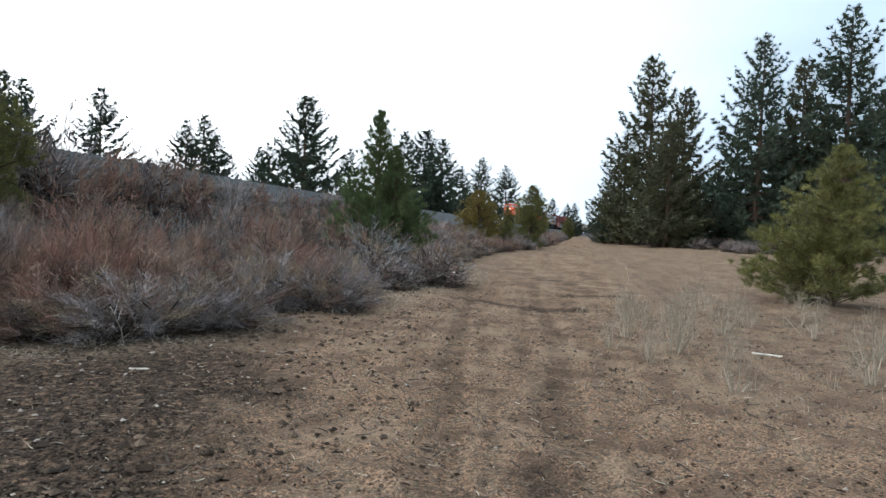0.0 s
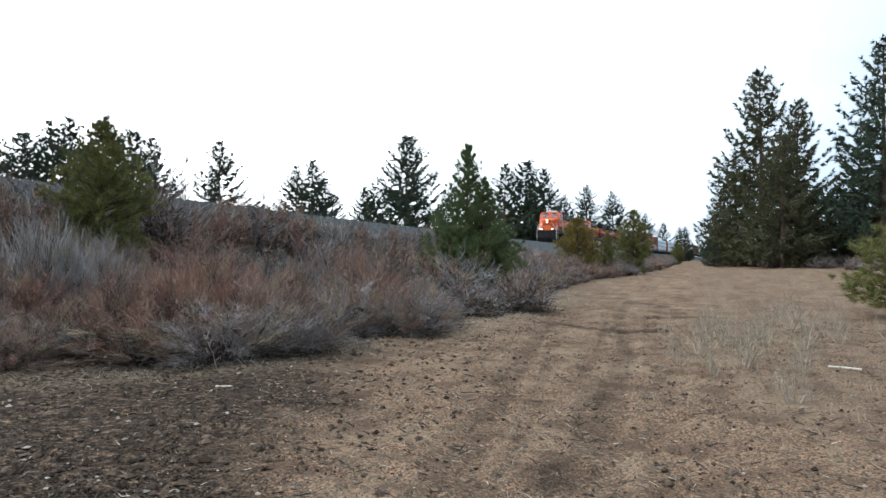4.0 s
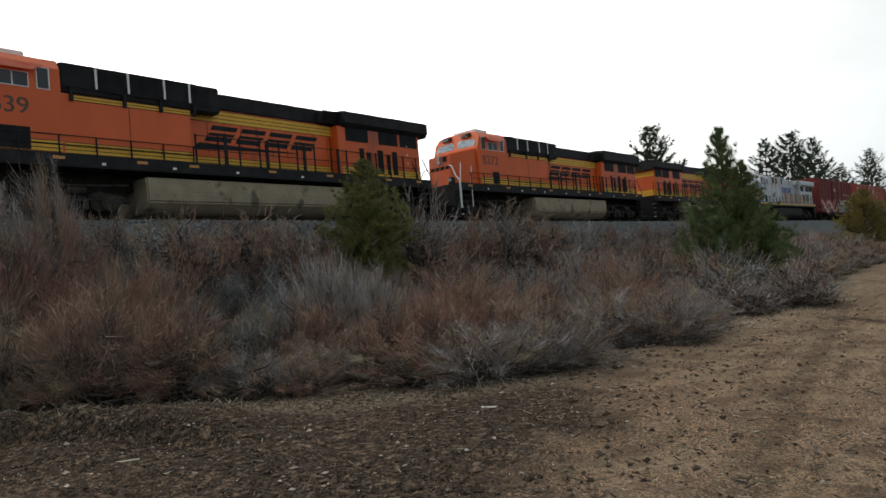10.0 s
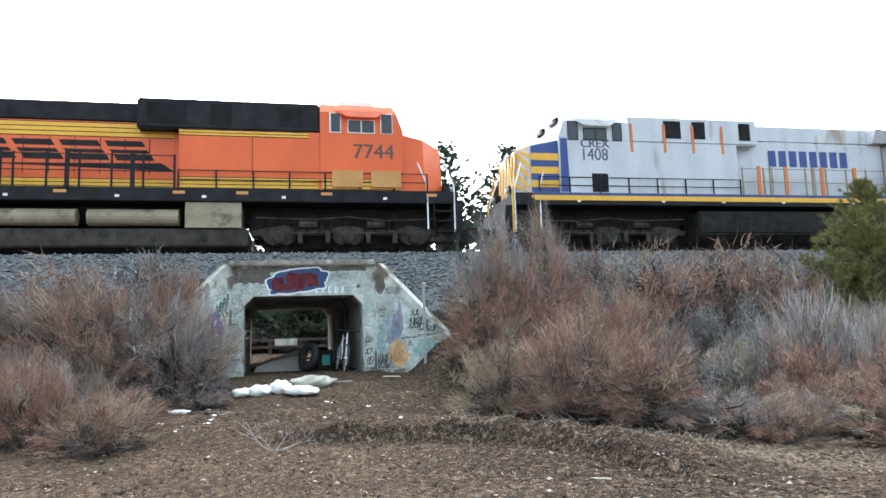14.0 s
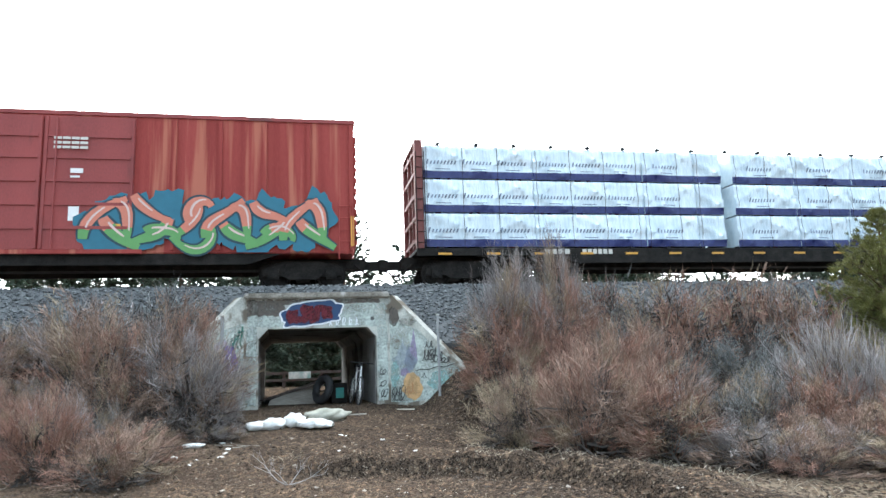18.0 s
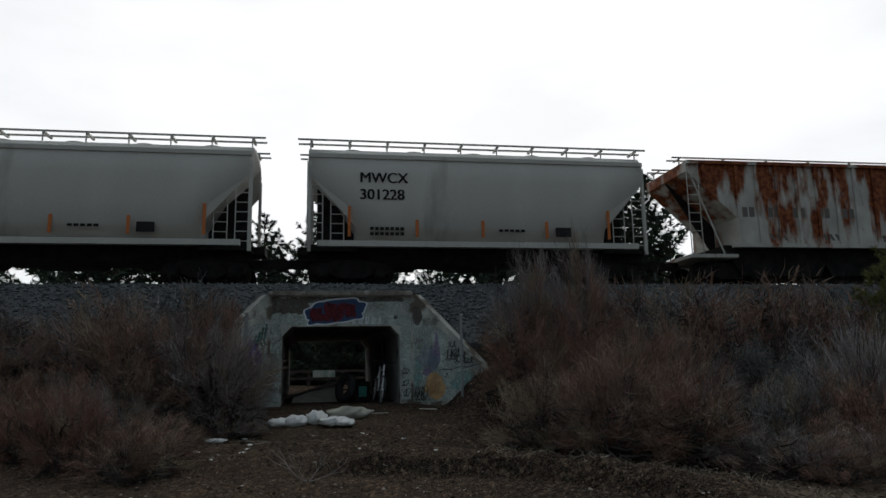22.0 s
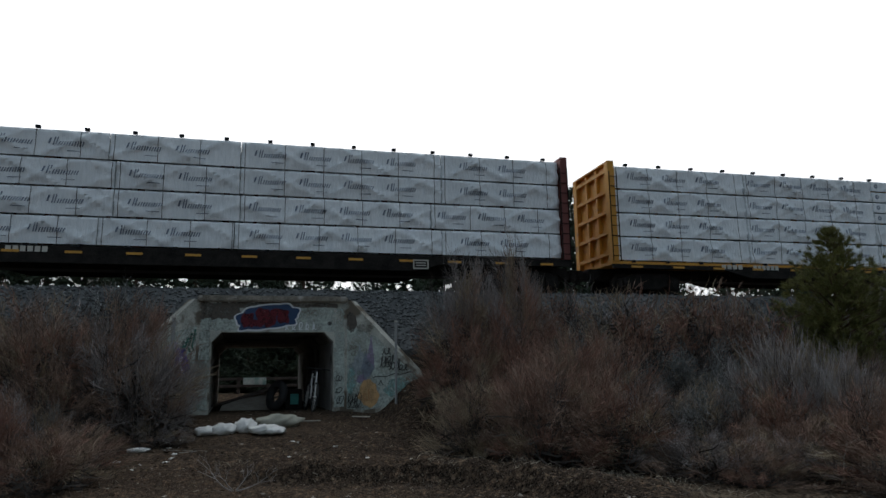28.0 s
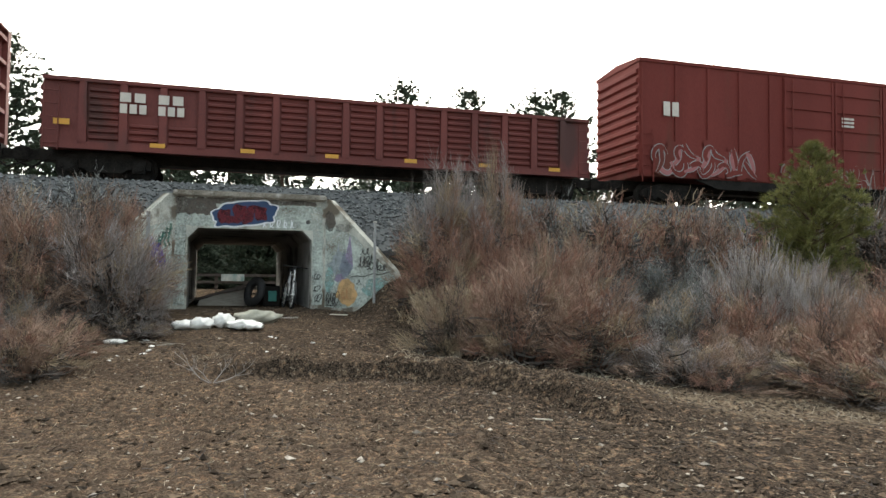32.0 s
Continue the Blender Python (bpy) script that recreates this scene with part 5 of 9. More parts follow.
def truck(parent, y, axles, r, material):
    """A bogie with side frames, springs, journal boxes and wheels, centred at y."""
    span = axles[-1] - axles[0]
    for s in (-1, 1):
        bm = bmesh.new()
        x0, x1 = (0.92, 1.10) if s > 0 else (-1.10, -0.92)
        if len(axles) == 3:
            h = span / 2
            o = []
            for c in (-h, 0, h):        # arches over the three journal boxes
                o += [(c - 0.56, 0.66), (c - 0.36, 0.42), (c - 0.20, 0.34), (c + 0.20, 0.34), (c + 0.36, 0.42), (c + 0.56, 0.66)]
            o = [(-h - 0.80, 0.62)] + o + [(h + 0.80, 0.62), (h + 0.86, 0.78), (h + 0.50, 0.86), (h - 0.15, 0.98), (h - 0.55, 0.84), (0.55, 0.84), (0.25, 0.94), (-0.25, 0.94), (-0.55, 0.84), (-h + 0.55, 0.84),
                                           (-h + 0.15, 0.98), (-h - 0.50, 0.86), (-h - 0.86, 0.78)]
        else:
            o = [(-span / 2 - 0.32, 0.40), (-span / 2 + 0.30, 0.40), (-span / 2 + 0.45, 0.30), (span / 2 - 0.45, 0.30), (span / 2 - 0.30, 0.40), (span / 2 + 0.32, 0.40), (span / 2 + 0.32, 0.62),
                 (span / 2 - 0.3, 0.85), (-span / 2 + 0.3, 0.85), (-span / 2 - 0.32, 0.62)]
        prism(bm, [(y + a, b) for a, b in o], x0, x1, "x")
        for a in axles:
            box(bm, x1 if s > 0 else x0 - 0.12, x1 + 0.12 if s > 0 else x0, y + a - 0.17, y + a + 0.17, r - 0.16, r + 0.17)
            rod(bm, (s * 1.20, y + a, r), (s * 1.27, y + a, r), 0.12, 10)
            if len(axles) == 3:
                rod(bm, (s * 1.22, y + a, r), (s * 1.30, y + a, r), 0.17, 14, 0.15)
                rod(bm, (s * 1.30, y + a, r), (s * 1.33, y + a, r), 0.09, 10)
        part("side_frame", bm, material, parent)
        where = [(a + k, 0.10, 0.70, 1.22) for a in (axles[0] + span / 4, axles[1] + span / 4) for k in (-0.2, 0.2)] if len(axles) == 3 else \
            [(k, 0.085, 0.36, 0.72) for k in (-0.26, 0.0, 0.26)]
        for a, rr, za, zb in where:
            bm = bmesh.new()
            rod(bm, (s * (1.02 if rr > 0.09 else 1.0), y + a, za), (s * (1.02 if rr > 0.09 else 1.0), y + a, zb), rr, 8)
            part("spring", bm, M["steel"], parent)
        if len(axles) == 3:
            for a in (axles[0] + span / 4, axles[1] + span / 4):
                bm = bmesh.new()
                rod(bm, (s * 1.15, y + a - 0.1, 0.98), (s * 1.15, y + a + 0.45, 0.98), 0.12, 8)
                part("brake_cylinder", bm, M["truck"], parent)
                bm = bmesh.new()
                rod(bm, (s * 1.20, y + a - 0.75, 0.74), (s * 1.20, y + a + 0.75, 0.70), 0.03, 6)
                part("brake_rod", bm, M["truck"], parent)
                for da in (-0.42, 0.42):
                    bm = bmesh.new()
                    box(bm, *sorted((s * 1.10, s * 1.24)), y + a + da - 0.07, y + a + da + 0.07, 0.40, 0.72)
                    part("brake_hanger", bm, M["truck"], parent)
                for da in (-0.62, 0.62):
                    bm = bmesh.new()
                    rod(bm, (s * 1.13, y + a + da, 0.45), (s * 1.13, y + a + da * 0.8, 0.95), 0.045, 6)
                    part("damper", bm, M["steel"], parent)
            bm = bmesh.new()
            pts = [(-span / 2 - 0.7, 1.16), (-span / 4, 1.10), (0, 1.22), (span / 4, 1.12), (span / 2 + 0.7, 1.18)]
            for (a, za), (b, zb) in zip(pts[:-1], pts[1:]):
                rod(bm, (s * 1.24, y + a, za), (s * 1.24, y + b, zb), 0.028, 6)
            part("brake_pipe", bm, M["truck"], parent)
    bm = bmesh.new()
    if len(axles) == 3:
        # dark backing boxes added to fill the truck, in place of deep shade
        box(bm, -0.62, 0.62, y - span / 2 - 0.45, y + span / 2 + 0.45, 0.30, 1.30)
        box(bm, -0.66, 0.66, y - span / 2 - 0.9, y + span / 2 + 0.9, 0.80, 1.42)
    else:
        box(bm, -0.95, 0.95, y - 0.22, y + 0.22, 0.42, 0.78)
        for a in (-0.5, 0.5):
            box(bm, -0.85, 0.85, y + a - 0.09, y + a + 0.09, 0.30, 0.55)
    part("bolster_and_backing", bm, M["steel"], parent)
    for a in axles:
        for s in (-1, 1):
            w = new("wheel", WHEEL[r])
            w.parent = parent
            w.matrix_local = pose(s * 0.75, y + a, r, 0, 0, 0 if s > 0 else 180)
        bm = bmesh.new()
        rod(bm, (-0.75, y + a, r), (0.75, y + a, r), 0.09, 8)
        part("axle", bm, M["steel"], parent)


def coupler(parent, y, out):
    bm = bmesh.new()
    a, b = sorted((y, y - out))
    box(bm, -0.11, 0.11, a, b, 0.72, 1.0)
    soft_box(bm, -0.18, 0.18, y - 0.14, y + 0.14, 0.66, 1.06, 0.04)
    rod(bm, (0.35, y - out, 0.85), (0.25, y - out * 0.45, 0.45), 0.03, 6)
    rod(bm, (0.25, y - out * 0.45, 0.45), (0.2, y, 0.62), 0.03, 6)
    part("coupler", bm, M["steel"], parent)


def graffiti(parent, x, y0, y1, z0, z1, palette, outline, seed, letters_n=5, wild=1.0, shine=None, split=0.0):
    """A painted piece: fat bent letter strokes with an outline and shine lines, on a ragged cloud of colour."""
    rng = random.Random(seed)
    W, H = y1 - y0, z1 - z0

    def blob(bm, cy, cz, ry, rz, d, n=26, j=0.16):
        ph = [rng.uniform(0, 6.28) for _ in range(3)]
        pts = []
        for k in range(n):
            a = k * math.tau / n
            q = 1 + j * math.sin(3 * a + ph[0]) + j * 0.7 * math.sin(5 * a + ph[1]) + j * 0.6 * math.sin(9 * a + ph[2])
            pts.append(bm.verts.new((d, cy + ry * q * math.cos(a), max(z0 - 0.02 * H, cz + rz * q * math.sin(a)))))
        bm.faces.new(pts)

    def stroke(pick, pts, w, d):
        prev = None
        n = len(pts)
        for k, p in enumerate(pts):
            q, o = pts[min(k + 1, n - 1)], pts[max(k - 1, 0)]
            t = Vector((q[0] - o[0], q[1] - o[1])).normalized()
            nn = Vector((-t.y, t.x)) * w * (0.62 + 0.55 * math.sin(math.pi * min(1, 0.15 + k / n)))
            now = (p[0] + nn.x, p[1] + nn.y), (p[0] - nn.x, p[1] - nn.y)
            if prev:
                bm = pick(p[1])
                bm.faces.new([bm.verts.new((d, *v)) for v in (prev[0], now[0], now[1], prev[1])])
            prev = now

    def arc(cu, cv, ru, rv, a0, a1):
        return [(cu + ru * math.cos(a0 + (a1 - a0) * i / 13), cv + rv * math.sin(a0 + (a1 - a0) * i / 13)) for i in range(14)]

    def leg(u0, v0, u1, v1, bow=0.1):
        return [(u0 + (u1 - u0) * i / 9 + bow * math.sin(math.pi * i / 9), v0 + (v1 - v0) * i / 9) for i in range(10)]
    # interlocking hooks, crescents and spikes that spell nothing
    forms = ([arc(0.30, 0.62, 0.42, 0.30, 3.6, 0.2), arc(0.62, 0.30, 0.40, 0.26, -3.0, 0.7), leg(0.30, 0.95, 0.10, 0.02, 0.20)],
             [leg(-0.10, 0.20, 0.80, 0.98, -0.22), arc(0.60, 0.45, 0.30, 0.42, 1.9, -0.9), leg(0.35, 0.55, 1.10, 0.05, -0.12)],
             [arc(0.45, 0.35, 0.50, 0.34, 0.2, -2.7), leg(0.20, 0.30, 0.62, 1.02, 0.22), arc(0.72, 0.72, 0.26, 0.22, 4.2, 0.4)],
             [leg(0.05, 0.98, 0.95, 0.55, -0.20), leg(0.92, 0.60, -0.05, 0.06, 0.24), arc(0.70, 0.22, 0.38, 0.18, 2.6, -0.4)],
             [arc(0.20, 0.50, 0.30, 0.48, -1.3, 1.2), arc(0.75, 0.55, 0.32, 0.44, 1.9, 4.6), leg(0.0, 0.08, 1.05, 0.22, 0.10), leg(0.45, 1.02, 0.62, 0.30, 0.14)])
    back = bmesh.new()
    nb = 3 * letters_n
    for k in range(nb):
        blob(back, y0 + W * (k + 0.5) / nb, z0 + H * rng.uniform(0.30, 0.72), W / letters_n * rng.uniform(0.34, 0.60), H * rng.uniform(0.30, 0.44), x + 0.002 + 0.0002 * k)
    part("graffiti_cloud", back, palette[0], parent)
    lw = W / letters_n
    last = -1
    for k in range(letters_n):
        fills = [bmesh.new() for _ in palette[1:]]
        edge, gleam = bmesh.new(), bmesh.new()
        f = rng.choice([q for q in range(len(forms)) if q != last])
        last = f
        sk = rng.uniform(-0.18, 0.18) * wild
        top = rng.uniform(0.86, 1.0)
        for s, path in enumerate(forms[f]):
            p = [(y0 + lw * (k - 0.06 + 1.12 * u + sk * (v - 0.5) + 0.04 * math.sin(7 * v + seed)), z0 + H * (0.04 + v * 0.92 * top + 0.03 * math.sin(5 * u + k))) for u, v in path]
            w = min(lw * 0.13, H * 0.15) * rng.uniform(0.85, 1.1)
            lift = 0.0003 * (4 * k + s)
            stroke(lambda z: edge, p, w * 1.42, x + 0.008 + lift)
            if split:
                stroke(lambda z: fills[0] if z > z0 + split * H else fills[1], p, w, x + 0.0155 + lift)
            else:
                stroke(lambda z: fills[(k * (len(fills) > 2) + (s == 1)) % len(fills)], p, w, x + 0.0155 + lift)
            if shine:
                stroke(lambda z: gleam, [(a + 0.35 * w, b + 0.35 * w) for a, b in p[2:-3]], w * 0.20, x + 0.023 + lift)
        part("graffiti_outline", edge, outline, parent)
        for b, m in zip(fills, palette[1:]):
            if b.faces:
                part("graffiti_fill", b, m, parent)
        if shine:
            part("graffiti_shine", gleam, shine, parent)


def locomotive(name, start, number, livery, turned, label):
    L = 22.65
    e = car_root(name, start, L, label, "locomotive")
    root = e
    # body parts are built facing forward; a turned engine hangs on a turned frame
    if turned:
        frame_ob = part("underframe", bmesh.new(), M["black"], e)
        frame_ob.matrix_local = pose(0, L, 0, 0, 0, 180)

    def P(nm, bm, mat, lab=""):
        o = part(nm, bm, mat, root, lab)
        return o
    def each(nm, boxes, mat, lab=""):
        for q in boxes:
            b2 = bmesh.new()
            box(b2, *q)
            P(nm, b2, mat, lab)
    silver = livery == "silver"
    hood = M["silver"] if silver else (M["orange_dull"] if livery == "faded" else M["orange"])
    stripe = M["yellow"]
    top = M["silver"] if silver else M["black"]
    # deck and side sill
    bm = bmesh.new()
    soft_box(bm, -1.52, 1.52, 1.0, L - 1.0, 1.62, 2.02, 0.02)
    P("deck", bm, M["black"])
    chip = paint("sill_marker", (0.6, 0.28, 0.08))
    each("sill_marker", [(*sorted((s * 1.521, s * 1.53)), y, y + 0.34, 1.84, 1.93) for s in (-1, 1) for y in (1.6, 4.9, 7.4, 9.2, 12.4, 15.2, 18.6, 20.6)], chip)
    each("sill_lamp", [(*sorted((s * 1.521, s * 1.53)), y, y + 0.12, 1.72, 1.80) for s in (-1, 1) for y in (3.2, 6.3, 8.6, 11.0, 13.9, 17.2)], M["rail_white"])
    # nose and cab
    bm = bmesh.new()
    # nose: chamfered corners, flush with the cab
    cy, cx = (1.62, 0.95) if silver else (1.95, 0.72)
    low = [(-1.40, 3.2), (-1.40, cy), (-cx, 1.24), (cx, 1.24), (1.40, cy), (1.40, 3.2)]
    a = [bm.verts.new((x, y, 2.022)) for x, y in low]
    b = [bm.verts.new((x * 0.97, y + 0.04, 4.02 - (3.2 - y) * 0.22)) for x, y in low]
    fs = [bm.faces.new(b)] + [bm.faces.new((a[i], a[(i + 1) % 6], b[(i + 1) % 6], b[i])) for i in range(6)]
    bmesh.ops.recalc_face_normals(bm, faces=fs)
    bmesh.ops.bevel(bm, geom=[e for e in bm.edges if all(v.co.z > 3 for v in e.verts)], offset=0.05, segments=2, affect="EDGES")
    P("nose", bm, hood)
    bm = bmesh.new()
    o = [(-1.5, 2.022), (1.5, 2.022), (1.5, 3.95), (1.5, 4.50), (1.30, 4.80), (0.7, 4.90), (-0.7, 4.90), (-1.30, 4.80), (-1.5, 4.50), (-1.5, 3.95)]
    n = len(o)
    front = [bm.verts.new((x, 2.64 + 0.36 * max(0.0, z - 3.95), z)) for x, z in o]
    back = [bm.verts.new((x, 5.25, z)) for x, z in o]
    fs = [bm.faces.new(front), bm.faces.new(back)] + [bm.faces.new((front[i], front[(i + 1) % n], back[(i + 1) % n], back[i])) for i in range(n)]
    bmesh.ops.recalc_face_normals(bm, faces=fs)
    P("cab", bm, hood)
    if silver:
        for s in (-1, 1):
            bm = bmesh.new()
            prism(bm, [(1.66, 2.06), (2.80, 2.06), (2.80, 3.86), (1.68, 3.62)], *sorted((s * 1.404, s * 1.414)), "x")
            P("nose_flash", bm, M["blue"])
            bm = bmesh.new()
            prism(bm, [(2.66, 2.06), (2.98, 2.06), (2.94, 3.9), (2.70, 3.9)], *sorted((s * 1.502, s * 1.510)), "x")
            P("nose_flash", bm, M["blue"])
        bm = bmesh.new()
        for s in (-1, 1):
            for k in range(3):
                z = 2.22 + 0.46 * k
                prism(bm, [(1.66, z), (2.62 + 0.1 * k, z), (2.70 + 0.1 * k, z + 0.24), (1.66, z + 0.24)], *sorted((s * 1.416, s * 1.424)), "x")
            # slanted bands on the chamfered corner
            for k in range(6):
                z = 1.75 + 0.36 * k
                q = []
                for u, dz in ((0.02, 0.0), (0.98, 0.55), (0.98, 0.73), (0.02, 0.18)):
                    zz = min(max(z + dz, 2.03), 3.60)
                    q.append(bm.verts.new((s * (1.40 - (1.40 - cx) * u + 0.012) * (1 - 0.015 * (zz - 2.02)), cy + (1.24 - cy) * u - 0.012 + 0.02 * (zz - 2.02), zz)))
                bm.faces.new(q)
        for k in range(6):
            y = -0.95 + 0.33 * k
            prism(bm, [(y, 2.05), (y + 0.16, 2.05), (y + 0.40, 3.45), (y + 0.24, 3.45)], 1.216, 1.236, "y")
        P("warning_stripes", bm, stripe, "yellow warning stripes")
        bm = bmesh.new()
        for s in (-1, 1):
            box(bm, *sorted((s * 1.532, s * 1.538)), 1.7, L - 1.1, 1.94, 2.03)
        P("blue_stripe", bm, M["blue"])
        each("yellow_stripe", [(*sorted((s * 1.532, s * 1.538)), 1.7, L - 1.1, 1.77, 1.935) for s in (-1, 1)], stripe)
        each("orange_stripe", [(*sorted((s * 1.44, s * 1.452)), y, y + 0.09, 3.5, 4.5) for s in (-1, 1) for y in (5.3, 6.55, 7.65, 8.8)] + [(*sorted((s * 1.49, s * 1.53)), y, y + 0.13, 1.95, 3.08) for s in (-1, 1) for y in (10.1, 11.2, 12.7, 14.1, 15.6)],
             paint("reflector_orange", (0.62, 0.17, 0.03)))
    # side windows with pale frames
    for s in (-1, 1):
        bm = bmesh.new()
        for y0, y1, z0, z1 in ((2.98, 3.36, 3.84, 4.50), (3.54, 4.40, 3.84, 4.28), (4.60, 4.96, 3.84, 4.48)):
            box(bm, *sorted((s * 1.502, s * 1.516)), y0, y1, z0, z1)
        P("window_frame", bm, M["rail_white"] if not silver else M["black"])
        for y0, y1, z0, z1 in ((3.00, 3.33, 3.86, 4.48), (3.57, 3.95, 3.87, 4.25), (3.99, 4.37, 3.87, 4.25), (4.63, 4.92, 3.87, 4.46)):
            bm = bmesh.new()
            box(bm, *sorted((s * 1.508, s * 1.522)), y0, y1, z0, z1)
            P("side_window", bm, M["glass"])
        bm = bmesh.new()
        lo = [(3.52, 4.30), (4.42, 4.30)]
        hi = [(3.14, 4.58), (4.86, 4.58)]
        q = [bm.verts.new((s * x, y, z)) for x, (y, z) in ((1.74, lo[0]), (1.74, lo[1]), (1.503, hi[1]), (1.503, hi[0]))]
        bm.faces.new(q)
        bmesh.ops.solidify(bm, geom=bm.faces[:], thickness=0.02)
        P("sun_visor", bm, hood)
    for s in (-1, 1):
        bm = bmesh.new()
        q = [bm.verts.new(c) for c in ((s * 0.14, 2.665, 4.06), (s * 1.36, 2.665, 4.06), (s * 1.26, 2.795, 4.42), (s * 0.14, 2.815, 4.48))]
        bm.faces.new(q)
        bmesh.ops.solidify(bm, geom=bm.faces[:], thickness=0.02)
        P("windshield", bm, M["windshield"])
    each("number_board", [(xa, xa + 0.60, 2.78, 2.90, 4.60, 4.79) for xa in (-0.95, 0.35)], M["black"])
    if not turned:
        for xa in (-0.90, 0.40):
            t = letters(number, 0.17, M["rail_white"], root, 0, 0, 0, "board_number", 1.0, 0.004)
            t.matrix_local = Matrix.LocRotScale((xa, 2.775, 4.635), Euler((radians(90), 0, 0)), None)
    lit = number == "7639"
    lamp = M["lamp"] if lit else M["lens"]
    for z in (3.26, 3.50):
        bm = bmesh.new()
        rod(bm, (0, 1.205, z), (0, 1.40, z), 0.105, 16)
        P("headlight", bm, lamp, "lit headlight" if lit else "unlit headlight")
    each("nose_window", [(0.26, 0.50, 1.225, 1.30, 3.26, 3.52)], M["black"])
    if not silver:
        bars_y = [(-0.62 + 0.34 * k, -0.38 + 0.34 * k) for k in range(4)]
        for a, b in bars_y:
            bm = bmesh.new()
            prism(bm, [(a, 2.86), (b, 2.86), (b + 0.06, 3.02), (a + 0.06, 3.02)], 1.222, 1.236, "y")
            P("nose_mark", bm, M["black"], "dark slanted shape of the owner's mark")
    for x in (-0.85, 0.85):
        bm = bmesh.new()
        rod(bm, (x, 0.93, 2.22), (x, 1.02, 2.22), 0.09, 12)
        P("ditch_light", bm, lamp, "lit ditch light" if lit else "unlit ditch light")
        bm = bmesh.new()
        box(bm, x - 0.12, x + 0.12, 1.022, 1.25, 2.03, 2.36)
        P("ditch_light_box", bm, M["black"])
    bm = bmesh.new()
    prism(bm, [(0.95, 0.25), (1.10, 0.25), (1.10, 1.62), (0.75, 1.62), (0.70, 0.9)], -1.35, 1.35, "x")
    P("pilot", bm, M["black"])
    bm = bmesh.new()
    box(bm, -1.35, 1.35, L - 1.05, L - 0.9, 0.3, 1.62)
    P("rear_pilot", bm, M["black"])
    # steps with rails at both ends
    for y, d in ((1.05, 1), (L - 1.05, -1)):
        for s in (-1, 1):
            bm = bmesh.new()
            for k in range(5):
                box(bm, *sorted((s * 1.12, s * 1.53)), *sorted((y, y + d * 0.62)), 0.40 + 0.32 * k, 0.44 + 0.32 * k)
            box(bm, *sorted((s * 1.46, s * 1.50)), *sorted((y + d * 0.62, y + d * 0.66)), 0.35, 2.0)
            P("steps", bm, M["steel"])
            each("step_edge", [(*sorted((s * 1.12, s * 1.535)), *sorted((y - d * 0.012, y - d * 0.002)), 0.40 + 0.32 * k, 0.445 + 0.32 * k) for k in range(5)], M["rail_white"])
            bm = bmesh.new()
            for yy in (y - d * 0.02, y + d * 0.85):
                rod(bm, (s * 1.50, yy, 0.8), (s * 1.50, yy, 2.2), 0.026, 6)
                rod(bm, (s * 1.50, yy, 2.2), (s * 1.34, yy + d * 0.30, 3.05), 0.026, 6)
            P("hand_rail", bm, M["rail_white"] if d > 0 else M["black"])
            if d > 0:
                bm = bmesh.new()
                bend = [(0.72, 1.20, 3.02), (0.95, 1.08, 2.95), (1.28, 0.98, 2.36), (1.49, 0.96, 2.16), (1.49, 0.96, 0.72)]
                for p, q in zip(bend[:-1], bend[1:]):
                    rod(bm, (s * p[0], p[1], p[2]), (s * q[0], q[1], q[2]), 0.032, 7)
                P("grab_rail", bm, M["black"] if turned else M["yellow"] if silver else M["rail_white"], "bent grab rail at the front steps")
    # equipment boxes behind the cab
    bm = bmesh.new()
    soft_box(bm, -1.42, 1.42, 5.252, 10.3 if silver else 10.6, 3.84, 4.77, 0.05)
    P("inverter_cabinet", bm, top)
    grilles = {"silver": ((6.6, 7.25), (7.7, 8.2), (9.55, 10.0)), "tanks": ((5.8, 6.5), (7.9, 8.5), (9.2, 10.3))}.get(livery, ((6.35, 7.2), (7.4, 8.3), (9.6, 10.2)))
    each("cabinet_grille", [(*sorted((s * 1.422, s * 1.436)), ya, yb, 4.02, 4.64) for s in (-1, 1) for ya, yb in grilles], M["grille"])
    if livery == "orange":
        each("cabinet_post", [(*sorted((s * 1.52, s * 1.56)), y, y + 0.06, 4.06, 4.72) for s in (-1, 1) for y in (6.25, 7.25, 8.45, 9.35)], M["rail_white"])
        each("cabinet_bracket", [(*sorted((s * 1.43, s * 1.52)), y, y + 0.10, 3.62, 4.06) for s in (-1, 1) for y in (5.5, 7.1, 8.3, 9.5)], M["black"])
        each("cabinet_bar", [(*sorted((s * 1.50, s * 1.53)), 5.3, 9.6, z, z + 0.03) for s in (-1, 1) for z in (4.02, 4.70)], M["steel"])
    bm = bmesh.new()
    box(bm, -1.44, 1.44, 5.253, 9.4, 2.023, 3.835)
    P("lower_cabinet", bm, hood)
    bm = bmesh.new()
    soft_box(bm, -0.98, 0.98, 9.402, 16.0, 2.023, 4.12, 0.05)
    P("engine_hood", bm, hood)
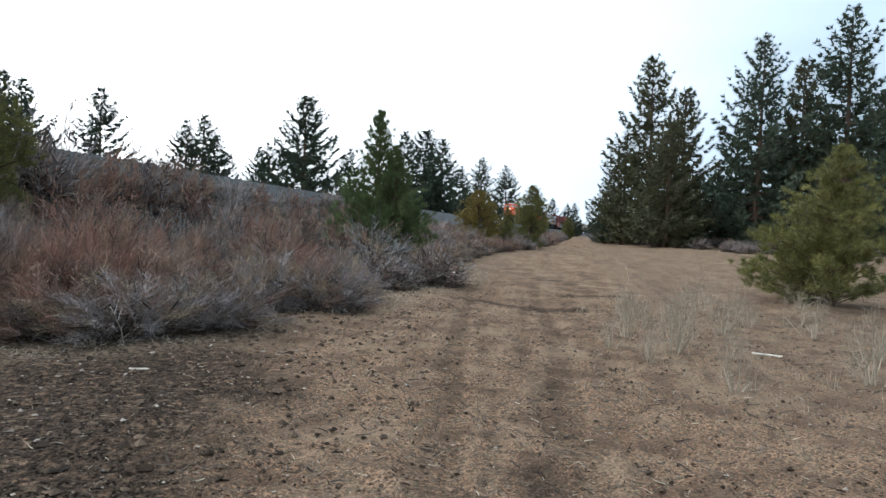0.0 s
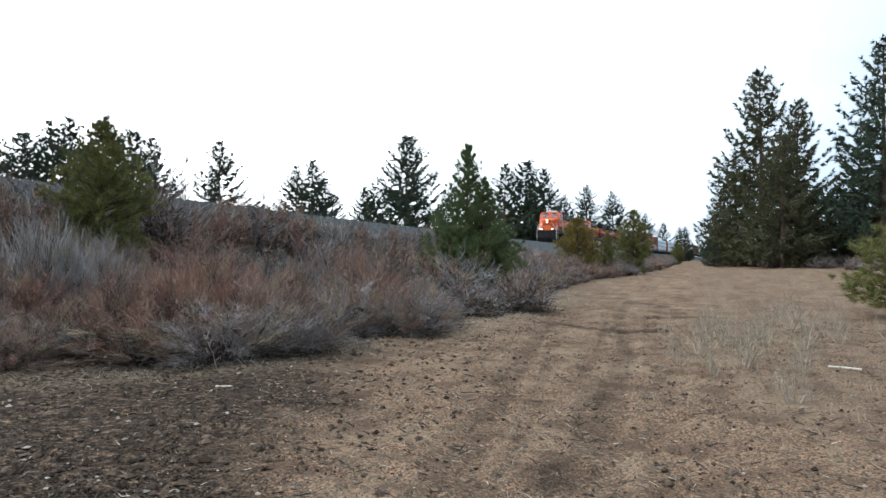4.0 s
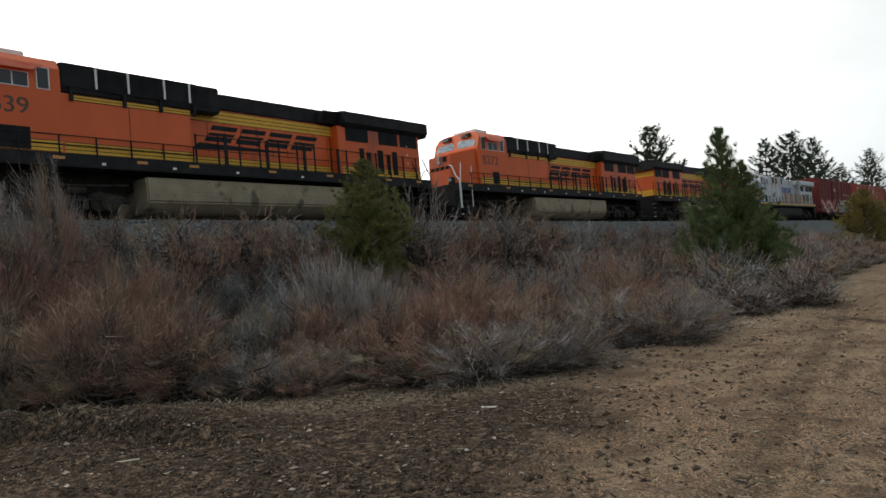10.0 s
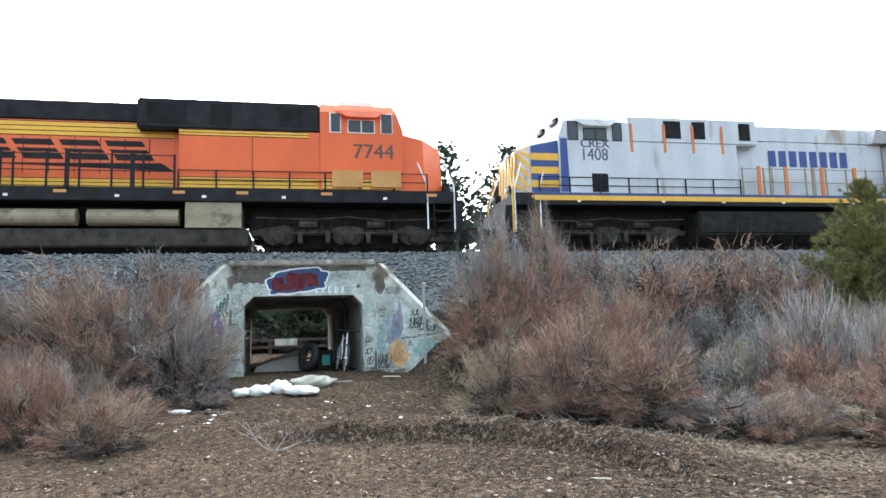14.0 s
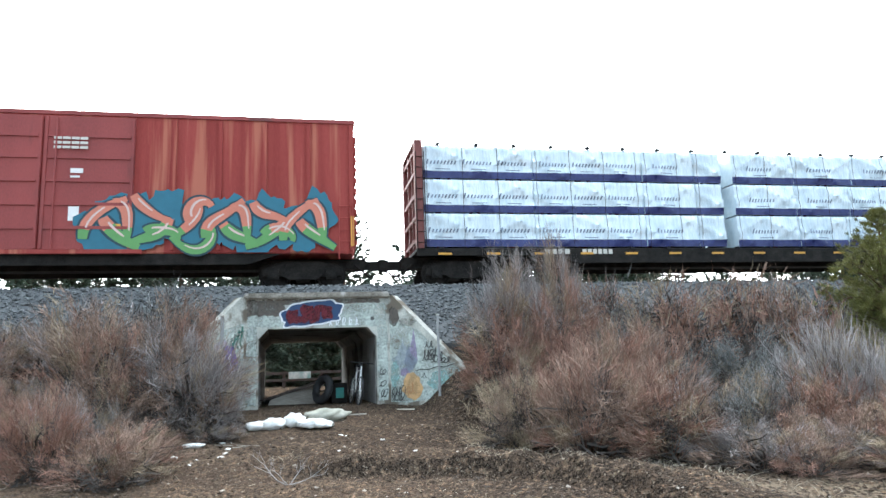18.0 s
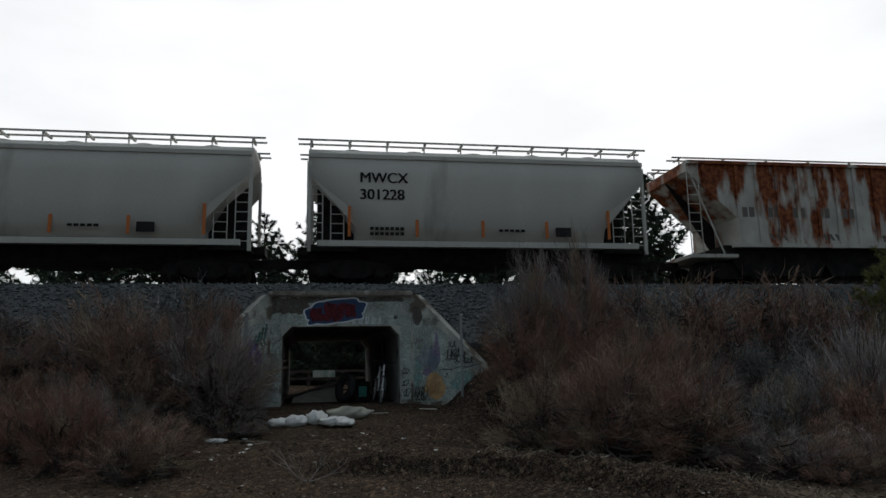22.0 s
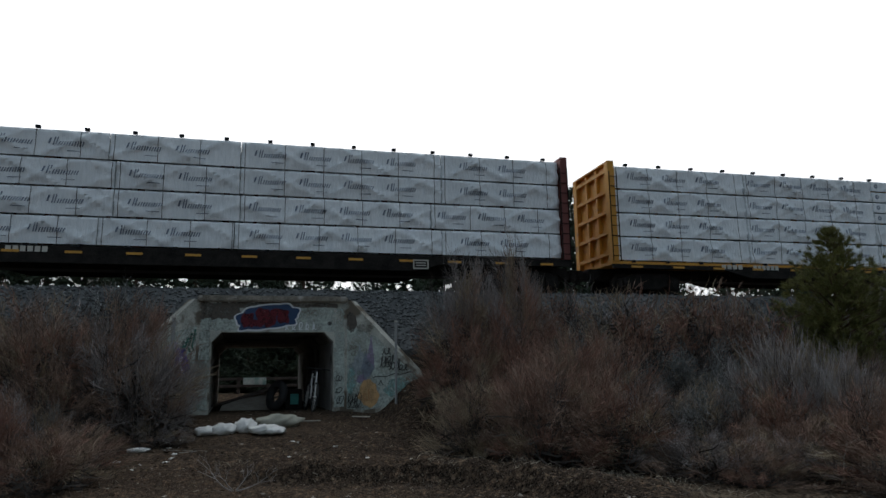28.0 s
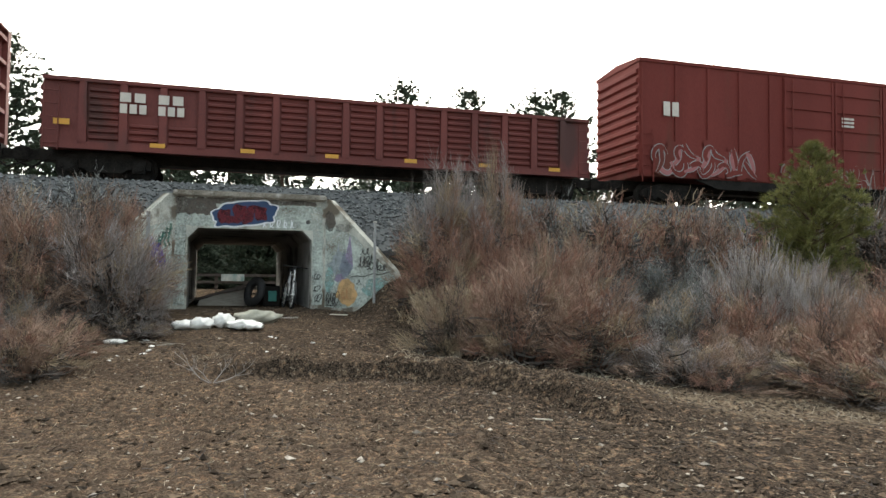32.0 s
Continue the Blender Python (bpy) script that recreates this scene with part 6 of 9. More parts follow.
    if not silver:
        bands, ground_bands = [], []
        for s in (-1, 1):
            for face, ya, yb, lo, n, w in ((0.990, 9.6, 15.9, 2.05, 3, 0.085), (1.440, 5.3, 9.4, 2.05, 3, 0.085), (1.500, 2.8, 5.2, 2.05, 3, 0.085), (1.400, 16.2, L - 1.6, 2.05, 3, 0.085),
                                           (0.982, 9.6, 16.9, 3.66, 3, 0.115), (1.440, 5.6, 9.4, 3.66, 2, 0.06)):
                ground_bands.append((*sorted((s * face, s * (face + 0.006))), ya, yb, lo - 0.02, lo + n * (w + 0.025)))
                bands += [(*sorted((s * (face + 0.006), s * (face + 0.012))), ya, yb, lo + k * (w + 0.025), lo + k * (w + 0.025) + w) for k in range(n)]
        bands += [(-1.35, 1.35, L - 1.549, L - 1.54, za, zb) for za, zb in ((2.05, 2.26), (2.28, 2.50), (3.55, 3.72), (3.74, 3.92))]
        each("band_ground", ground_bands, M["black"], "black lining")
        each("yellow_band", bands, stripe, "yellow band")
    bm = bmesh.new()
    soft_box(bm, -0.94, 0.94, 9.55, 16.3, 4.125, 4.74, 0.05)
    for y in (10.2, 11.6, 13.0):
        rod(bm, (0, y, 4.74), (0, y, 4.79), 0.42, 14)
    soft_box(bm, -0.55, 0.55, 14.1, 15.6, 4.74, 4.84, 0.04)
    P("hood_top", bm, top)
    # hood doors
    each("hood_door", [(*sorted((s * 0.981, s * 0.990)), 9.62 + 0.69 * k, 10.28 + 0.69 * k, 2.54, 3.60) for s in (-1, 1) for k in range(9)], hood)
    each("panel_seam", [(*sorted((s * 0.9805, s * 0.984)), 10.285 + 0.69 * k, 10.305 + 0.69 * k, 2.52, 3.62) for s in (-1, 1) for k in range(0 if silver else 9)] +
         [(*sorted((s * 1.4405, s * 1.444)), 7.28, 7.295, 2.52, 3.64) for s in (() if silver else (-1, 1))], M["grille"])
    # radiator section with flared roof
    bm = bmesh.new()
    soft_box(bm, -1.40, 1.40, 16.05, L - 1.55, 2.023, 4.06, 0.03)
    P("radiator_body", bm, hood)
    bm = bmesh.new()
    up = 0.14 if number == "8272" else 0.0
    o = [(-1.42, 4.02), (1.42, 4.02), (1.58, 4.20), (1.58, 4.66 + up), (0.9, 4.74 + up), (-0.9, 4.74 + up), (-1.58, 4.66 + up), (-1.58, 4.20)]
    prism(bm, o, 16.3, L - (1.25 if livery == "tanks" else 1.05), "y")
    prism(bm, [(-1.2, 4.15), (1.2, 4.15), (1.4, 4.62), (-1.4, 4.62)], 15.4, 16.3, "y")
    P("radiator_roof", bm, top)
    for s in (-1, 1):
        E = L - 1.55
        each("radiator_vent", [(*sorted((s * 1.401, s * 1.413)), E - d1, E - d0, 3.46, 4.04) for d0, d1 in ((0.15, 1.3), (1.45, 2.65), (3.3, 4.6))], M["grille"])
        each("side_louvre", [(*sorted((s * 1.401, s * 1.415)), E - d - w, E - d, 2.16, z) for d, w, z in ((1.55, 0.32, 3.2), (2.0, 0.22, 3.05), (2.45, 0.34, 3.2), (3.2, 0.26, 3.05), (3.6, 0.26, 3.2))], M["grille"])
        for z in (2.7, 3.1, 3.5):
            each("door_latch", [(*sorted((s * 1.401, s * 1.42)), E - 0.9, E - 0.84, z, z + 0.05)], M["rail_white"])
        if livery == "tanks":
            each("battery_cover", [(*sorted((s * 1.505, s * 1.60)), ya, ya + 0.95, 2.10, 2.62) for ya in (2.75, 3.95)], M["cover_tan"], "tan battery cover")
        else:
            each("side_door", [(*sorted((s * 1.502, s * 1.516)), 3.78 if not lit else 3.1, 4.36, 2.06, 2.70)], M["grille"])
        # handrail along the walkway
        bm = bmesh.new()
        for k in range(14):
            y = 9.5 + 0.86 * k
            rod(bm, (s * 1.50, y, 2.0), (s * 1.50, y, 3.02), 0.034, 5)
        for k in range(4):
            box(bm, *sorted((s * 1.47, s * 1.52)), 10.6 + 1.75 * k, 10.72 + 1.75 * k, 1.9, 3.04)
        for z in (2.5, 2.98):
            rod(bm, (s * 1.50, 9.5, z), (s * 1.50, L - 1.6, z), 0.016, 5)
        bm2 = bmesh.new()
        for z in (2.28, 2.56):
            rod(bm2, (s * 1.515, 1.9, z), (s * 1.515, 9.4, z), 0.016, 5)
        for k in range(8):
            rod(bm2, (s * 1.515, 1.9 + k * 1.07, 1.92), (s * 1.515, 1.9 + k * 1.07, 2.56), 0.026, 5)
        P("side_rail", bm2, M["black"])
        P("walkway_rail", bm, M["black"] if not silver else M["tank"])
    # tank and trucks
    each("frame_sill", [(-0.55, 0.55, 1.2, L - 1.2, 1.10, 1.615)], M["steel"])
    bm = bmesh.new()
    if livery == "tanks":
        for y in (9.4, 12.2):
            for s in (-1, 1):
                b2 = bmesh.new()
                rod(b2, (s * 1.15, y, 1.18), (s * 1.15, y + 2.5, 1.18), 0.25, 16)
                P("air_tank", b2, M["tank"])
        each("battery_box", [(-1.45, 1.45, 7.6, 9.2, 0.84, 1.60), (-1.45, 1.45, 14.9, 16.4, 0.84, 1.60)], M["tank"])
        soft_box(bm, -1.4, 1.4, 7.4, 16.5, 0.28, 0.82, 0.05)
    else:
        prism(bm, [(-1.0, 0.28), (1.0, 0.28), (1.20, 0.40), (1.46, 0.66), (1.47, 0.98), (1.42, 1.46), (-1.42, 1.46), (-1.47, 0.98), (-1.46, 0.66), (-1.20, 0.40)], 7.7, 16.2, "y")
        bmesh.ops.bevel(bm, geom=bm.edges[:], offset=0.05, segments=2, affect="EDGES")
    P("fuel_tank", bm, M["steel"] if silver else M["truck"] if livery == "tanks" else M["tank"])
    truck(e, 4.4, (-2.1, 0, 2.1), 0.53, M["truck"])
    truck(e, L - 4.3, (-2.05, 0, 2.05), 0.53, M["truck"])
    coupler(e, 0.05, -1.0)
    coupler(e, L - 0.05, 1.0)
    bm = bmesh.new()
    soft_box(bm, -0.75, 0.75, 3.5, 4.6, 4.9, 5.13, 0.03)
    P("air_conditioner", bm, M["rail_white"], "white air conditioner on the cab roof")
    for x in (-0.12, 0, 0.12):
        bm = bmesh.new()
        rod(bm, (x, 7.0, 4.82), (x, 7.5, 4.82), 0.05, 6)
        P("horn", bm, M["rail_white"])
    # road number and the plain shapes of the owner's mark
    for s in (-1, 1):
        if (s > 0) != turned:
            y = 3.0 if not silver else 3.4
            t = letters(number, 0.66 if not silver else 0.60, M["digit"] if not silver else M["ink_dark"], root, s * 1.502, y, 3.08 if not silver else 3.16, "road_number", 1.05 if not silver else 0.85, 0.012)
            if silver:
                letters("CREX", 0.42, M["ink_dark"], root, s * 1.502, 3.42, 3.60, "reporting_mark")
            if turned:
                t.matrix_local = Matrix.LocRotScale((-1.503, 4.25, 3.04), Euler((radians(90), 0, radians(-90))), None)
        dark = M["blue"] if silver else M["black"]
        if silver:
            y0, w = (11.0, 3.5)
            bars("owner_mark", s * 0.996 if s > 0 else -1.004, y0, 3.20, w, 0.60, 8, dark, root, 0.28, 0.0)
        else:
            for z, w in ((3.36, 0.17), (3.15, 0.11), (2.94, 0.17)):
                bars("owner_mark", s * 0.996 if s > 0 else -1.004, 10.15 + 0.62 * (z - 2.94), z, 5.0, w, 4, dark, root, 0.16, 0.10)
            bm = bmesh.new()
            prism(bm, [(9.6, 2.62), (14.3, 2.78), (14.3, 2.80), (9.95, 2.87)], *sorted((s * 0.994, s * 1.0)), "x")
            part("mark_swoosh", bm, dark, root)
    if turned:
        turn = pose(0, L, 0, 0, 0, 180)
        for o in e.children:
            o.matrix_basis = turn @ o.matrix_basis
        bpy.data.objects.remove(frame_ob)
    return e


def ladder(bm, x, y0, y1, z0, z1, n):
    for y in (y0, y1):
        rod(bm, (x, y, z0), (x, y, z1), 0.018, 5)
    for k in range(n):
        z = z0 + (z1 - z0) * (k + 0.5) / n
        rod(bm, (x, y0, z), (x, y1, z), 0.014, 5)


def boxcar(start, L, material, doors, label, decor, door_material=None, z1=5.27):
    e = car_root("boxcar", start, L, label, "boxcar")
    y0, y1 = 1.02, L - 1.02
    z0 = 1.05
    leaf_mat = door_material or material
    bm = bmesh.new()
    soft_box(bm, -1.52, 1.52, y0, y1, z0, z1, 0.03)
    part("body", bm, material, e)
    bm = bmesh.new()
    prism(bm, [(-1.56, z1 - 0.06), (1.56, z1 - 0.06), (1.56, z1 + 0.06), (0, z1 + 0.2), (-1.56, z1 + 0.06)], y0 - 0.04, y1 + 0.04, "y")
    part("roof", bm, leaf_mat, e)
    n = int((y1 - y0) / 1.28)
    for k in range(n + 1):
        y = y0 + 0.05 + (y1 - y0 - 0.2) * k / n
        if doors[0] - 0.1 < y < doors[1]:
            continue
        for s in (-1, 1):
            bm = bmesh.new()
            prism(bm, [(y, z0 + 0.1), (y + 0.12, z0 + 0.1), (y + 0.12, z1 - 0.1), (y, z1 - 0.1)], *sorted((s * 1.52, s * 1.575)), "x")
            part("side_post", bm, material, e)
    d0, d1 = doors
    mid = (d0 + d1) / 2
    for s in (-1, 1):
        for a, b in ((d0, mid - 0.02), (mid + 0.02, d1)):
            bm = bmesh.new()
            box(bm, *sorted((s * 1.522, s * 1.58)), a, b, z0 + 0.12, z1 - 0.12)
            leaf = part("door", bm, leaf_mat, e)
            ribs = [("rib", (*sorted((s * 1.58, s * 1.62)), a + 0.11, b - 0.11, z, z + 0.09)) for z in (1.75, 2.45, 3.15, 3.85, 4.5)]
            ribs += [("stile", (*sorted((s * 1.58, s * 1.615)), y, y + 0.08, z0 + 0.14, z1 - 0.14)) for y in (a + 0.02, b - 0.10)]
            for nm, q in ribs:
                bm = bmesh.new()
                box(bm, *q)
                part(nm, bm, leaf_mat, leaf)
            bm = bmesh.new()
            rod(bm, (s * 1.645, a + 0.35, z0 + 0.15), (s * 1.645, a + 0.35, z1 - 0.2), 0.025, 6)
            part("lock_rod", bm, leaf_mat, leaf)
            if door_material and s > 0:
                for zz, hh, ww in ((2.0, 0.42, 0.28), (3.42, 0.14, 0.34), (3.28, 0.06, 0.26)):
                    bm = bmesh.new()
                    box(bm, 1.584, 1.60, a + 0.75, a + 0.75 + ww, zz, zz + hh)
                    part("placard", bm, M["rail_white"], leaf, "small white placard")
        bm = bmesh.new()
        box(bm, *sorted((s * 1.53, s * 1.66)), d0 - 0.3, d1 + 0.3, z0 - 0.02, z0 + 0.10)
        part("door_track", bm, material, e)
        bm = bmesh.new()
        prism(bm, [(y0 + 2.2, z0), (y1 - 2.2, z0), (y1 - 3.2, 0.72), (y0 + 3.2, 0.72)], *sorted((s * 1.40, s * 1.48)), "x")
        part("side_sill", bm, M["steel"], e)
    for y, d in ((y0, -1), (y1, 1)):
        bm = bmesh.new()
        for k in range(11):
            z = z0 + 0.22 + k * 0.335
            prism(bm, [(0, z), (d * 0.09, z + 0.06), (d * 0.09, z + 0.17), (0, z + 0.23)], -1.42, 1.42, "x")
        bmesh.ops.translate(bm, verts=bm.verts[:], vec=(0, y, 0))
        part("corrugated_end", bm, material, e)
        bm = bmesh.new()
        ladder(bm, 1.60, y - d * 0.06, y - d * 0.48, 0.85, 2.7, 5)
        part("ladder", bm, material, e)
    bm = bmesh.new()
    box(bm, -0.3, 0.3, 0.6, L - 0.6, 0.72, 1.04)
    part("center_sill", bm, M["steel"], e)
    truck(e, 2.6, (-0.88, 0.88), 0.46, M["steel"])
    truck(e, L - 2.6, (-0.88, 0.88), 0.46, M["steel"])
    coupler(e, 0.05, -0.9)
    coupler(e, L - 0.05, 0.9)
    decor(e, L, y0, y1)
    return e


def lumber_pack(kind, w, h):
    """A wrapped pack of boards: sagging wrap, a band along its foot, printed bars."""
    rng = np.random.default_rng(int(w * 100 + h * 1000) + len(kind))
    bm = bmesh.new()
    ny, nz = max(10, int(w / 0.11)), 9
    g = {}
    ph = rng.uniform(0, 6.28, 4)
    for i in range(ny + 1):
        for j in range(nz + 1):
            u, v = w * i / ny, h * j / nz
            # slack film: sharp slanting folds over soft sags, fans of creases, pulled tight along the edges
            fold = 0.075 * (1 - abs(math.sin(1.3 * u + 2.6 * v + ph[0]))) ** 4 + 0.060 * (1 - abs(math.sin(1.7 * u - 3.1 * v + ph[1]))) ** 4
            fan = math.atan2(v + 0.15, 0.3 + (u + ph[2]) % 2.4)
            fold += 0.030 * abs(math.sin(9 * fan + ph[3])) * max(0.0, math.sin(1.1 * u + ph[0])) + 0.012 * math.sin(4.1 * u + ph[2]) * math.sin(3 * v + ph[3]) + 0.004 * rng.normal()
            tight = min(1.0, 0.35 + 3.0 * min(v, h - v) / h)
            g[i, j] = bm.verts.new((1.265 + fold * tight, 0.012 + (w - 0.024) * i / ny, 0.012 + (h - 0.05) * j / nz))

    def skin(y, z):
        # the film's surface at a place, a little proud
        p, q = min(ny - 1e-6, max(0.0, (y - 0.012) / (w - 0.024) * ny)), min(nz - 1e-6, max(0.0, (z - 0.012) / (h - 0.05) * nz))
        i, j = int(p), int(q)
        return max(g[a, b].co.x for a in (i, i + 1) for b in (j, j + 1)) + 0.005
    for i in range(ny):
        for j in range(nz):
            f = bm.faces.new((g[i, j], g[i + 1, j], g[i + 1, j + 1], g[i, j + 1]))
            f.material_index = 1 if kind == "banded" and h * (j + 0.5) / nz < 0.24 else 0
            f.smooth = (i + j) % 5 != 0
    top = [bm.verts.new((0.06, 0.012 + (w - 0.024) * i / ny, h - 0.038)) for i in range(ny + 1)]
    for i in range(ny):
        bm.faces.new((g[i, nz], g[i + 1, nz], top[i + 1], top[i]))
    for i, s in ((0, 1), (ny, -1)):
        lo = bm.verts.new((0.06, 0.012 + (w - 0.024) * i / ny, 0.012))
        ring = [g[i, j] for j in range(nz + 1)] + [top[i], lo]
        bm.faces.new(ring if s > 0 else ring[::-1])
    # printed words as bars
    step = {"banded": 1.20, "plain": 1.38}.get(kind, 0.62)
    m = max(1 if w > 1.2 else 0, int((w - 0.1) / step))
    for k in range(m):
        y = 0.06 + k * step + (w - m * step) * 0.4
        if kind == "banded":
            base = h * 0.42
            segs = [(y + 0.115 * q, y + 0.115 * q + 0.050, base, base + (0.17 if q == 0 else 0.12)) for q in range(9)] + \
                   [(y + 0.3, y + 0.8, h * 0.27, h * 0.27 + 0.025)]
        elif kind == "plain":
            base = h * 0.40
            segs = [(y, y + 0.05, base + 0.05, base + 0.22)] + [(y + 0.13 + 0.07 * q, y + 0.160 + 0.07 * q, base, base + (0.26 if q < 2 else 0.13)) for q in range(12)] + \
                   [(y + 0.52, y + 0.88, h * 0.22, h * 0.22 + 0.018)]
        else:
            segs = []
            r = min(0.085, h * 0.26)
            ring = [bm.verts.new((skin(y + 0.1, h * 0.5), y + 0.1 + q * math.cos(a), h * 0.5 + q * math.sin(a))) for q in (r, r * 0.45) for a in [i * math.tau / 10 for i in range(10)]]
            for i in range(10):
                bm.faces.new((ring[i], ring[(i + 1) % 10], ring[10 + (i + 1) % 10], ring[10 + i])).material_index = 2
        for a, b, c, d in segs:
            sl = 0.05 if d - c > 0.1 else 0.0
            vs = [bm.verts.new((skin(a, z), a + q, z)) for a, q, z in ((a, 0, c), (b, 0, c), (b, sl, d), (a, sl, d))]
            bm.faces.new(vs).material_index = 2
    # straps
    for k in range(int(w / 1.2) + 1 if kind != "small" else 0):
        y = 0.12 + k * 1.2
        if y < w - 0.05:
            row = [(skin(y, h * q / nz), h * q / nz if q < nz else h - 0.045) for q in range(nz + 1)]
            for (xa, za), (xb, zb) in zip(row[:-1], row[1:]):
                bm.faces.new([bm.verts.new(v) for v in ((xa, y, za), (xa, y + 0.016, za), (xb, y + 0.016, zb), (xb, y, zb))]).material_index = 3
    me = bpy.data.meshes.new("lumber_pack")
    bm.normal_update()
    bm.to_mesh(me)
    bm.free()
    for k in ("wrap" if kind != "banded" else "wrap_pale_blue", "wrapblue", "ink", "steel"):
        me.materials.append(M[k])
    return me


PACKS = {}


def pack(kind, w, h, parent, y, z, flip=False):
    key = (kind, round(w, 2), round(h, 2))
    if key not in PACKS:
        PACKS[key] = lumber_pack(*key)
    o = new("lumber_pack", PACKS[key])
    o.parent = parent
    o.matrix_local = pose(0, y + (w if flip else 0), z, 0, 0, 180 if flip else 0)
    return o


SMALL = {}


def small_box(name, dx, dy, dz, material):
    key = (name, dx, dy, dz)
    if key not in SMALL:
        bm = bmesh.new()
        box(bm, -dx / 2, dx / 2, -dy / 2, dy / 2, -dz / 2, dz / 2)
        me = bpy.data.meshes.new(name)
        bm.to_mesh(me)
        bm.free()
        me.materials.append(material)
        SMALL[key] = me
    return SMALL[key]


def centerbeam(start, L, material, kind, label, plan, marks=True):
    """A flat car with end bulkheads and a middle beam, stacked with packs; plan(rows) gives lengths and heights."""
    e = car_root("centerbeam_car", start, L, label, "flat car")
    y0, y1 = 0.95, L - 0.95
    deck = 1.22
    bm = bmesh.new()
    box(bm, -1.42, 1.42, y0, y1, deck - 0.10, deck)
    part("deck", bm, material if material is M["beam_yellow"] else M["steel"], e)
    for s in (-1, 1):
        bm = bmesh.new()
        prism(bm, [(y0, deck - 0.10), (y1, deck - 0.10), (y1, 0.98), (y1 - 4.4, 0.98), (y1 - 5.4, 0.72), (y0 + 5.4, 0.72), (y0 + 4.4, 0.98), (y0, 0.98)], *sorted((s * 1.38, s * 1.45)), "x")
        part("side_sill", bm, M["steel"] if material is not M["beam_yellow"] else M["steel"], e)
        for k in range(14):
            y = y0 + 0.9 + k * (y1 - y0 - 1.8) / 13
            o = new("reflector", small_box("reflector", 0.018, 0.44, 0.07, paint("reflector_yellow", (0.65, 0.33, 0.05))))
            o.parent = e
            o.matrix_local = pose(s * 1.461, y, 1.035)
    # bulkheads
    for y, d in ((y0, 1), (y1, -1)):
        b = bmesh.new()
        box(b, -1.18, 1.18, *sorted((y + d * 0.165, y + d * 0.235)), deck, 4.735)
        head = part("bulkhead", b, material, e)
        pieces = [("corner_post", (*sorted((s * 1.18, s * 1.46)), *sorted((y, y + d * 0.24)), deck, 4.74)) for s in (-1, 1)]
        pieces += [("rib", (-1.18, 1.18, *sorted((y + d * 0.02, y + d * 0.163)), deck + 0.25 + 0.74 * k, deck + 0.37 + 0.74 * k)) for k in range(5)]
        pieces += [("stiffener", (x - 0.06, x + 0.06, *sorted((y + d * 0.04, y + d * 0.163)), deck, 4.73)) for x in (-0.4, 0.4)]
        pieces += [("top_rail", (-1.46, 1.46, *sorted((y, y + d * 0.24)), 4.742, 4.80))]
        for nm, q in pieces:
            b = bmesh.new()
            box(b, *q)
            part(nm, b, material, head)
        bm = bmesh.new()
        ladder(bm, 1.49, y + d * 0.02, y + d * 0.30, deck, 4.4, 9)
        part("ladder", bm, M["steel"], e)
    bm = bmesh.new()
    box(bm, -0.35, 0.35, y0 + 0.3, y1 - 0.3, 4.54, 4.62)
    for k in range(9):
        y = y0 + 1.0 + k * (y1 - y0 - 2.0) / 8
        if plan is gap_rows and k == 4:
            continue
        box(bm, -0.05, 0.05, y - 0.1, y + 0.1, deck, 4.54)
    part("center_beam", bm, material, e)
    for k in ((0, 1, 2, 5, 6, 7) if plan is gap_rows else range(8)):
        ya, yb = (y0 + 1.0 + q * (y1 - y0 - 2.0) / 8 for q in (k, k + 1))
        for za, zb in ((deck + 0.1, 4.4), (4.4, deck + 0.1)):
            bm = bmesh.new()
            rod(bm, (0, ya, za), (0, yb, zb), 0.05, 6)
            part("brace", bm, material, e)
    top = 4.70
    if plan is gap_rows:
        yc = y0 + 0.28 + 0.4975 * (y1 - y0 - 0.56)
        for sg in (-1, 1):
            bm = bmesh.new()
            rod(bm, (0.3, yc - 0.4, 3.45 + sg * 0.40), (0.3, yc + 0.4, 3.45 - sg * 0.40), 0.05, 6)
            part("brace", bm, M["steel"], e)
    for y, z, w, h in plan(y0 + 0.28, y1 - 0.28, deck + 0.06, top):
        pack(kind if h > 0.6 else "small", w, h, e, y, z)
        pack(kind if h > 0.6 else "small", w, h, e, y, z, True)
    for k in range(17):
        y = y0 + 0.8 + k * (y1 - y0 - 1.6) / 16
        for x, z in ((1.25, top + 0.03), (1.40, deck)):
            o = new("tie_down", small_box("tie_down", 0.11, 0.13, 0.08, M["black"]))
            o.parent = e
            o.matrix_local = pose(x, y, z)
    if marks:
        bars("car_mark", 1.455, 5.2, 1.02, 0.9, 0.16, 4, M["hopper"], e)
        bars("car_mark", 1.455, 6.5, 1.02, 1.1, 0.16, 6, M["hopper"], e)
        bm = bmesh.new()
        for a in ((0, 0.5, 0, 0.04), (0, 0.5, 0.26, 0.30), (0, 0.04, 0, 0.3), (0.46, 0.5, 0, 0.3), (0.08, 0.42, 0.10, 0.13), (0.08, 0.42, 0.18, 0.21)):
            box(bm, 1.455, 1.468, L - 6.4 + a[0], L - 6.4 + a[1], 0.78 + a[2], 0.78 + a[3])
        part("data_plate", bm, M["hopper"], e)
    truck(e, 2.5, (-0.88, 0.88), 0.46, M["steel"])
    truck(e, L - 2.5, (-0.88, 0.88), 0.46, M["steel"])
    bm = bmesh.new()
    box(bm, -0.3, 0.3, 0.6, L - 0.6, 0.72, 1.10)
    part("center_sill", bm, M["steel"], e)
    coupler(e, 0.05, -0.9)
    coupler(e, L - 0.05, 0.9)
    return e


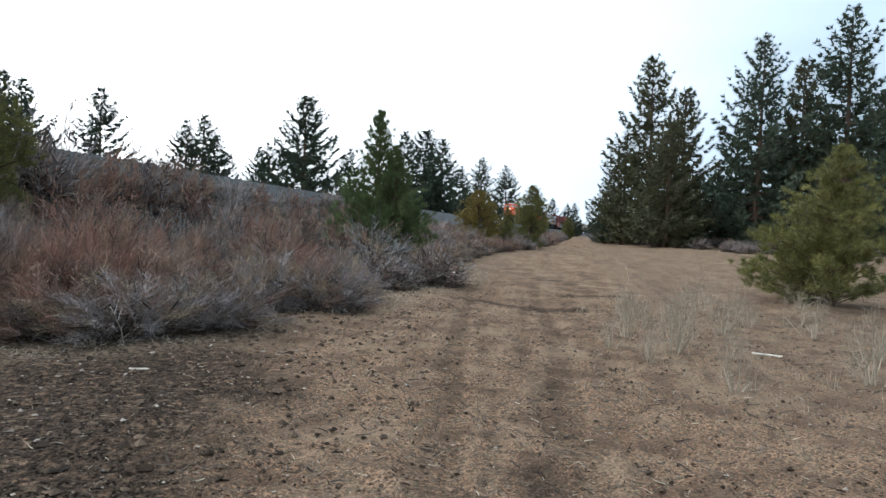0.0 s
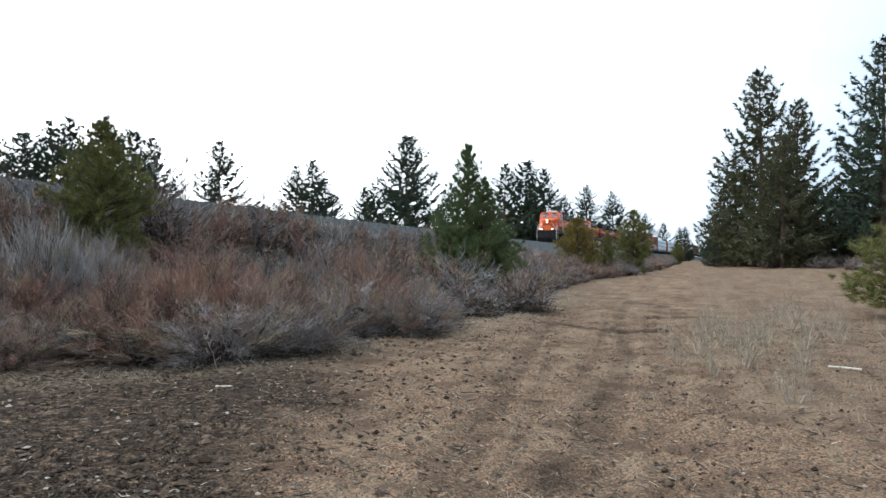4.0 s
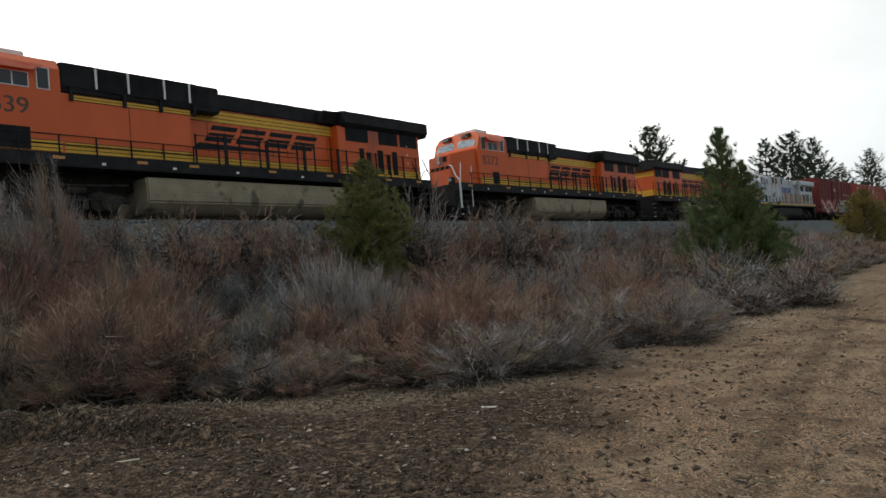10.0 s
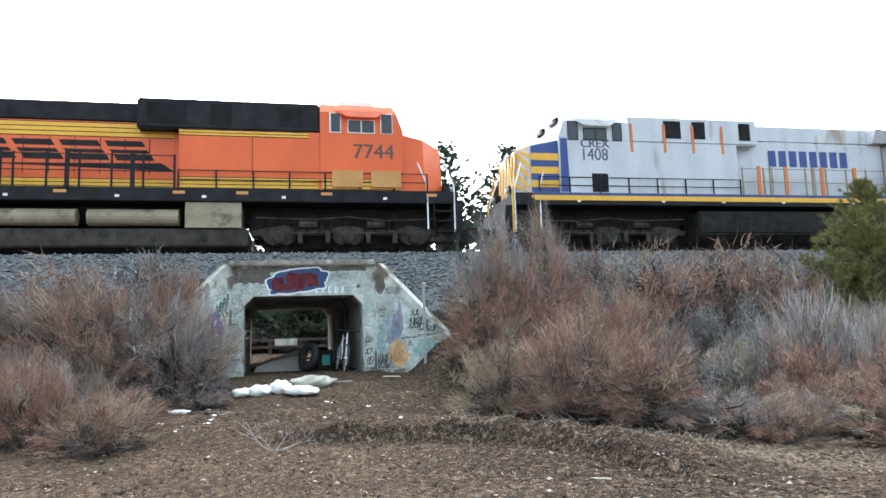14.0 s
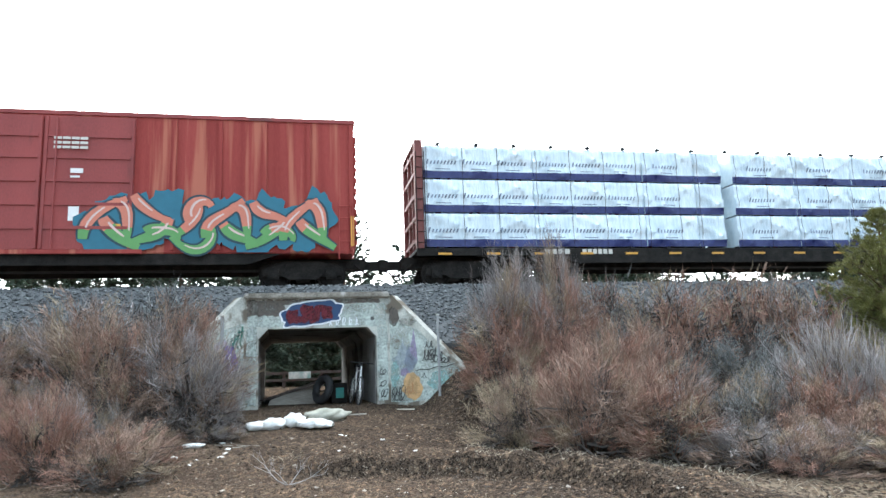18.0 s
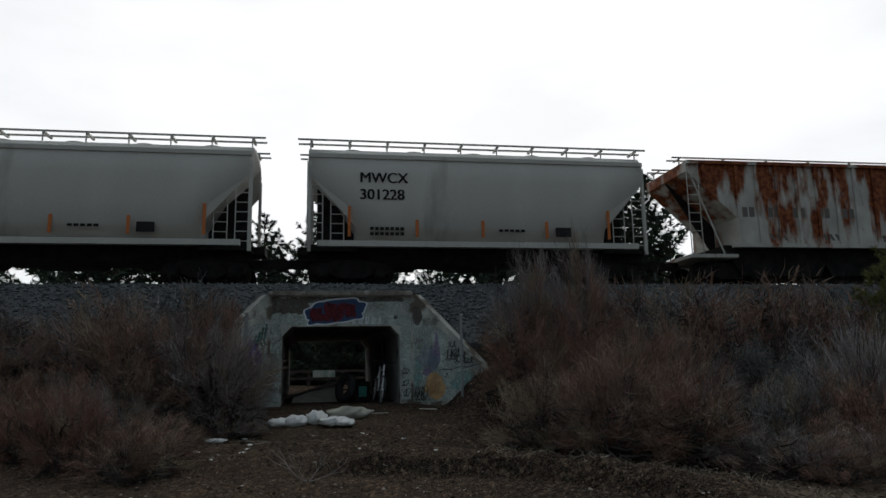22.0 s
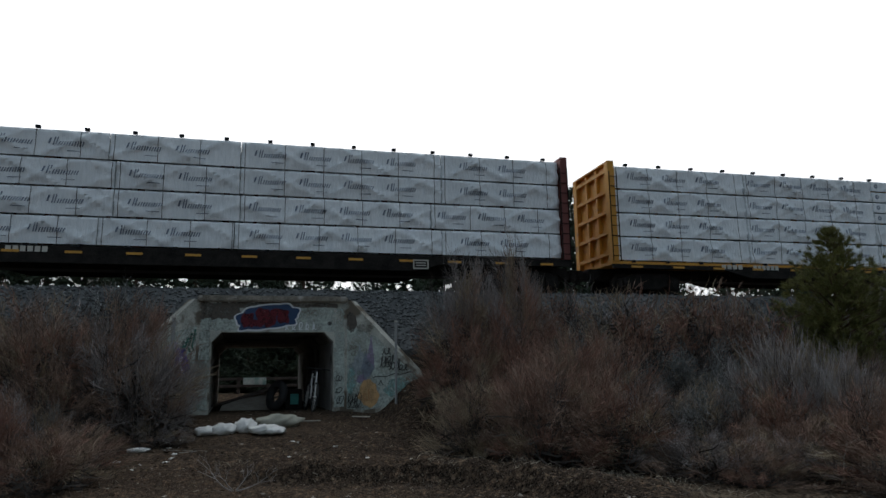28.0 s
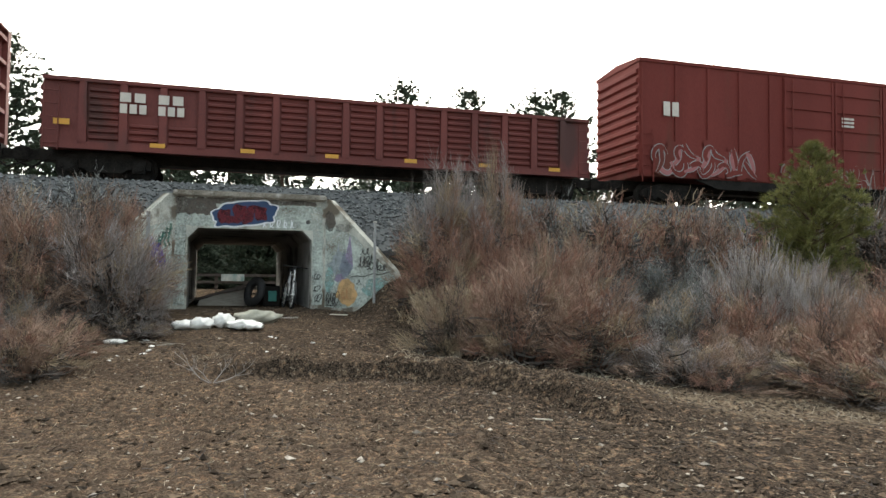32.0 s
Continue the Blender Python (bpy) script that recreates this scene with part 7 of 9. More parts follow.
def rows_of(heights, seams, seed):
    """Stacks: a height for each layer from the deck up, and where the packs are broken along the car, jittered."""
    def plan(a, b, lo, hi):
        rng = random.Random(seed)
        unit = (hi - lo) / sum(heights)
        z = lo
        for h in heights:
            cuts = [a] + [a + (b - a) * (s + (rng.uniform(-0.025, 0.025) if rng.random() < 0.4 else 0)) for s in seams] + [b]
            for p, q in zip(cuts[:-1], cuts[1:]):
                yield p, z, q - p, h * unit
            z += h * unit
    return plan


def hopper(start, L, mark, number, label):
    e = car_root("hopper_car", start, L, label, "hopper car")
    y0, y1 = 0.85, L - 0.85
    # curved side sheets between sloping ends
    bm = bmesh.new()
    side = [(1.30, 1.30), (1.52, 1.75), (1.58, 2.4), (1.57, 3.3), (1.48, 3.95), (1.20, 4.28), (0.6, 4.42), (0.0, 4.45)]
    full = side + [(-x, z) for x, z in side[::-1][1:]]

    def ends(z):
        cut = 1.45 * min(1, max(0, (3.35 - z) / 1.15))
        return y0 + cut, y1 - cut
    nst = 9
    rings = []
    for k in range(nst + 1):
        rings.append([bm.verts.new((x, ends(z)[0] + (ends(z)[1] - ends(z)[0]) * k / nst, z)) for x, z in full])
    for k in range(nst):
        for i in range(len(full) - 1):
            f = bm.faces.new((rings[k][i], rings[k + 1][i], rings[k + 1][i + 1], rings[k][i + 1]))
            f.smooth = True
    bm.faces.new(rings[0])
    bm.faces.new(rings[-1][::-1])
    bm.faces.new([r[0] for r in rings] + [r[-1] for r in rings[::-1]])
    bmesh.ops.recalc_face_normals(bm, faces=bm.faces[:])
    part("body", bm, M["hopper"], e)
    for s in (-1, 1):
        bm = bmesh.new()
        box(bm, *sorted((s * 1.42, s * 1.52)), y0, y1, 3.94, 4.07)
        part("top_chord", bm, M["hopper"], e)
        bm = bmesh.new()
        box(bm, *sorted((s * 1.30, s * 1.54)), y0 + 0.3, y1 - 0.3, 1.12, 1.30)
        part("side_sill", bm, M["hopper"], e)
        for y in (y0, y1 - 0.08):
            bm = bmesh.new()
            box(bm, *sorted((s * 1.42, s * 1.52)), y, y + 0.10, 0.95, 3.86)
            part("end_post", bm, M["hopper"], e)
    for y, d in ((y0, 1), (y1, -1)):
        bm = bmesh.new()
        box(bm, -1.45, 1.45, *sorted((y, y + d * 1.5)), 0.98, 1.06)
        box(bm, -0.5, 0.5, *sorted((y - d * 0.35, y + d * 0.2)), 1.0, 1.25)
        part("end_platform", bm, M["steel"], e)
        bm = bmesh.new()
        ladder(bm, 1.48, y - d * 0.02, y + d * 0.45, 1.1, 3.8, 9)
        ladder(bm, 1.38, y + d * 0.7, y + d * 1.1, 1.1, 2.6, 5)
        part("ladder", bm, M["hopper"], e)
        bm = bmesh.new()
        prism(bm, [(y + d * 0.25, 1.12), (y + d * 1.5, 1.12), (y + d * 1.5, 2.1), (y + d * 0.25, 3.3)] if d > 0 else
              [(y + d * 0.25, 3.3), (y + d * 1.5, 2.1), (y + d * 1.5, 1.12), (y + d * 0.25, 1.12)], -0.06, 0.06, "x")
        part("end_brace", bm, M["steel"], e)
    # outlet gates
    for k in range(3):
        yc = y0 + 2.6 + k * (y1 - y0 - 5.2) / 2
        bm = bmesh.new()
        a = [bm.verts.new(c) for c in ((-1.25, yc - 1.4, 1.28), (1.25, yc - 1.4, 1.28), (1.25, yc + 1.4, 1.28), (-1.25, yc + 1.4, 1.28))]
        b = [bm.verts.new(c) for c in ((-0.8, yc - 0.9, 0.62), (0.8, yc - 0.9, 0.62), (0.8, yc + 0.9, 0.62), (-0.8, yc + 0.9, 0.62))]
        bm.faces.new(b[::-1])
        for i in range(4):
            bm.faces.new((a[i], b[i], b[(i + 1) % 4], a[(i + 1) % 4]))
        bmesh.ops.recalc_face_normals(bm, faces=bm.faces[:])
        part("outlet", bm, M["steel"], e)
    # roof walk
    bm = bmesh.new()
    for s in (-1, 1):
        for x in (0.55, 1.05):
            box(bm, *sorted((s * x, s * (x + 0.06))), y0 - 0.35, y1 + 0.35, 4.62, 4.67)
        for k in range(10):
            y = y0 + 0.05 + k * (y1 - y0 - 0.1) / 9
            box(bm, *sorted((s * 0.5, s * 1.12)), y, y + 0.07, 4.56, 4.62)
            rod(bm, (s * 1.08, y, 4.24), (s * 1.08, y, 4.6), 0.025, 5)
    part("roof_walk", bm, M["hopper"], e)
    for k in range(5):
        y = y0 + 1.4 + k * (y1 - y0 - 2.8) / 4
        bm = bmesh.new()
        rod(bm, (0, y, 4.44), (0, y, 4.58), 0.38, 14)
        part("hatch", bm, M["hopper"], e)
    bm = bmesh.new()
    for k in range(5):
        y = y0 + 1.22 + k * (y1 - y0 - 2.6) / 4
        h = 0.95 if k in (0, 4) else 0.55
        prism(bm, [(y, 1.42), (y + 0.09, 1.42), (y + 0.09, 1.42 + h), (y, 1.42 + h)], 1.56, 1.592, "x")
    part("reflector", bm, paint("reflector_orange", (0.62, 0.17, 0.03)), e)
    letters(mark, 0.47, M["black"], e, 1.588, y0 + 1.58, 3.14, "car_mark")
    letters(number, 0.47, M["black"], e, 1.594, y0 + 1.58, 2.60, "car_number")
    bars("stencil", 1.585, y0 + 1.9, 1.62, 1.1, 0.10, 7, M["steel"], e)
    bars("stencil", 1.578, y0 + 1.9, 1.46, 1.1, 0.10, 7, M["steel"], e)
    bars("stencil", 1.585, y0 + 6.0, 1.62, 0.9, 0.08, 5, M["steel"], e)
    bm = bmesh.new()
    box(bm, 1.56, 1.60, y0 + 7.9, y0 + 8.4, 1.48, 1.78)
    part("data_panel", bm, M["black"], e)
    bm = bmesh.new()
    box(bm, -0.9, 0.9, 0.9, L - 0.9, 0.74, 1.27)
    part("center_sill", bm, M["steel"], e)
    for o in e.children:
        o.location.z += 0.11        # the body rides high on its trucks
    truck(e, 2.2, (-0.88, 0.88), 0.46, M["steel"])
    truck(e, L - 2.2, (-0.88, 0.88), 0.46, M["steel"])
    coupler(e, 0.05, -0.9)
    coupler(e, L - 0.05, 0.9)
    return e


def ribbed_hopper(start, L):
    e = car_root("hopper_car", start, L, "old pale covered hopper car with rust-streaked ribbed sides", "hopper car")
    y0, y1 = 0.75, L - 0.75
    mat = M["rusthop"]
    bm = bmesh.new()
    o = [(y0, 4.30), (y0, 3.95), (y0 + 1.75, 2.35), (y0 + 1.75, 1.45), (y1 - 1.3, 1.45), (y1 - 1.3, 2.2), (y1, 3.95), (y1, 4.30)]
    prism(bm, o, -1.50, 1.50, "x")
    part("body", bm, mat, e)
    n = 18
    for k in range(n + 1):
        y = y0 + 1.75 + (y1 - y0 - 3.15) * k / n
        for s in (-1, 1):
            bm = bmesh.new()
            prism(bm, [(y, 1.45), (y + 0.1, 1.45), (y + 0.1, 4.22), (y, 4.22)], *sorted((s * 1.50, s * 1.575)), "x")
            part("side_rib", bm, mat, e)
    for s in (-1, 1):
        for y in (y0 + 0.55, y1 - 0.65):
            bm = bmesh.new()
            prism(bm, [(y, 3.6), (y + 0.1, 3.6), (y + 0.1, 4.22), (y, 4.22)], *sorted((s * 1.50, s * 1.575)), "x")
            part("side_rib", bm, mat, e)
    for s in (-1, 1):
        bm = bmesh.new()
        box(bm, *sorted((s * 1.46, s * 1.60)), y0, y1, 4.20, 4.32)
        part("top_chord", bm, mat, e)
        bm = bmesh.new()
        box(bm, *sorted((s * 1.42, s * 1.60)), y0 + 1.5, y1 - 1.1, 1.32, 1.45)
        part("side_sill", bm, mat, e)
    bm = bmesh.new()
    for s in (-1, 1):
        box(bm, *sorted((s * 0.95, s * 1.02)), y0 - 0.2, y1 + 0.3, 4.56, 4.60)
        box(bm, *sorted((s * 0.55, s * 0.62)), y0 - 0.2, y1 + 0.3, 4.56, 4.60)
        for k in range(11):
            y = y0 + 0.05 + (y1 - y0 - 0.1) * k / 10
            rod(bm, (s * 0.98, y, 4.3), (s * 0.98, y, 4.58), 0.025, 5)
            box(bm, *sorted((s * 0.55, s * 1.0)), y, y + 0.05, 4.52, 4.56)
    part("roof_walk", bm, M["hopper"], e)
    for k in range(4):
        yc = y0 + 3.4 + k * (y1 - y0 - 6.4) / 3
        bm = bmesh.new()
        prism(bm, [(yc - 2.05, 1.44), (yc + 2.05, 1.44), (yc + (0.9 if k == 1 else 1.5), 0.4), (yc - (0.9 if k == 2 else 1.5), 0.4)], -1.2, 1.2, "x")
        part("outlet", bm, M["steel"], e)
    for y, d in ((y0, 1), (y1, -1)):
        bm = bmesh.new()
        box(bm, -1.45, 1.45, *sorted((y, y + d * 1.7)), 0.98, 1.10)
        part("end_platform", bm, mat, e)
        bm = bmesh.new()
        ladder(bm, 1.5, y, y + d * 0.42, 1.1, 4.2, 10)
        rod(bm, (1.45, y + d * 1.2, 1.1), (1.45, y + d * 0.1, 4.0), 0.03, 5)
        part("ladder", bm, M["hopper"], e)
        bm = bmesh.new()
        prism(bm, sorted([(y, 3.9), (y + d * 1.7, 1.2), (y + d * 1.7, 2.3)]), -0.05, 0.05, "x")
        part("end_brace", bm, M["steel"], e)
    for k in range(5):
        bars("car_number", 1.503, y0 + 1.95 + 0.95 * k, 2.38, 0.5, 0.34, 2, paint("faded_ink", (0.17, 0.15, 0.13)), e)
    rng = random.Random(4)
    for k in range(6):
        y = y0 + 3.0 + 2.0 * k
        bars("scrawl", 1.503, y, 1.55 + rng.uniform(0, 0.1), 0.7, 0.22, 3, paint("faded_ink", (0.17, 0.15, 0.13)), e, 0.5, rng.uniform(-0.2, 0.25))
    truck(e, 2.3, (-0.88, 0.88), 0.46, M["steel"])
    truck(e, L - 2.3, (-0.88, 0.88), 0.46, M["steel"])
    coupler(e, 0.05, -0.9)
    coupler(e, L - 0.05, 0.9)
    return e


def gondola(start, L):
    e = car_root("gondola_car", start, L, "maroon gondola car with ribbed, corrugated sides", "gondola car")
    y0, y1 = 0.95, L - 0.95
    z0, z1 = 1.0, 2.72
    mat = M["gondola"]
    for s in (-1, 1):
        bm = bmesh.new()
        box(bm, *sorted((s * 1.40, s * 1.46)), y0, y1, z0, z1)
        part("side", bm, mat, e)
        bm = bmesh.new()
        soft_box(bm, *sorted((s * 1.38, s * 1.58)), y0, y1, z1, z1 + 0.12, 0.02)
        part("top_chord", bm, mat, e)
        n = 14
        for k in range(n + 1):
            y = y0 + 0.9 + (y1 - y0 - 2.0) * k / n
            bm = bmesh.new()
            prism(bm, [(y, z0), (y + 0.22, z0), (y + 0.2, z1), (y + 0.02, z1)], *sorted((s * 1.46, s * 1.58)), "x")
            part("side_post", bm, mat, e)
        bm = bmesh.new()
        for k in range(n):
            a = y0 + 1.17 + (y1 - y0 - 2.0) * k / n
            b = a + (y1 - y0 - 2.0) / n - 0.30
            for j in range(8):
                if k in (1, 2) and j > 2:
                    continue
                z = z0 + 0.16 + 0.19 * j
                prism(bm, [(1.46 * s, z - 0.02), (1.53 * s, z + 0.02), (1.53 * s, z + 0.07), (1.46 * s, z + 0.11)], a, b, "y")
        part("corrugation", bm, mat, e)
        bm = bmesh.new()
        box(bm, *sorted((s * 1.40, s * 1.58)), y0, y1, z0 - 0.14, z0 + 0.06)
        part("side_sill", bm, mat, e)
    for y, d in ((y0, 1), (y1, -1)):
        bm = bmesh.new()
        box(bm, -1.40, 1.40, *sorted((y, y + d * 0.08)), z0, z1 + 0.1)
        for j in range(4):
            z = z0 + 0.25 + 0.4 * j
            box(bm, -1.4, 1.4, *sorted((y - d * 0.07, y)), z, z + 0.16)
        part("end", bm, mat, e)
        bm = bmesh.new()
        ladder(bm, 1.60, y + d * 0.04, y + d * 0.42, 0.8, 2.6, 5)
        part("ladder", bm, mat, e)
    bm = bmesh.new()
    box(bm, -1.40, 1.40, y0 + 0.08, y1 - 0.08, z0, z0 + 0.06)
    part("floor", bm, mat, e)
    bm = bmesh.new()
    box(bm, -0.35, 0.35, 0.6, L - 0.6, 0.70, 0.99)
    part("center_sill", bm, M["steel"], e)
    white = paint("stencil_white", (0.62, 0.58, 0.52))
    for k in range(2):
        y = y0 + 1.95 + 1.0 * k
        bars("owner_mark", 1.585, y, 2.24, 0.75, 0.26, 2, white, e)
        bars("car_number", 1.585, y, 1.92, 0.75, 0.26, 3, white, e)
    bm = bmesh.new()
    for k in range(7):
        y = y0 + 0.3 + 2.45 * k
        box(bm, 1.582, 1.592, y, y + 0.40, 1.0 if k else 1.5, 1.12 if k else 1.66)
    part("reflector", bm, paint("reflector_yellow", (0.65, 0.33, 0.05)), e)
    truck(e, 2.5, (-0.88, 0.88), 0.46, M["steel"])
    truck(e, L - 2.5, (-0.88, 0.88), 0.46, M["steel"])
    coupler(e, 0.05, -0.9)
    coupler(e, L - 0.05, 0.9)
    return e


def decor_a(e, L, y0, y1):
    pale = paint("stencil_white", (0.62, 0.58, 0.52))
    bars("owner_mark", 1.58, y1 - 5.0, 3.35, 2.9, 0.16, 4, pale, e, 0.7, 0.08)
    for k in range(3):
        bars("stencil", 1.64, 7.3, 4.05 - 0.13 * k, 0.95, 0.08, 4, pale, e, 0.1)
    graffiti(e, 1.60, y1 - 8.1, y1 - 0.5, 1.15, 2.75, [paint("g_lime", (0.42, 0.45, 0.10)), paint("g_navy", (0.02, 0.03, 0.09)), paint("g_ocean", (0.05, 0.10, 0.20))],
             paint("g_white", (0.70, 0.72, 0.72)), 3, 6, shine=paint("g_ice", (0.52, 0.58, 0.62)))
    graffiti(e, 1.60, y0 + 0.5, y0 + 7.0, 1.15, 2.8, [M["boxbrown"], paint("g_pink", (0.68, 0.25, 0.20)), paint("g_black", (0.03, 0.03, 0.03))], paint("g_black", (0.03, 0.03, 0.03)), 5, 4)


def decor_cp(e, L, y0, y1):
    pale = paint("stencil_white", (0.62, 0.58, 0.52))
    bm = bmesh.new()
    rod(bm, (1.58, y0 + 1.6, 4.18), (1.586, y0 + 1.6, 4.18), 0.60, 28)
    part("owner_badge", bm, pale, e)
    bm = bmesh.new()
    rod(bm, (1.586, y0 + 1.6, 4.18), (1.590, y0 + 1.6, 4.18), 0.50, 28)
    part("owner_badge", bm, paint("badge_grey", (0.10, 0.10, 0.09)), e)
    bm = bmesh.new()
    prism(bm, [(y0 + 1.3, 3.93), (y0 + 1.9, 3.93), (y0 + 2.0, 4.33), (y0 + 1.6, 4.48), (y0 + 1.2, 4.33)], 1.590, 1.595, "x")
    part("owner_badge", bm, paint("badge_dim", (0.30, 0.29, 0.26)), e)
    for k, (w, n) in enumerate(((1.85, 8), (1.5, 7), (1.5, 7))):
        bars("owner_mark", 1.58, y0 + 2.75, 4.34 - 0.32 * k, w, 0.16, n, pale, e, 0.45)
    letters("218", 0.38, pale, e, 1.58, y0 + 0.95, 2.08, "car_number")
    letters("295", 0.38, pale, e, 1.58, y0 + 1.85, 2.08, "car_number")
    bars("owner_mark", 1.58, y0 + 1.0, 2.55, 0.5, 0.26, 2, pale, e)
    for y in (8.4, 11.0):
        for k in range(3):
            bars("stencil", 1.64, y, 4.42 - 0.14 * k, 0.95, 0.08, 4, pale, e, 0.12)
    graffiti(e, 1.60, y0 + 1.6, y0 + 7.4, 1.10, 2.05, [paint("g_smoke", (0.36, 0.38, 0.40)), paint("g_white", (0.70, 0.72, 0.72)), paint("g_mint", (0.45, 0.62, 0.58)), paint("g_mauve", (0.42, 0.22, 0.30))],
             paint("g_dim", (0.12, 0.14, 0.16)), 11, 6)
    graffiti(e, 1.60, y1 - 7.6, y1 - 0.9, 1.10, 2.85, [paint("g_teal", (0.02, 0.15, 0.22)), paint("g_salmon", (0.60, 0.20, 0.13)), paint("g_green", (0.12, 0.32, 0.10))],
             paint("g_deep", (0.015, 0.05, 0.07)), 14, 6, shine=paint("g_blush", (0.66, 0.50, 0.44)), split=0.40)
    amber = paint("reflector_yellow", (0.65, 0.33, 0.05))
    for y, z, w, h in ((y0 + 1.2, 1.62, 0.16, 0.16), (y0 + 3.2, 1.75, 0.30, 0.16), (y0 + 6.2, 1.7, 0.30, 0.16), (8.2, 1.75, 0.30, 0.16), (12.6, 1.75, 0.30, 0.16), (y0 + 0.02, 1.45, 0.10, 0.95), (y1 - 0.12, 1.25, 0.10, 0.95)):
        bm = bmesh.new()
        box(bm, 1.60, 1.612, y, y + w, z, z + h)
        part("reflector", bm, amber, e)


def decor_b(e, L, y0, y1):
    pale = paint("stencil_white", (0.62, 0.58, 0.52))
    bm = bmesh.new()
    rod(bm, (1.58, y1 - 1.7, 4.42), (1.586, y1 - 1.7, 4.42), 0.30, 24)
    part("owner_badge", bm, pale, e)
    bm = bmesh.new()
    box(bm, 1.587, 1.592, y1 - 1.96, y1 - 1.44, 4.39, 4.45)
    box(bm, 1.587, 1.592, y1 - 1.73, y1 - 1.67, 4.16, 4.68)
    part("owner_badge", bm, M["boxbrown"], e)
    for k in range(2):
        bars("owner_mark", 1.58, y0 + 1.05 + 1.0 * k, 2.08, 0.72, 0.30, 2, pale, e)
    letters("727", 0.33, pale, e, 1.58, y0 + 1.05, 1.70, "car_number")
    letters("732", 0.33, pale, e, 1.58, y0 + 2.05, 1.70, "car_number")
    for k in range(3):
        bars("stencil", 1.64, 10.3, 4.42 - 0.16 * k, 0.75, 0.06, 3, pale, e, 0.12)
    graffiti(e, 1.60, y0 + 3.6, y0 + 7.8, 1.12, 2.3, [paint("g_slate", (0.025, 0.040, 0.055)), paint("g_steel", (0.045, 0.065, 0.085)), paint("g_maroon", (0.22, 0.03, 0.03))], paint("g_black", (0.03, 0.03, 0.03)), 21, 4)
    graffiti(e, 1.60, y1 - 6.6, y1 - 2.0, 1.10, 2.35, [paint("g_dust", (0.50, 0.47, 0.45)), paint("g_rose", (0.36, 0.13, 0.13)), paint("g_dust2", (0.62, 0.6, 0.58))], paint("g_plum", (0.22, 0.07, 0.08)), 23, 4)
    bm = bmesh.new()
    for y in (y0 + 0.2, y0 + 1.0, y0 + 4.5, y1 - 0.6):
        box(bm, 1.60, 1.612, y, y + 0.5, 1.28, 1.44)
    part("reflector", bm, paint("reflector_yellow", (0.65, 0.33, 0.05)), e)


def decor_c(e, L, y0, y1):
    pale = paint("stencil_white", (0.62, 0.58, 0.52))
    bars("owner_mark", 1.58, y0 + 0.9, 3.2, 0.7, 0.5, 2, pale, e)
    for k in range(3):
        bars("stencil", 1.64, 9.6, 3.6 - 0.14 * k, 0.6, 0.08, 3, pale, e, 0.12)
    graffiti(e, 1.60, y0 + 0.6, y0 + 4.6, 1.1, 2.3, [M["boxbrown"], M["boxbrown"], paint("g_rose", (0.26, 0.10, 0.10))], paint("g_ash", (0.30, 0.29, 0.29)), 31, 7)
    graffiti(e, 1.60, 7.0, 10.5, 1.1, 1.9, [M["boxbrown"], M["boxbrown"]], paint("g_ash", (0.30, 0.29, 0.29)), 33, 7)


def train():
    S = SC
    locomotive("locomotive", 170.68 * S, "7639", "orange", False, "orange and black diesel locomotive with lit headlights")
    locomotive("locomotive", 194.15 * S, "8272", "orange", False, "orange diesel locomotive with black roof and yellow stripes")
    locomotive("locomotive", 217.4 * S, "7744", "tanks", True, "orange diesel locomotive running cab last, with air tanks")
    locomotive("locomotive", 240.6 * S, "1408", "silver", False, "silver diesel locomotive with blue and yellow striped nose")
    boxcar(263.85 * S, 18.85 * S, M["boxbrown"], (7.0, 11.6), "brown boxcar with large graffiti along its side", decor_a)
    boxcar(282.7 * S, 21.2 * S, M["boxred"], (8.2, 13.2), "faded red boxcar with double doors and graffiti", decor_cp, M["boxdoor"])
    centerbeam(303.9 * S, 25.1 * S, M["beam_brown"], "banded", "brown centerbeam flat car stacked with white-wrapped lumber", gap_rows)
    centerbeam(328.85 * S, 25.1 * S, M["beam_yellow"], "banded", "yellow centerbeam flat car stacked with white-wrapped lumber", rows_of((1, 1, 1), (0.14, 0.38, 0.61, 0.81), 2))
    hopper(353.6 * S, 13.15 * S, "MWCX", "300711", "light grey covered hopper car with curved sides")
    hopper(366.75 * S, 13.05 * S, "MWCX", "301228", "light grey covered hopper car with curved sides")
    ribbed_hopper(379.8 * S, 18.6 * S)
    hopper(398.4 * S, 13.4 * S, "MWCX", "301253", "light grey covered hopper car with curved sides")
    boxcar(411.4 * S, 19.0 * S, M["boxbrown"], (7.0, 12.3), "dark maroon boxcar with graffiti along its foot", decor_b)
    centerbeam(430.4 * S, 24.7 * S, M["beam_yellow"], "plain", "yellow centerbeam flat car partly loaded with wrapped lumber", partial_rows)
    centerbeam(455.1 * S, 25.0 * S, M["beam_brown"], "plain", "dark centerbeam flat car stacked with white-wrapped lumber", rows_of((1, 1, 1, 1), (0.2, 0.36, 0.52, 0.81), 4))
    centerbeam(479.75 * S, 25.25 * S, M["beam_yellow"], "plain", "yellow centerbeam flat car stacked with white-wrapped lumber", mixed_rows)
    centerbeam(505.0 * S, 24.8 * S, M["beam_brown"], "small", "red-brown centerbeam flat car stacked with thin wrapped lumber packs", small_rows)
    gondola(529.8 * S - 0.25, 18.6 * S + 0.25)
    boxcar(548.4 * S, 18.6 * S, M["boxbrown"], (7.0, 11.6), "maroon boxcar with corrugated end and small graffiti", decor_c, z1=5.13)


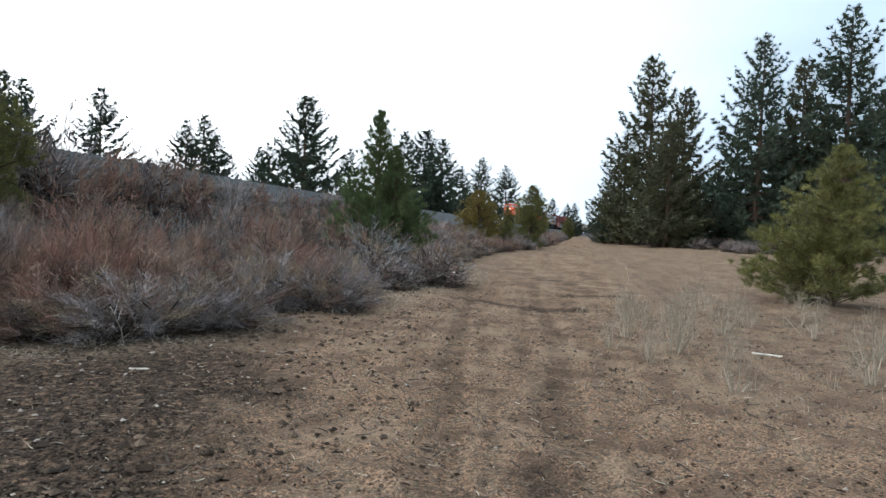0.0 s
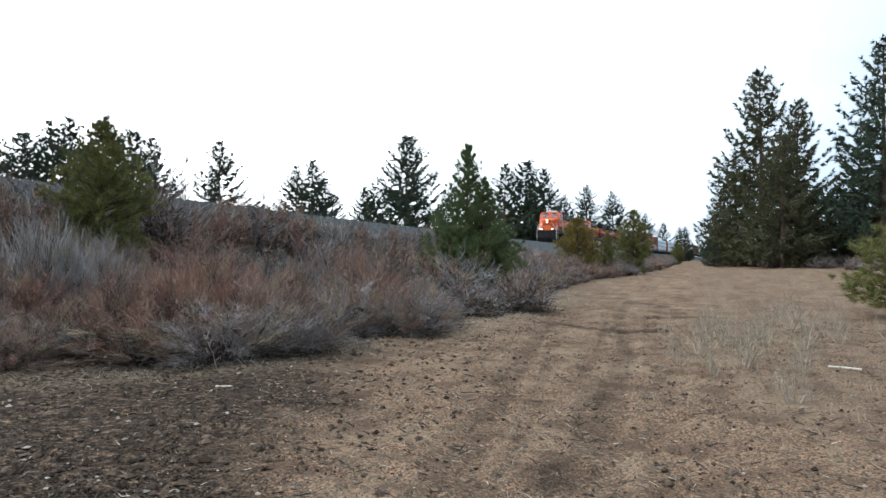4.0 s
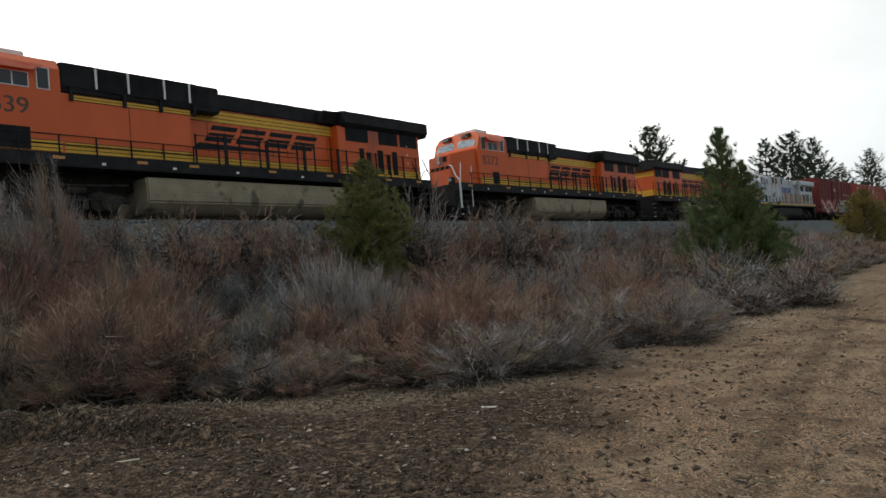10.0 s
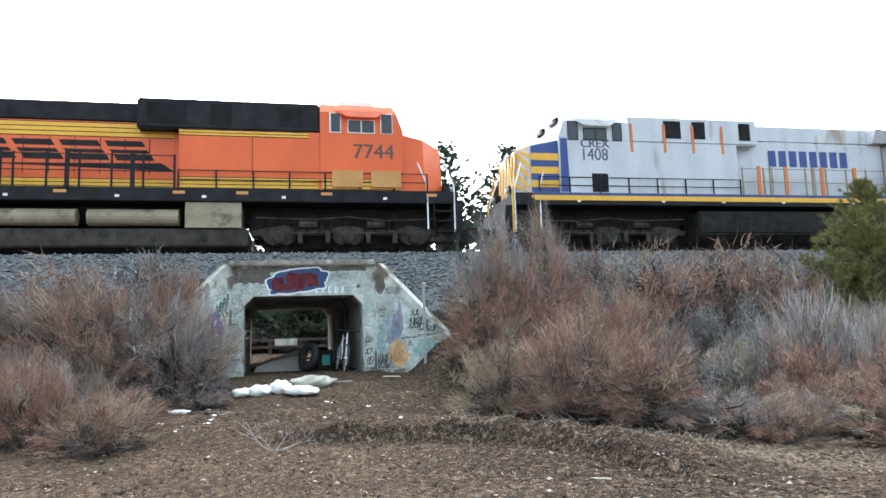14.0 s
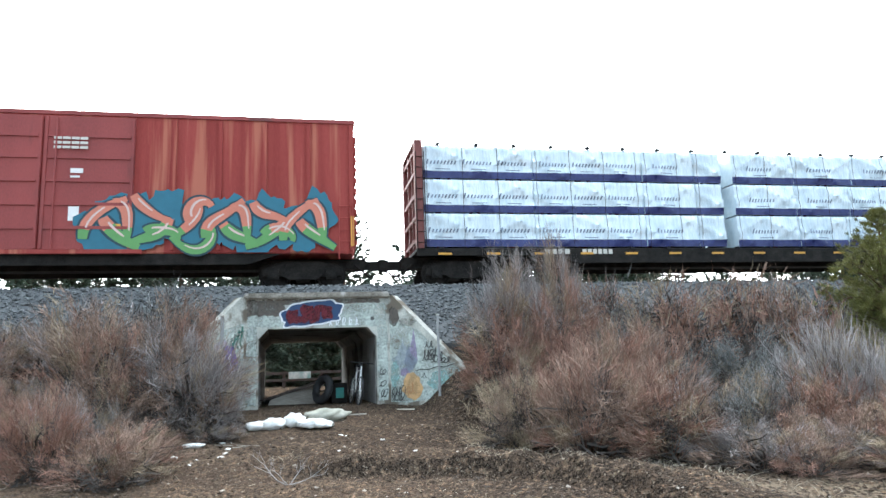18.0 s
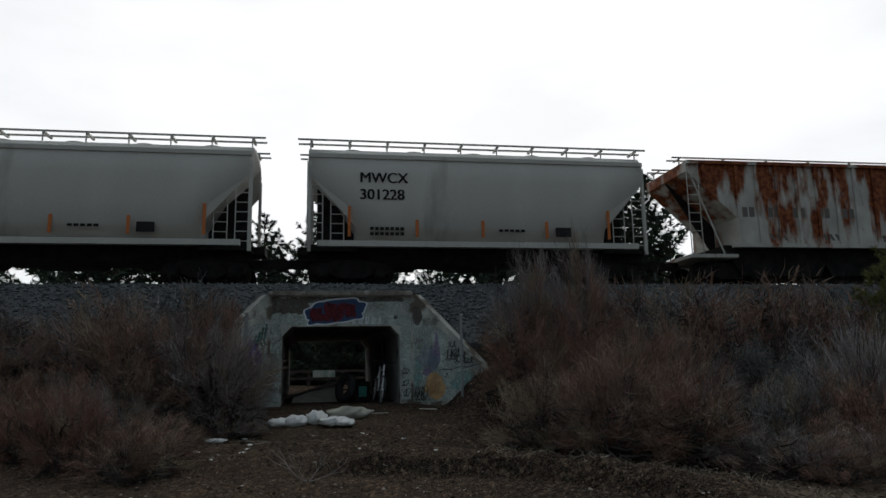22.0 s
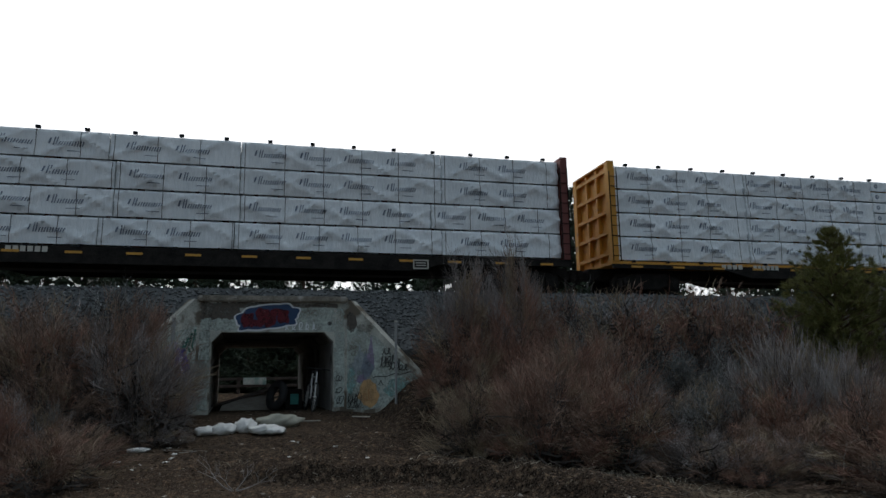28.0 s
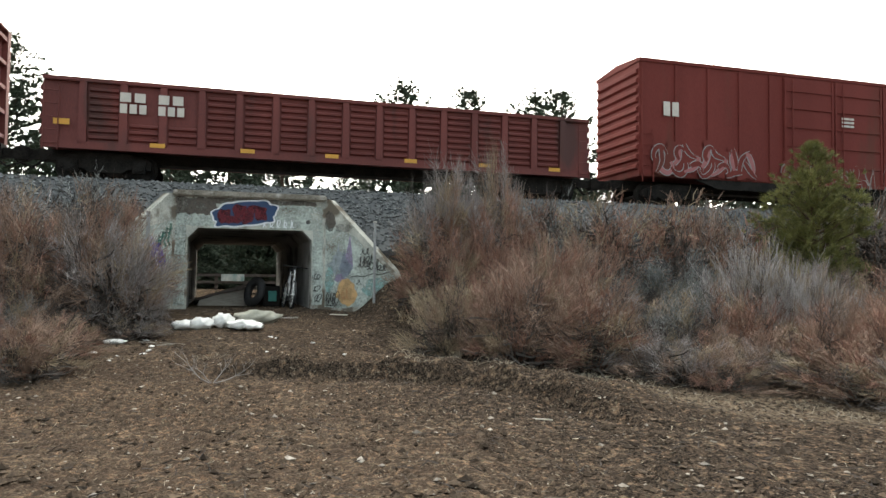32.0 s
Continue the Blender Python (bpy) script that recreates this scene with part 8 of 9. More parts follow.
def gap_rows(a, b, lo, hi):
    h = (hi - lo) / 3
    for k in range(3):
        for p, q in ((0, 0.17), (0.17, 0.35), (0.35, 0.44), (0.44, 0.487), (0.508, 0.62), (0.62, 0.71 + 0.01 * k), (0.71 + 0.01 * k, 1)):
            yield a + (b - a) * p, lo + k * h, (b - a) * (q - p), h


def partial_rows(a, b, lo, hi):
    h = (hi - lo) / 4
    for k in range(3):
        yield a, lo + k * h, 2.9, h
    yield a + 2.95, lo, 0.9, h * 0.95
    yield a + 2.95, lo + h, 0.9, h * 0.95
    for k in range(4):
        p = a + 4.2
        for w in (4.6, 4.6, b - p - 9.2):
            yield p, lo + k * h, w, h
            p += w


def mixed_rows(a, b, lo, hi):
    h = (hi - lo) / 4
    cuts = [a, a + (b - a) * 0.24, a + (b - a) * 0.5, b - 5.9, b]
    for p, q in zip(cuts[:-1], cuts[1:]):
        for k in range(4):
            if k >= 2 and cuts[2] - 0.1 < p < cuts[3] - 0.1:
                yield p, lo + k * h, q - p, h / 2
                yield p, lo + k * h + h / 2, q - p, h / 2
            else:
                yield p, lo + k * h, q - p, h


def small_rows(a, b, lo, hi):
    h = (hi - lo) / 9
    cuts = [a + (b - a) * t for t in (0, 0.2, 0.39, 0.52, 0.66, 0.78, 0.9, 1)]
    for i, (p, q) in enumerate(zip(cuts[:-1], cuts[1:])):
        k = 0
        big = {0: (0, 2, 4), 1: (0,), 2: (0, 7), 3: (0, 4), 4: (0, 2), 5: (3,), 6: (0,)}[i]
        while k < 9:
            n = 2 if k in big and k < 8 else 1
            yield p, lo + k * h, q - p, h * n
            k += n


train()


# ---- small things ----
def chips():
    """Litter, clods and pebbles strewn on the lane."""
    rng = np.random.default_rng(44)
    n = 30000
    r = 2.0 + 17 * rng.uniform(0, 1, n) ** 1.25
    a = np.radians(rng.uniform(-24, 112, n))
    x, y = -r * np.sin(a), r * np.cos(a)
    keep = (x > brush_edge(y) - 1.0) | ((y < 4) & (y > -3))
    x, y = x[keep], y[keep]
    pts = np.stack([x, y, land(x, y) + 0.004], 1)
    k = rng.uniform(0, 1, len(pts))
    size = (np.clip(rng.lognormal(0, 0.5, len(pts)), 0.4, 2.4) * (0.70 + 0.60 * smooth(-1.5, -4, x)))[:, None, None]
    tagged(new("clods", stones_mesh("clods", pts[k < 0.66], 0.017 * size[k < 0.66], M["clod"], rng, 0.6)), "small dark clods and bark crumbs on the dirt", "clods", kind="stuff")
    tagged(new("pebbles", stones_mesh("pebbles", pts[k > 0.925], 0.014 * size[k > 0.925], M["pebble"], rng, 0.5)), "small pale pebbles and wood chips on the dirt", "pebbles", kind="stuff")
    # loose bits of straw and twig lying flat
    q = pts[(k > 0.66) & (k < 0.80) & (rng.uniform(0, 1, len(k)) < 0.4)]
    m = len(q)
    b = rng.uniform(0, math.tau, m)
    ln = rng.uniform(0.03, 0.12, m)
    d = np.stack([np.cos(b) * ln, np.sin(b) * ln, rng.uniform(0.0, 0.03, m)], 1)
    v, f = ribbons(q, q + d / 2 + rng.normal(0, 0.008, (m, 3)), q + d, 0.0035, 0.002, rng)
    v[:, 2] += 0.006
    q = pts[(k > 0.80) & (k < 0.925)]
    m = len(q)
    b = rng.uniform(0, math.tau, m)
    d = np.stack([np.cos(b), np.sin(b), rng.uniform(0, 0.3, m)], 1) * rng.uniform(0.04, 0.22, m)[:, None]
    v2, f2 = ribbons(q, q + d / 2 + rng.normal(0, 0.015, (m, 3)), q + d, 0.006, 0.002, rng)
    v2[:, 2] += 0.008
    tagged(new("twig_litter", array_mesh("twig_litter", v2.tolist(), f2, M["twig_shade"])), "dark dead twigs and bark strewn on the dirt", "litter", kind="stuff")
    tagged(new("straw_litter", array_mesh("straw_litter", v.tolist(), f, M["straw"])), "bits of straw and twig strewn on the dirt", "litter", kind="stuff")


chips()


def grass_patch(name, pts, h, blades, material, seed, spread=0.10, lay=0.38):
    rng = np.random.default_rng(seed)
    n = len(pts) * blades
    c = np.repeat(np.asarray(pts, float), blades, 0)
    s = c + np.concatenate([rng.normal(0, spread, (n, 2)), np.zeros((n, 1))], 1)
    s[:, 2] = land(s[:, 0], s[:, 1]) - 0.01
    hh = np.repeat(rng.uniform(0.5, 1.2, len(pts)), blades) * h * rng.uniform(0.4, 1.1, n)
    lean = rng.normal(0, lay, (n, 2)) * hh[:, None]
    e = s + np.concatenate([lean, hh[:, None]], 1)
    m = s + np.concatenate([lean * 0.3, hh[:, None] * 0.6], 1)
    v, f = ribbons(s, m, e, 0.0032, 0.0018, rng)
    return array_mesh(name, v.tolist(), f, material)


def grasses():
    rng = np.random.default_rng(61)
    pts = []
    while len(pts) < 70:
        y = 7.5 + 12 * rng.uniform() ** 1.3
        x = rng.uniform(-0.6, 5.0)
        if x < -0.3 + 0.06 * (y - 8) and rng.uniform() < 0.8:
            continue
        pts.append((x, y, 0))
    tagged(new("dry_grass", grass_patch("dry_grass", pts, 0.24, 7, M["grass"], 5, 0.12)), "thin pale dry grass beside the lane", "dry grass", kind="stuff")
    edge = []
    for _ in range(230):
        y = rng.uniform(-6, 30)
        x = float(brush_edge(y)) + rng.normal(0.2, 0.55)
        if rng.uniform() < (0.93 if y < 2.4 else 0.7 if 5.5 < y < 9.5 else 0.0):
            continue
        edge.append((x, y, 0))
    tagged(new("dry_grass", grass_patch("dry_grass", edge, 0.11, 22, M["straw"], 6, 0.20, 1.1)), "flattened dry grass along the brush", "dry grass", kind="stuff")
    weeds = [(0.35, 9.6), (1.1, 8.1), (0.9, 11.5), (1.8, 12.5), (1.4, 15), (2.6, 14), (3.0, 17), (4.0, 15.5), (2.2, 19), (0.6, 13.2), (3.6, 11.0), (4.8, 19.5), (-0.1, 10.6), (0.2, 12.0), (0.75, 10.4), (1.5, 10.2), (1.3, 13.4), (2.1, 16.5), (0.4, 14.6), (2.9, 9.2), (3.4, 13.0)]
    stems, twigs = shrub_meshes(77, 14, 150, [M["grass"], M["grass"]], 0.75, False, 0.0034, 0.25, 0.80, 0.36)
    for k, (x, y) in enumerate(weeds):
        e = new("dry_weed")
        e.matrix_world = Matrix.LocRotScale((x, y, float(land(x, y))), Euler((0, 0, k * 1.7)), Vector((1, 1, 1)) * rng.uniform(0.6, 1.15))
        for nm, me in (("woody_base", stems), ("twig_crown", twigs)):
            new(nm, me).parent = e
        tagged(e, "pale dead weed standing in dry grass", "weed", "dead weeds by the lane")


grasses()


def stick(name, x, y, ln, r, rz, label, material="stick"):
    bm = bmesh.new()
    pts = [Vector((ln * (k / 4 - 0.5), 0.04 * ln * math.sin(2.2 * k + ln * 9), 0)) for k in range(5)]
    for a, b in zip(pts[:-1], pts[1:]):
        rod(bm, a, b, r, 6, r * 0.85)
    o = part(name, bm, M[material])
    o.matrix_world = pose(x, y, float(land(x, y)) + r * 0.8, 0, 0, rz)
    return tagged(o, label, "stick", "sticks on the ground")


stick("stick", -5.2, 6.75, 0.20, 0.014, 20, "short bleached stick on the dirt")
stick("stick", -4.85, 24.2, 0.9, 0.03, 100, "bleached branch lying at the brush edge")
stick("stick", -17.2, 2.25, 0.45, 0.018, 60, "pale branch lying before the underpass")
stick("stick", 2.05, 10.6, 0.40, 0.02, -20, "bleached stick in dry grass")
stick("stick", -7.4, 3.3, 0.22, 0.009, 60, "bent pale twig on the dirt")
stick("stick", -16.0, -2.2, 1.1, 0.02, 30, "dead branch beside the brush", "wood_grey")
stick("stick", -16.8, 0.6, 1.3, 0.02, 85, "dead branch beside the plastic bags", "wood_grey")


def dead_branch():
    rng = random.Random(9)
    bm = bmesh.new()

    def grow(p, d, ln, r, depth):
        for k in range(3):
            d = (d + Vector((rng.uniform(-0.25, 0.25), rng.uniform(-0.3, 0.3), rng.uniform(-0.1, 0.25)))).normalized()
            q = p + d * ln / 3
            q.z = max(q.z, 0.01)
            rod(bm, p, q, r, 5, r * 0.8)
            if depth and k:
                for s in (-1, 1):
                    grow(q, (d + Vector((rng.uniform(-0.4, 0.4), s * rng.uniform(0.4, 0.9), rng.uniform(0.0, 0.6)))).normalized(), ln * 0.5, r * 0.55, depth - 1)
            p, r = q, r * 0.8
    grow(Vector((0, 0.05, 0.02)), Vector((0.2, 0.9, 0.35)), 0.62, 0.014, 2)
    grow(Vector((0, -0.05, 0.02)), Vector((-0.1, -0.9, 0.30)), 0.62, 0.014, 2)
    grow(Vector((0, 0.02, 0.02)), Vector((0.3, 0.4, 0.6)), 0.42, 0.011, 2)
    grow(Vector((0, -0.02, 0.02)), Vector((0.3, -0.5, 0.5)), 0.42, 0.011, 2)
    o = part("dead_branch", bm, M["twig_pale"])
    o.matrix_world = pose(-10.3, -0.35, float(land(-10.3, -0.35)) + 0.02) @ Matrix.Diagonal((0.75, 0.78, 0.60, 1))
    tagged(o, "dead grey branch with forked twigs on the dirt", "branch")


dead_branch()


def dead_stalk(x, y, h, lean, seed):
    rng = random.Random(seed)
    bm = bmesh.new()
    p = Vector((0, 0, 0))
    d = Vector((lean * 0.3, -lean, 1)).normalized()
    for k in range(4):
        q = p + (d + Vector((rng.uniform(-0.1, 0.1), rng.uniform(-0.12, 0.12), 0))).normalized() * h / 4
        rod(bm, p, q, 0.011 * (1 - 0.2 * k), 5, 0.011 * (0.8 - 0.2 * k))
        for _ in range(2):
            e = q + Vector((rng.uniform(-0.2, 0.2), rng.uniform(-0.25, 0.25), rng.uniform(0.02, 0.2)))
            rod(bm, q, e, 0.004, 4, 0.002)
        p = q
    o = part("dead_stalk", bm, M["wood_grey"])
    o.matrix_world = pose(x, y, float(land(x, y)) - 0.02)
    tagged(o, "bleached dead stalk at the edge of the brush", "stalk", "dead stalks by the brush")


for k, (x, y, h, lean) in enumerate(((-9.6, 6.0, 1.1, 0.75), (-8.2, 7.6, 0.8, -0.5), (-12.2, 4.0, 0.9, 0.3), (-11.0, 4.9, 0.7, 0.9), (-7.0, 9.0, 0.7, 0.4), (-6.2, 7.9, 0.6, 0.8))):
    dead_stalk(x, y, h, lean, k)


def blob_mesh(name, pieces, material, x, y, label, category, rz=0, lift=0.0, fine=3):
    """Soft sacks: lumpy flattened balls grown together."""
    rng = np.random.default_rng(len(pieces) + int(abs(x * 10)))
    bm = bmesh.new()
    for px, py, pz, rx, ry, rzz in pieces:
        r = bmesh.ops.create_icosphere(bm, subdivisions=fine, radius=1.0)
        for v in r["verts"]:
            n = 1 + 0.14 * math.sin(5 * v.co.x + 3 * v.co.y + px * 9) + 0.11 * math.sin(9 * v.co.y - 4 * v.co.z + py * 7) + 0.08 * math.sin(15 * v.co.x - 11 * v.co.y + 7 * v.co.z) + 0.03 * rng.normal()
            v.co = Vector((px + v.co.x * rx * n, py + v.co.y * ry * n, max(0.0, pz + v.co.z * rzz * n)))
    for f in bm.faces:
        f.smooth = True
    o = part(name, bm, material)
    o.matrix_world = pose(x, y, float(land(x, y)) - 0.02 + lift, 0, 0, rz)
    return tagged(o, label, category, "litter before the underpass")


blob_mesh("plastic_bag", [(0, 0, 0.11, 0.22, 0.27, 0.13), (0.05, -0.33, 0.09, 0.20, 0.24, 0.10)], M["litter"], -15.6, -0.85, "crumpled white plastic sack before the underpass", "bag")
blob_mesh("plastic_bag", [(0, 0, 0.14, 0.22, 0.22, 0.16)], M["litter"], -15.75, -0.42, "full white plastic sack before the underpass", "bag")
blob_mesh("plastic_bag", [(0, 0, 0.09, 0.27, 0.34, 0.10), (0.1, 0.22, 0.06, 0.22, 0.22, 0.08)], M["litter"], -15.45, 0.0, "flat white plastic sack before the underpass", "bag")
blob_mesh("sleeping_bag", [(0, 0, 0.14, 0.22, 0.50, 0.16)], M["bagdull"], -16.2, 0.28, "rolled grey-green sleeping bag on the ground", "sleeping bag", 8)
for k, (x, y, s) in enumerate(((-14.1, -2.25, 0.16), (-14.9, -1.95, 0.14), (-15.1, -1.65, 0.09), (-13.4, -1.55, 0.06), (-14.6, 0.55, 0.05), (-14.5, 0.68, 0.04), (-13.6, 1.3, 0.05), (-14.4, -1.6, 0.05),
                               (-12.4, 0.9, 0.04), (-11.2, 1.6, 0.035), (-11.6, 0.4, 0.035))):
    blob_mesh("paper_scrap", [(0, 0, s * 0.25, s * 0.9, s * 1.2, s * 0.3)], M["litter"], x, y, "crumpled white paper on the dirt", "paper", 40 * k)


def scraps():
    rng = random.Random(15)
    for k in range(22):
        x, y = rng.uniform(-15.6, -9.0), rng.uniform(-2.4, 2.8)
        s = rng.uniform(0.016, 0.036) * (1.3 if y < -1 else 0.9)
        blob_mesh("paper_scrap", [(0, 0, s * 0.3, s, s * 1.4, s * 0.35)], M["litter" if k % 4 == 0 else "pebble"], x, y, "small pale scrap of rubbish on the dirt", "paper", 70 * k, 0.012, 1)
    for k, (x, y, r) in enumerate(((-14.9, -2.06, 0.07), (-12.95, -1.59, 0.05), (-13.8, -1.57, 0.05), (-13.2, -2.42, 0.06), (-14.4, -1.75, 0.05), (-15.2, -1.6, 0.06), (-12.2, -2.0, 0.035))):
        blob_mesh("paper_scrap", [(0, 0, r * 0.25, r, r * 1.5, r * 0.35), (r * 0.8, r * 0.5, r * 0.2, r * 0.6, r * 0.7, r * 0.25)], M["litter"], x, y, "crumpled white scrap of rubbish before the brush", "paper", 50 * k, 0.012, 1)
    for k in range(14):
        x, y = rng.uniform(-16.2, -13.6), rng.uniform(-2.6, -1.2)
        stick("stick", x, y, rng.uniform(0.3, 0.9), 0.008, rng.uniform(0, 180), "thin grey dead branch beside the brush", "wood_grey")


scraps()


def tyre():
    root = thing("tyre", -19.4, 0.27, FLOOR_Z, 0)
    bm = bmesh.new()
    n, m = 32, 12
    g = []
    for i in range(n):
        a = i * math.tau / n
        ring = []
        for j in range(m):
            b = j * math.tau / m
            rr = 0.30 + 0.11 * math.copysign(abs(math.cos(b)) ** 0.7, math.cos(b))
            ring.append(bm.verts.new((0.09 * math.copysign(abs(math.sin(b)) ** 0.7, math.sin(b)), rr * math.cos(a), rr * math.sin(a))))
        g.append(ring)
    for i in range(n):
        for j in range(m):
            bm.faces.new((g[i][j], g[(i + 1) % n][j], g[(i + 1) % n][(j + 1) % m], g[i][(j + 1) % m])).smooth = True
    o = part("casing", bm, M["rubber"], root)
    o.matrix_local = pose(0, 0, 0.40, 0, -16, -58)
    tagged(root, "old black tyre leaning inside the underpass", "tyre")


tyre()


def bicycle():
    root = thing("bicycle", -18.88, 1.10, FLOOR_Z, 187)
    # built along local x, leaning on the wall
    lean = pose(0, 0, 0, 7, 0, 0) @ Matrix.Scale(1.08, 4)

    def wheel(cx, nm):
        bm = bmesh.new()
        n = 28
        for i in range(n):
            a, b = i * math.tau / n, (i + 1) * math.tau / n
            rod(bm, (cx + 0.33 * math.cos(a), 0, 0.33 + 0.33 * math.sin(a)), (cx + 0.33 * math.cos(b), 0, 0.33 + 0.33 * math.sin(b)), 0.022, 5)
        o = part(nm, bm, M["rubber"], root)
        o.matrix_local = lean
        bm = bmesh.new()
        for i in range(14):
            a = i * math.tau / 14
            rod(bm, (cx, 0, 0.33), (cx + 0.32 * math.cos(a), 0, 0.33 + 0.32 * math.sin(a)), 0.004, 3)
        rod(bm, (cx, -0.04, 0.33), (cx, 0.04, 0.33), 0.025, 8)
        o = part("spokes", bm, M["rail_white"], root)
        o.matrix_local = lean
    wheel(-0.5, "front_wheel")
    wheel(0.52, "rear_wheel")
    bm = bmesh.new()
    for a, b in (((-0.5, 0.33), (-0.36, 0.92)), ((-0.38, 0.82), (0.16, 0.80)), ((-0.40, 0.74), (0.05, 0.30)), ((0.05, 0.30), (0.18, 0.90)), ((0.05, 0.30), (0.52, 0.33)), ((0.17, 0.80), (0.52, 0.33))):
        rod(bm, (a[0], 0, a[1]), (b[0], 0, b[1]), 0.018, 7)
    o = part("frame", bm, M["rail_white"], root, "pale bicycle frame")
    o.matrix_local = lean
    bm = bmesh.new()
    rod(bm, (-0.36, -0.3, 1.0), (-0.36, 0.3, 1.0), 0.014, 6)
    rod(bm, (-0.36, 0, 0.9), (-0.36, 0, 1.0), 0.016, 6)
    o = part("handlebar", bm, M["black"], root)
    o.matrix_local = lean
    bm = bmesh.new()
    soft_box(bm, 0.06, 0.32, -0.06, 0.06, 0.90, 0.96, 0.02)
    o = part("saddle", bm, M["black"], root)
    o.matrix_local = lean
    tagged(root, "old bicycle leaning on the tunnel wall", "bicycle")


bicycle()


def crate():
    root = thing("crate", -19.9, 0.72, FLOOR_Z, 5)
    bm = bmesh.new()
    soft_box(bm, -0.2, 0.2, -0.22, 0.22, 0.0, 0.55, 0.02)
    part("body", bm, M["steel"], root)
    bm = bmesh.new()
    soft_box(bm, 0.202, 0.215, -0.10, 0.12, 0.14, 0.42, 0.004)
    part("panel", bm, M["teal"], root, "teal panel")
    tagged(root, "dark crate with a teal panel inside the underpass", "crate")


crate()


def planks():
    for k, (x, y, rz, rx, ln) in enumerate(((-20.2, -0.75, 82, -14, 1.7), (-20.6, -0.3, 96, -20, 1.4), (-21.2, 0.3, 70, -10, 1.2))):
        root = thing("plank", x, y, FLOOR_Z + 0.30, 0)
        bm = bmesh.new()
        soft_box(bm, -ln / 2, ln / 2, -0.12, 0.12, -0.02, 0.02, 0.006)
        o = part("board", bm, M["wood_grey" if k else "tie"], root)
        o.matrix_local = pose(0, 0, 0, 0, rx, rz)
        tagged(root, "weathered plank propped inside the underpass", "plank", "planks in the underpass")
    root = thing("rubbish_heap", -20.7, -0.5, FLOOR_Z, 0)
    rng = np.random.default_rng(2)
    for _ in range(9):
        x, y = rng.uniform(-0.5, 0.3), rng.uniform(-0.8, 0.6)
        bm = bmesh.new()
        soft_box(bm, -0.22, 0.22, -0.26, 0.26, 0, rng.uniform(0.10, 0.26), 0.05)
        part("bundle", bm, M["steel"], root).matrix_local = pose(x, y, 0, 0, 0, rng.uniform(0, 90))
    tagged(root, "dark heap of rubbish inside the underpass", "rubbish")
    root = thing("plywood_sheet", -20.15, 0, FLOOR_Z, 0)
    bm = bmesh.new()
    prism(bm, [(-1.22, 0.0), (0.10, 0.0), (0.22, 0.60), (-1.16, 0.14)], 0.0, 0.03, "x")
    part("sheet", bm, M["wood_grey"], root)
    bm = bmesh.new()
    prism(bm, [(-1.24, 0.14), (0.22, 0.60), (0.24, 0.66), (-1.24, 0.21)], -0.06, 0.06, "x")
    part("batten", bm, M["tie"], root, "dark batten along its upper edge")
    tagged(root, "weathered plywood sheet with a dark batten leaning inside the underpass", "board")
    root = thing("guard_rail", -31.2, -0.3, 0.75, 0)
    for y in (-2.5, -0.9, 0.7, 2.3):
        bm = bmesh.new()
        box(bm, -0.06, 0.06, y - 0.06, y + 0.06, 0, 0.85)
        part("post", bm, M["tie"], root)
    for z in (0.42, 0.72):
        bm = bmesh.new()
        soft_box(bm, 0.062, 0.10, -3.2, 3.0, z, z + 0.11, 0.008)
        part("rail", bm, M["tie"], root)
    bm = bmesh.new()
    soft_box(bm, 0.104, 0.13, -0.70, 0.25, 0.52, 0.82, 0.01)
    part("board", bm, M["buff"], root, "pale board")
    tagged(root, "weathered wooden fence beyond the underpass", "fence")


planks()


def marker_post(x, y, z0, z1, label, k=1.0):
    root = thing("marker_post", x, y, z0, 10)
    bm = bmesh.new()
    prism(bm, [(k * a, k * b) for a, b in ((-0.04, -0.02), (0.04, -0.02), (0.04, 0.0), (0.012, 0.0), (0.012, 0.03), (-0.012, 0.03), (-0.012, 0.0), (-0.04, 0.0))], 0, z1 - z0, "z")
    part("post", bm, paint("post_grey", (0.33, 0.34, 0.34)), root)
    bm = bmesh.new()
    rod(bm, (0, 0, z1 - z0), (0, 0, z1 - z0 + 0.03), 0.045 * k, 10)
    part("cap", bm, M["hopper"], root)
    tagged(root, label, "post", "steel posts at the underpass")


marker_post(-16.9, 3.06, 0.9, 2.87, "grey steel post beside the wing wall")
marker_post(-16.6, -2.06, 0.7, 2.92, "grey steel post beside the brush", 1.6)


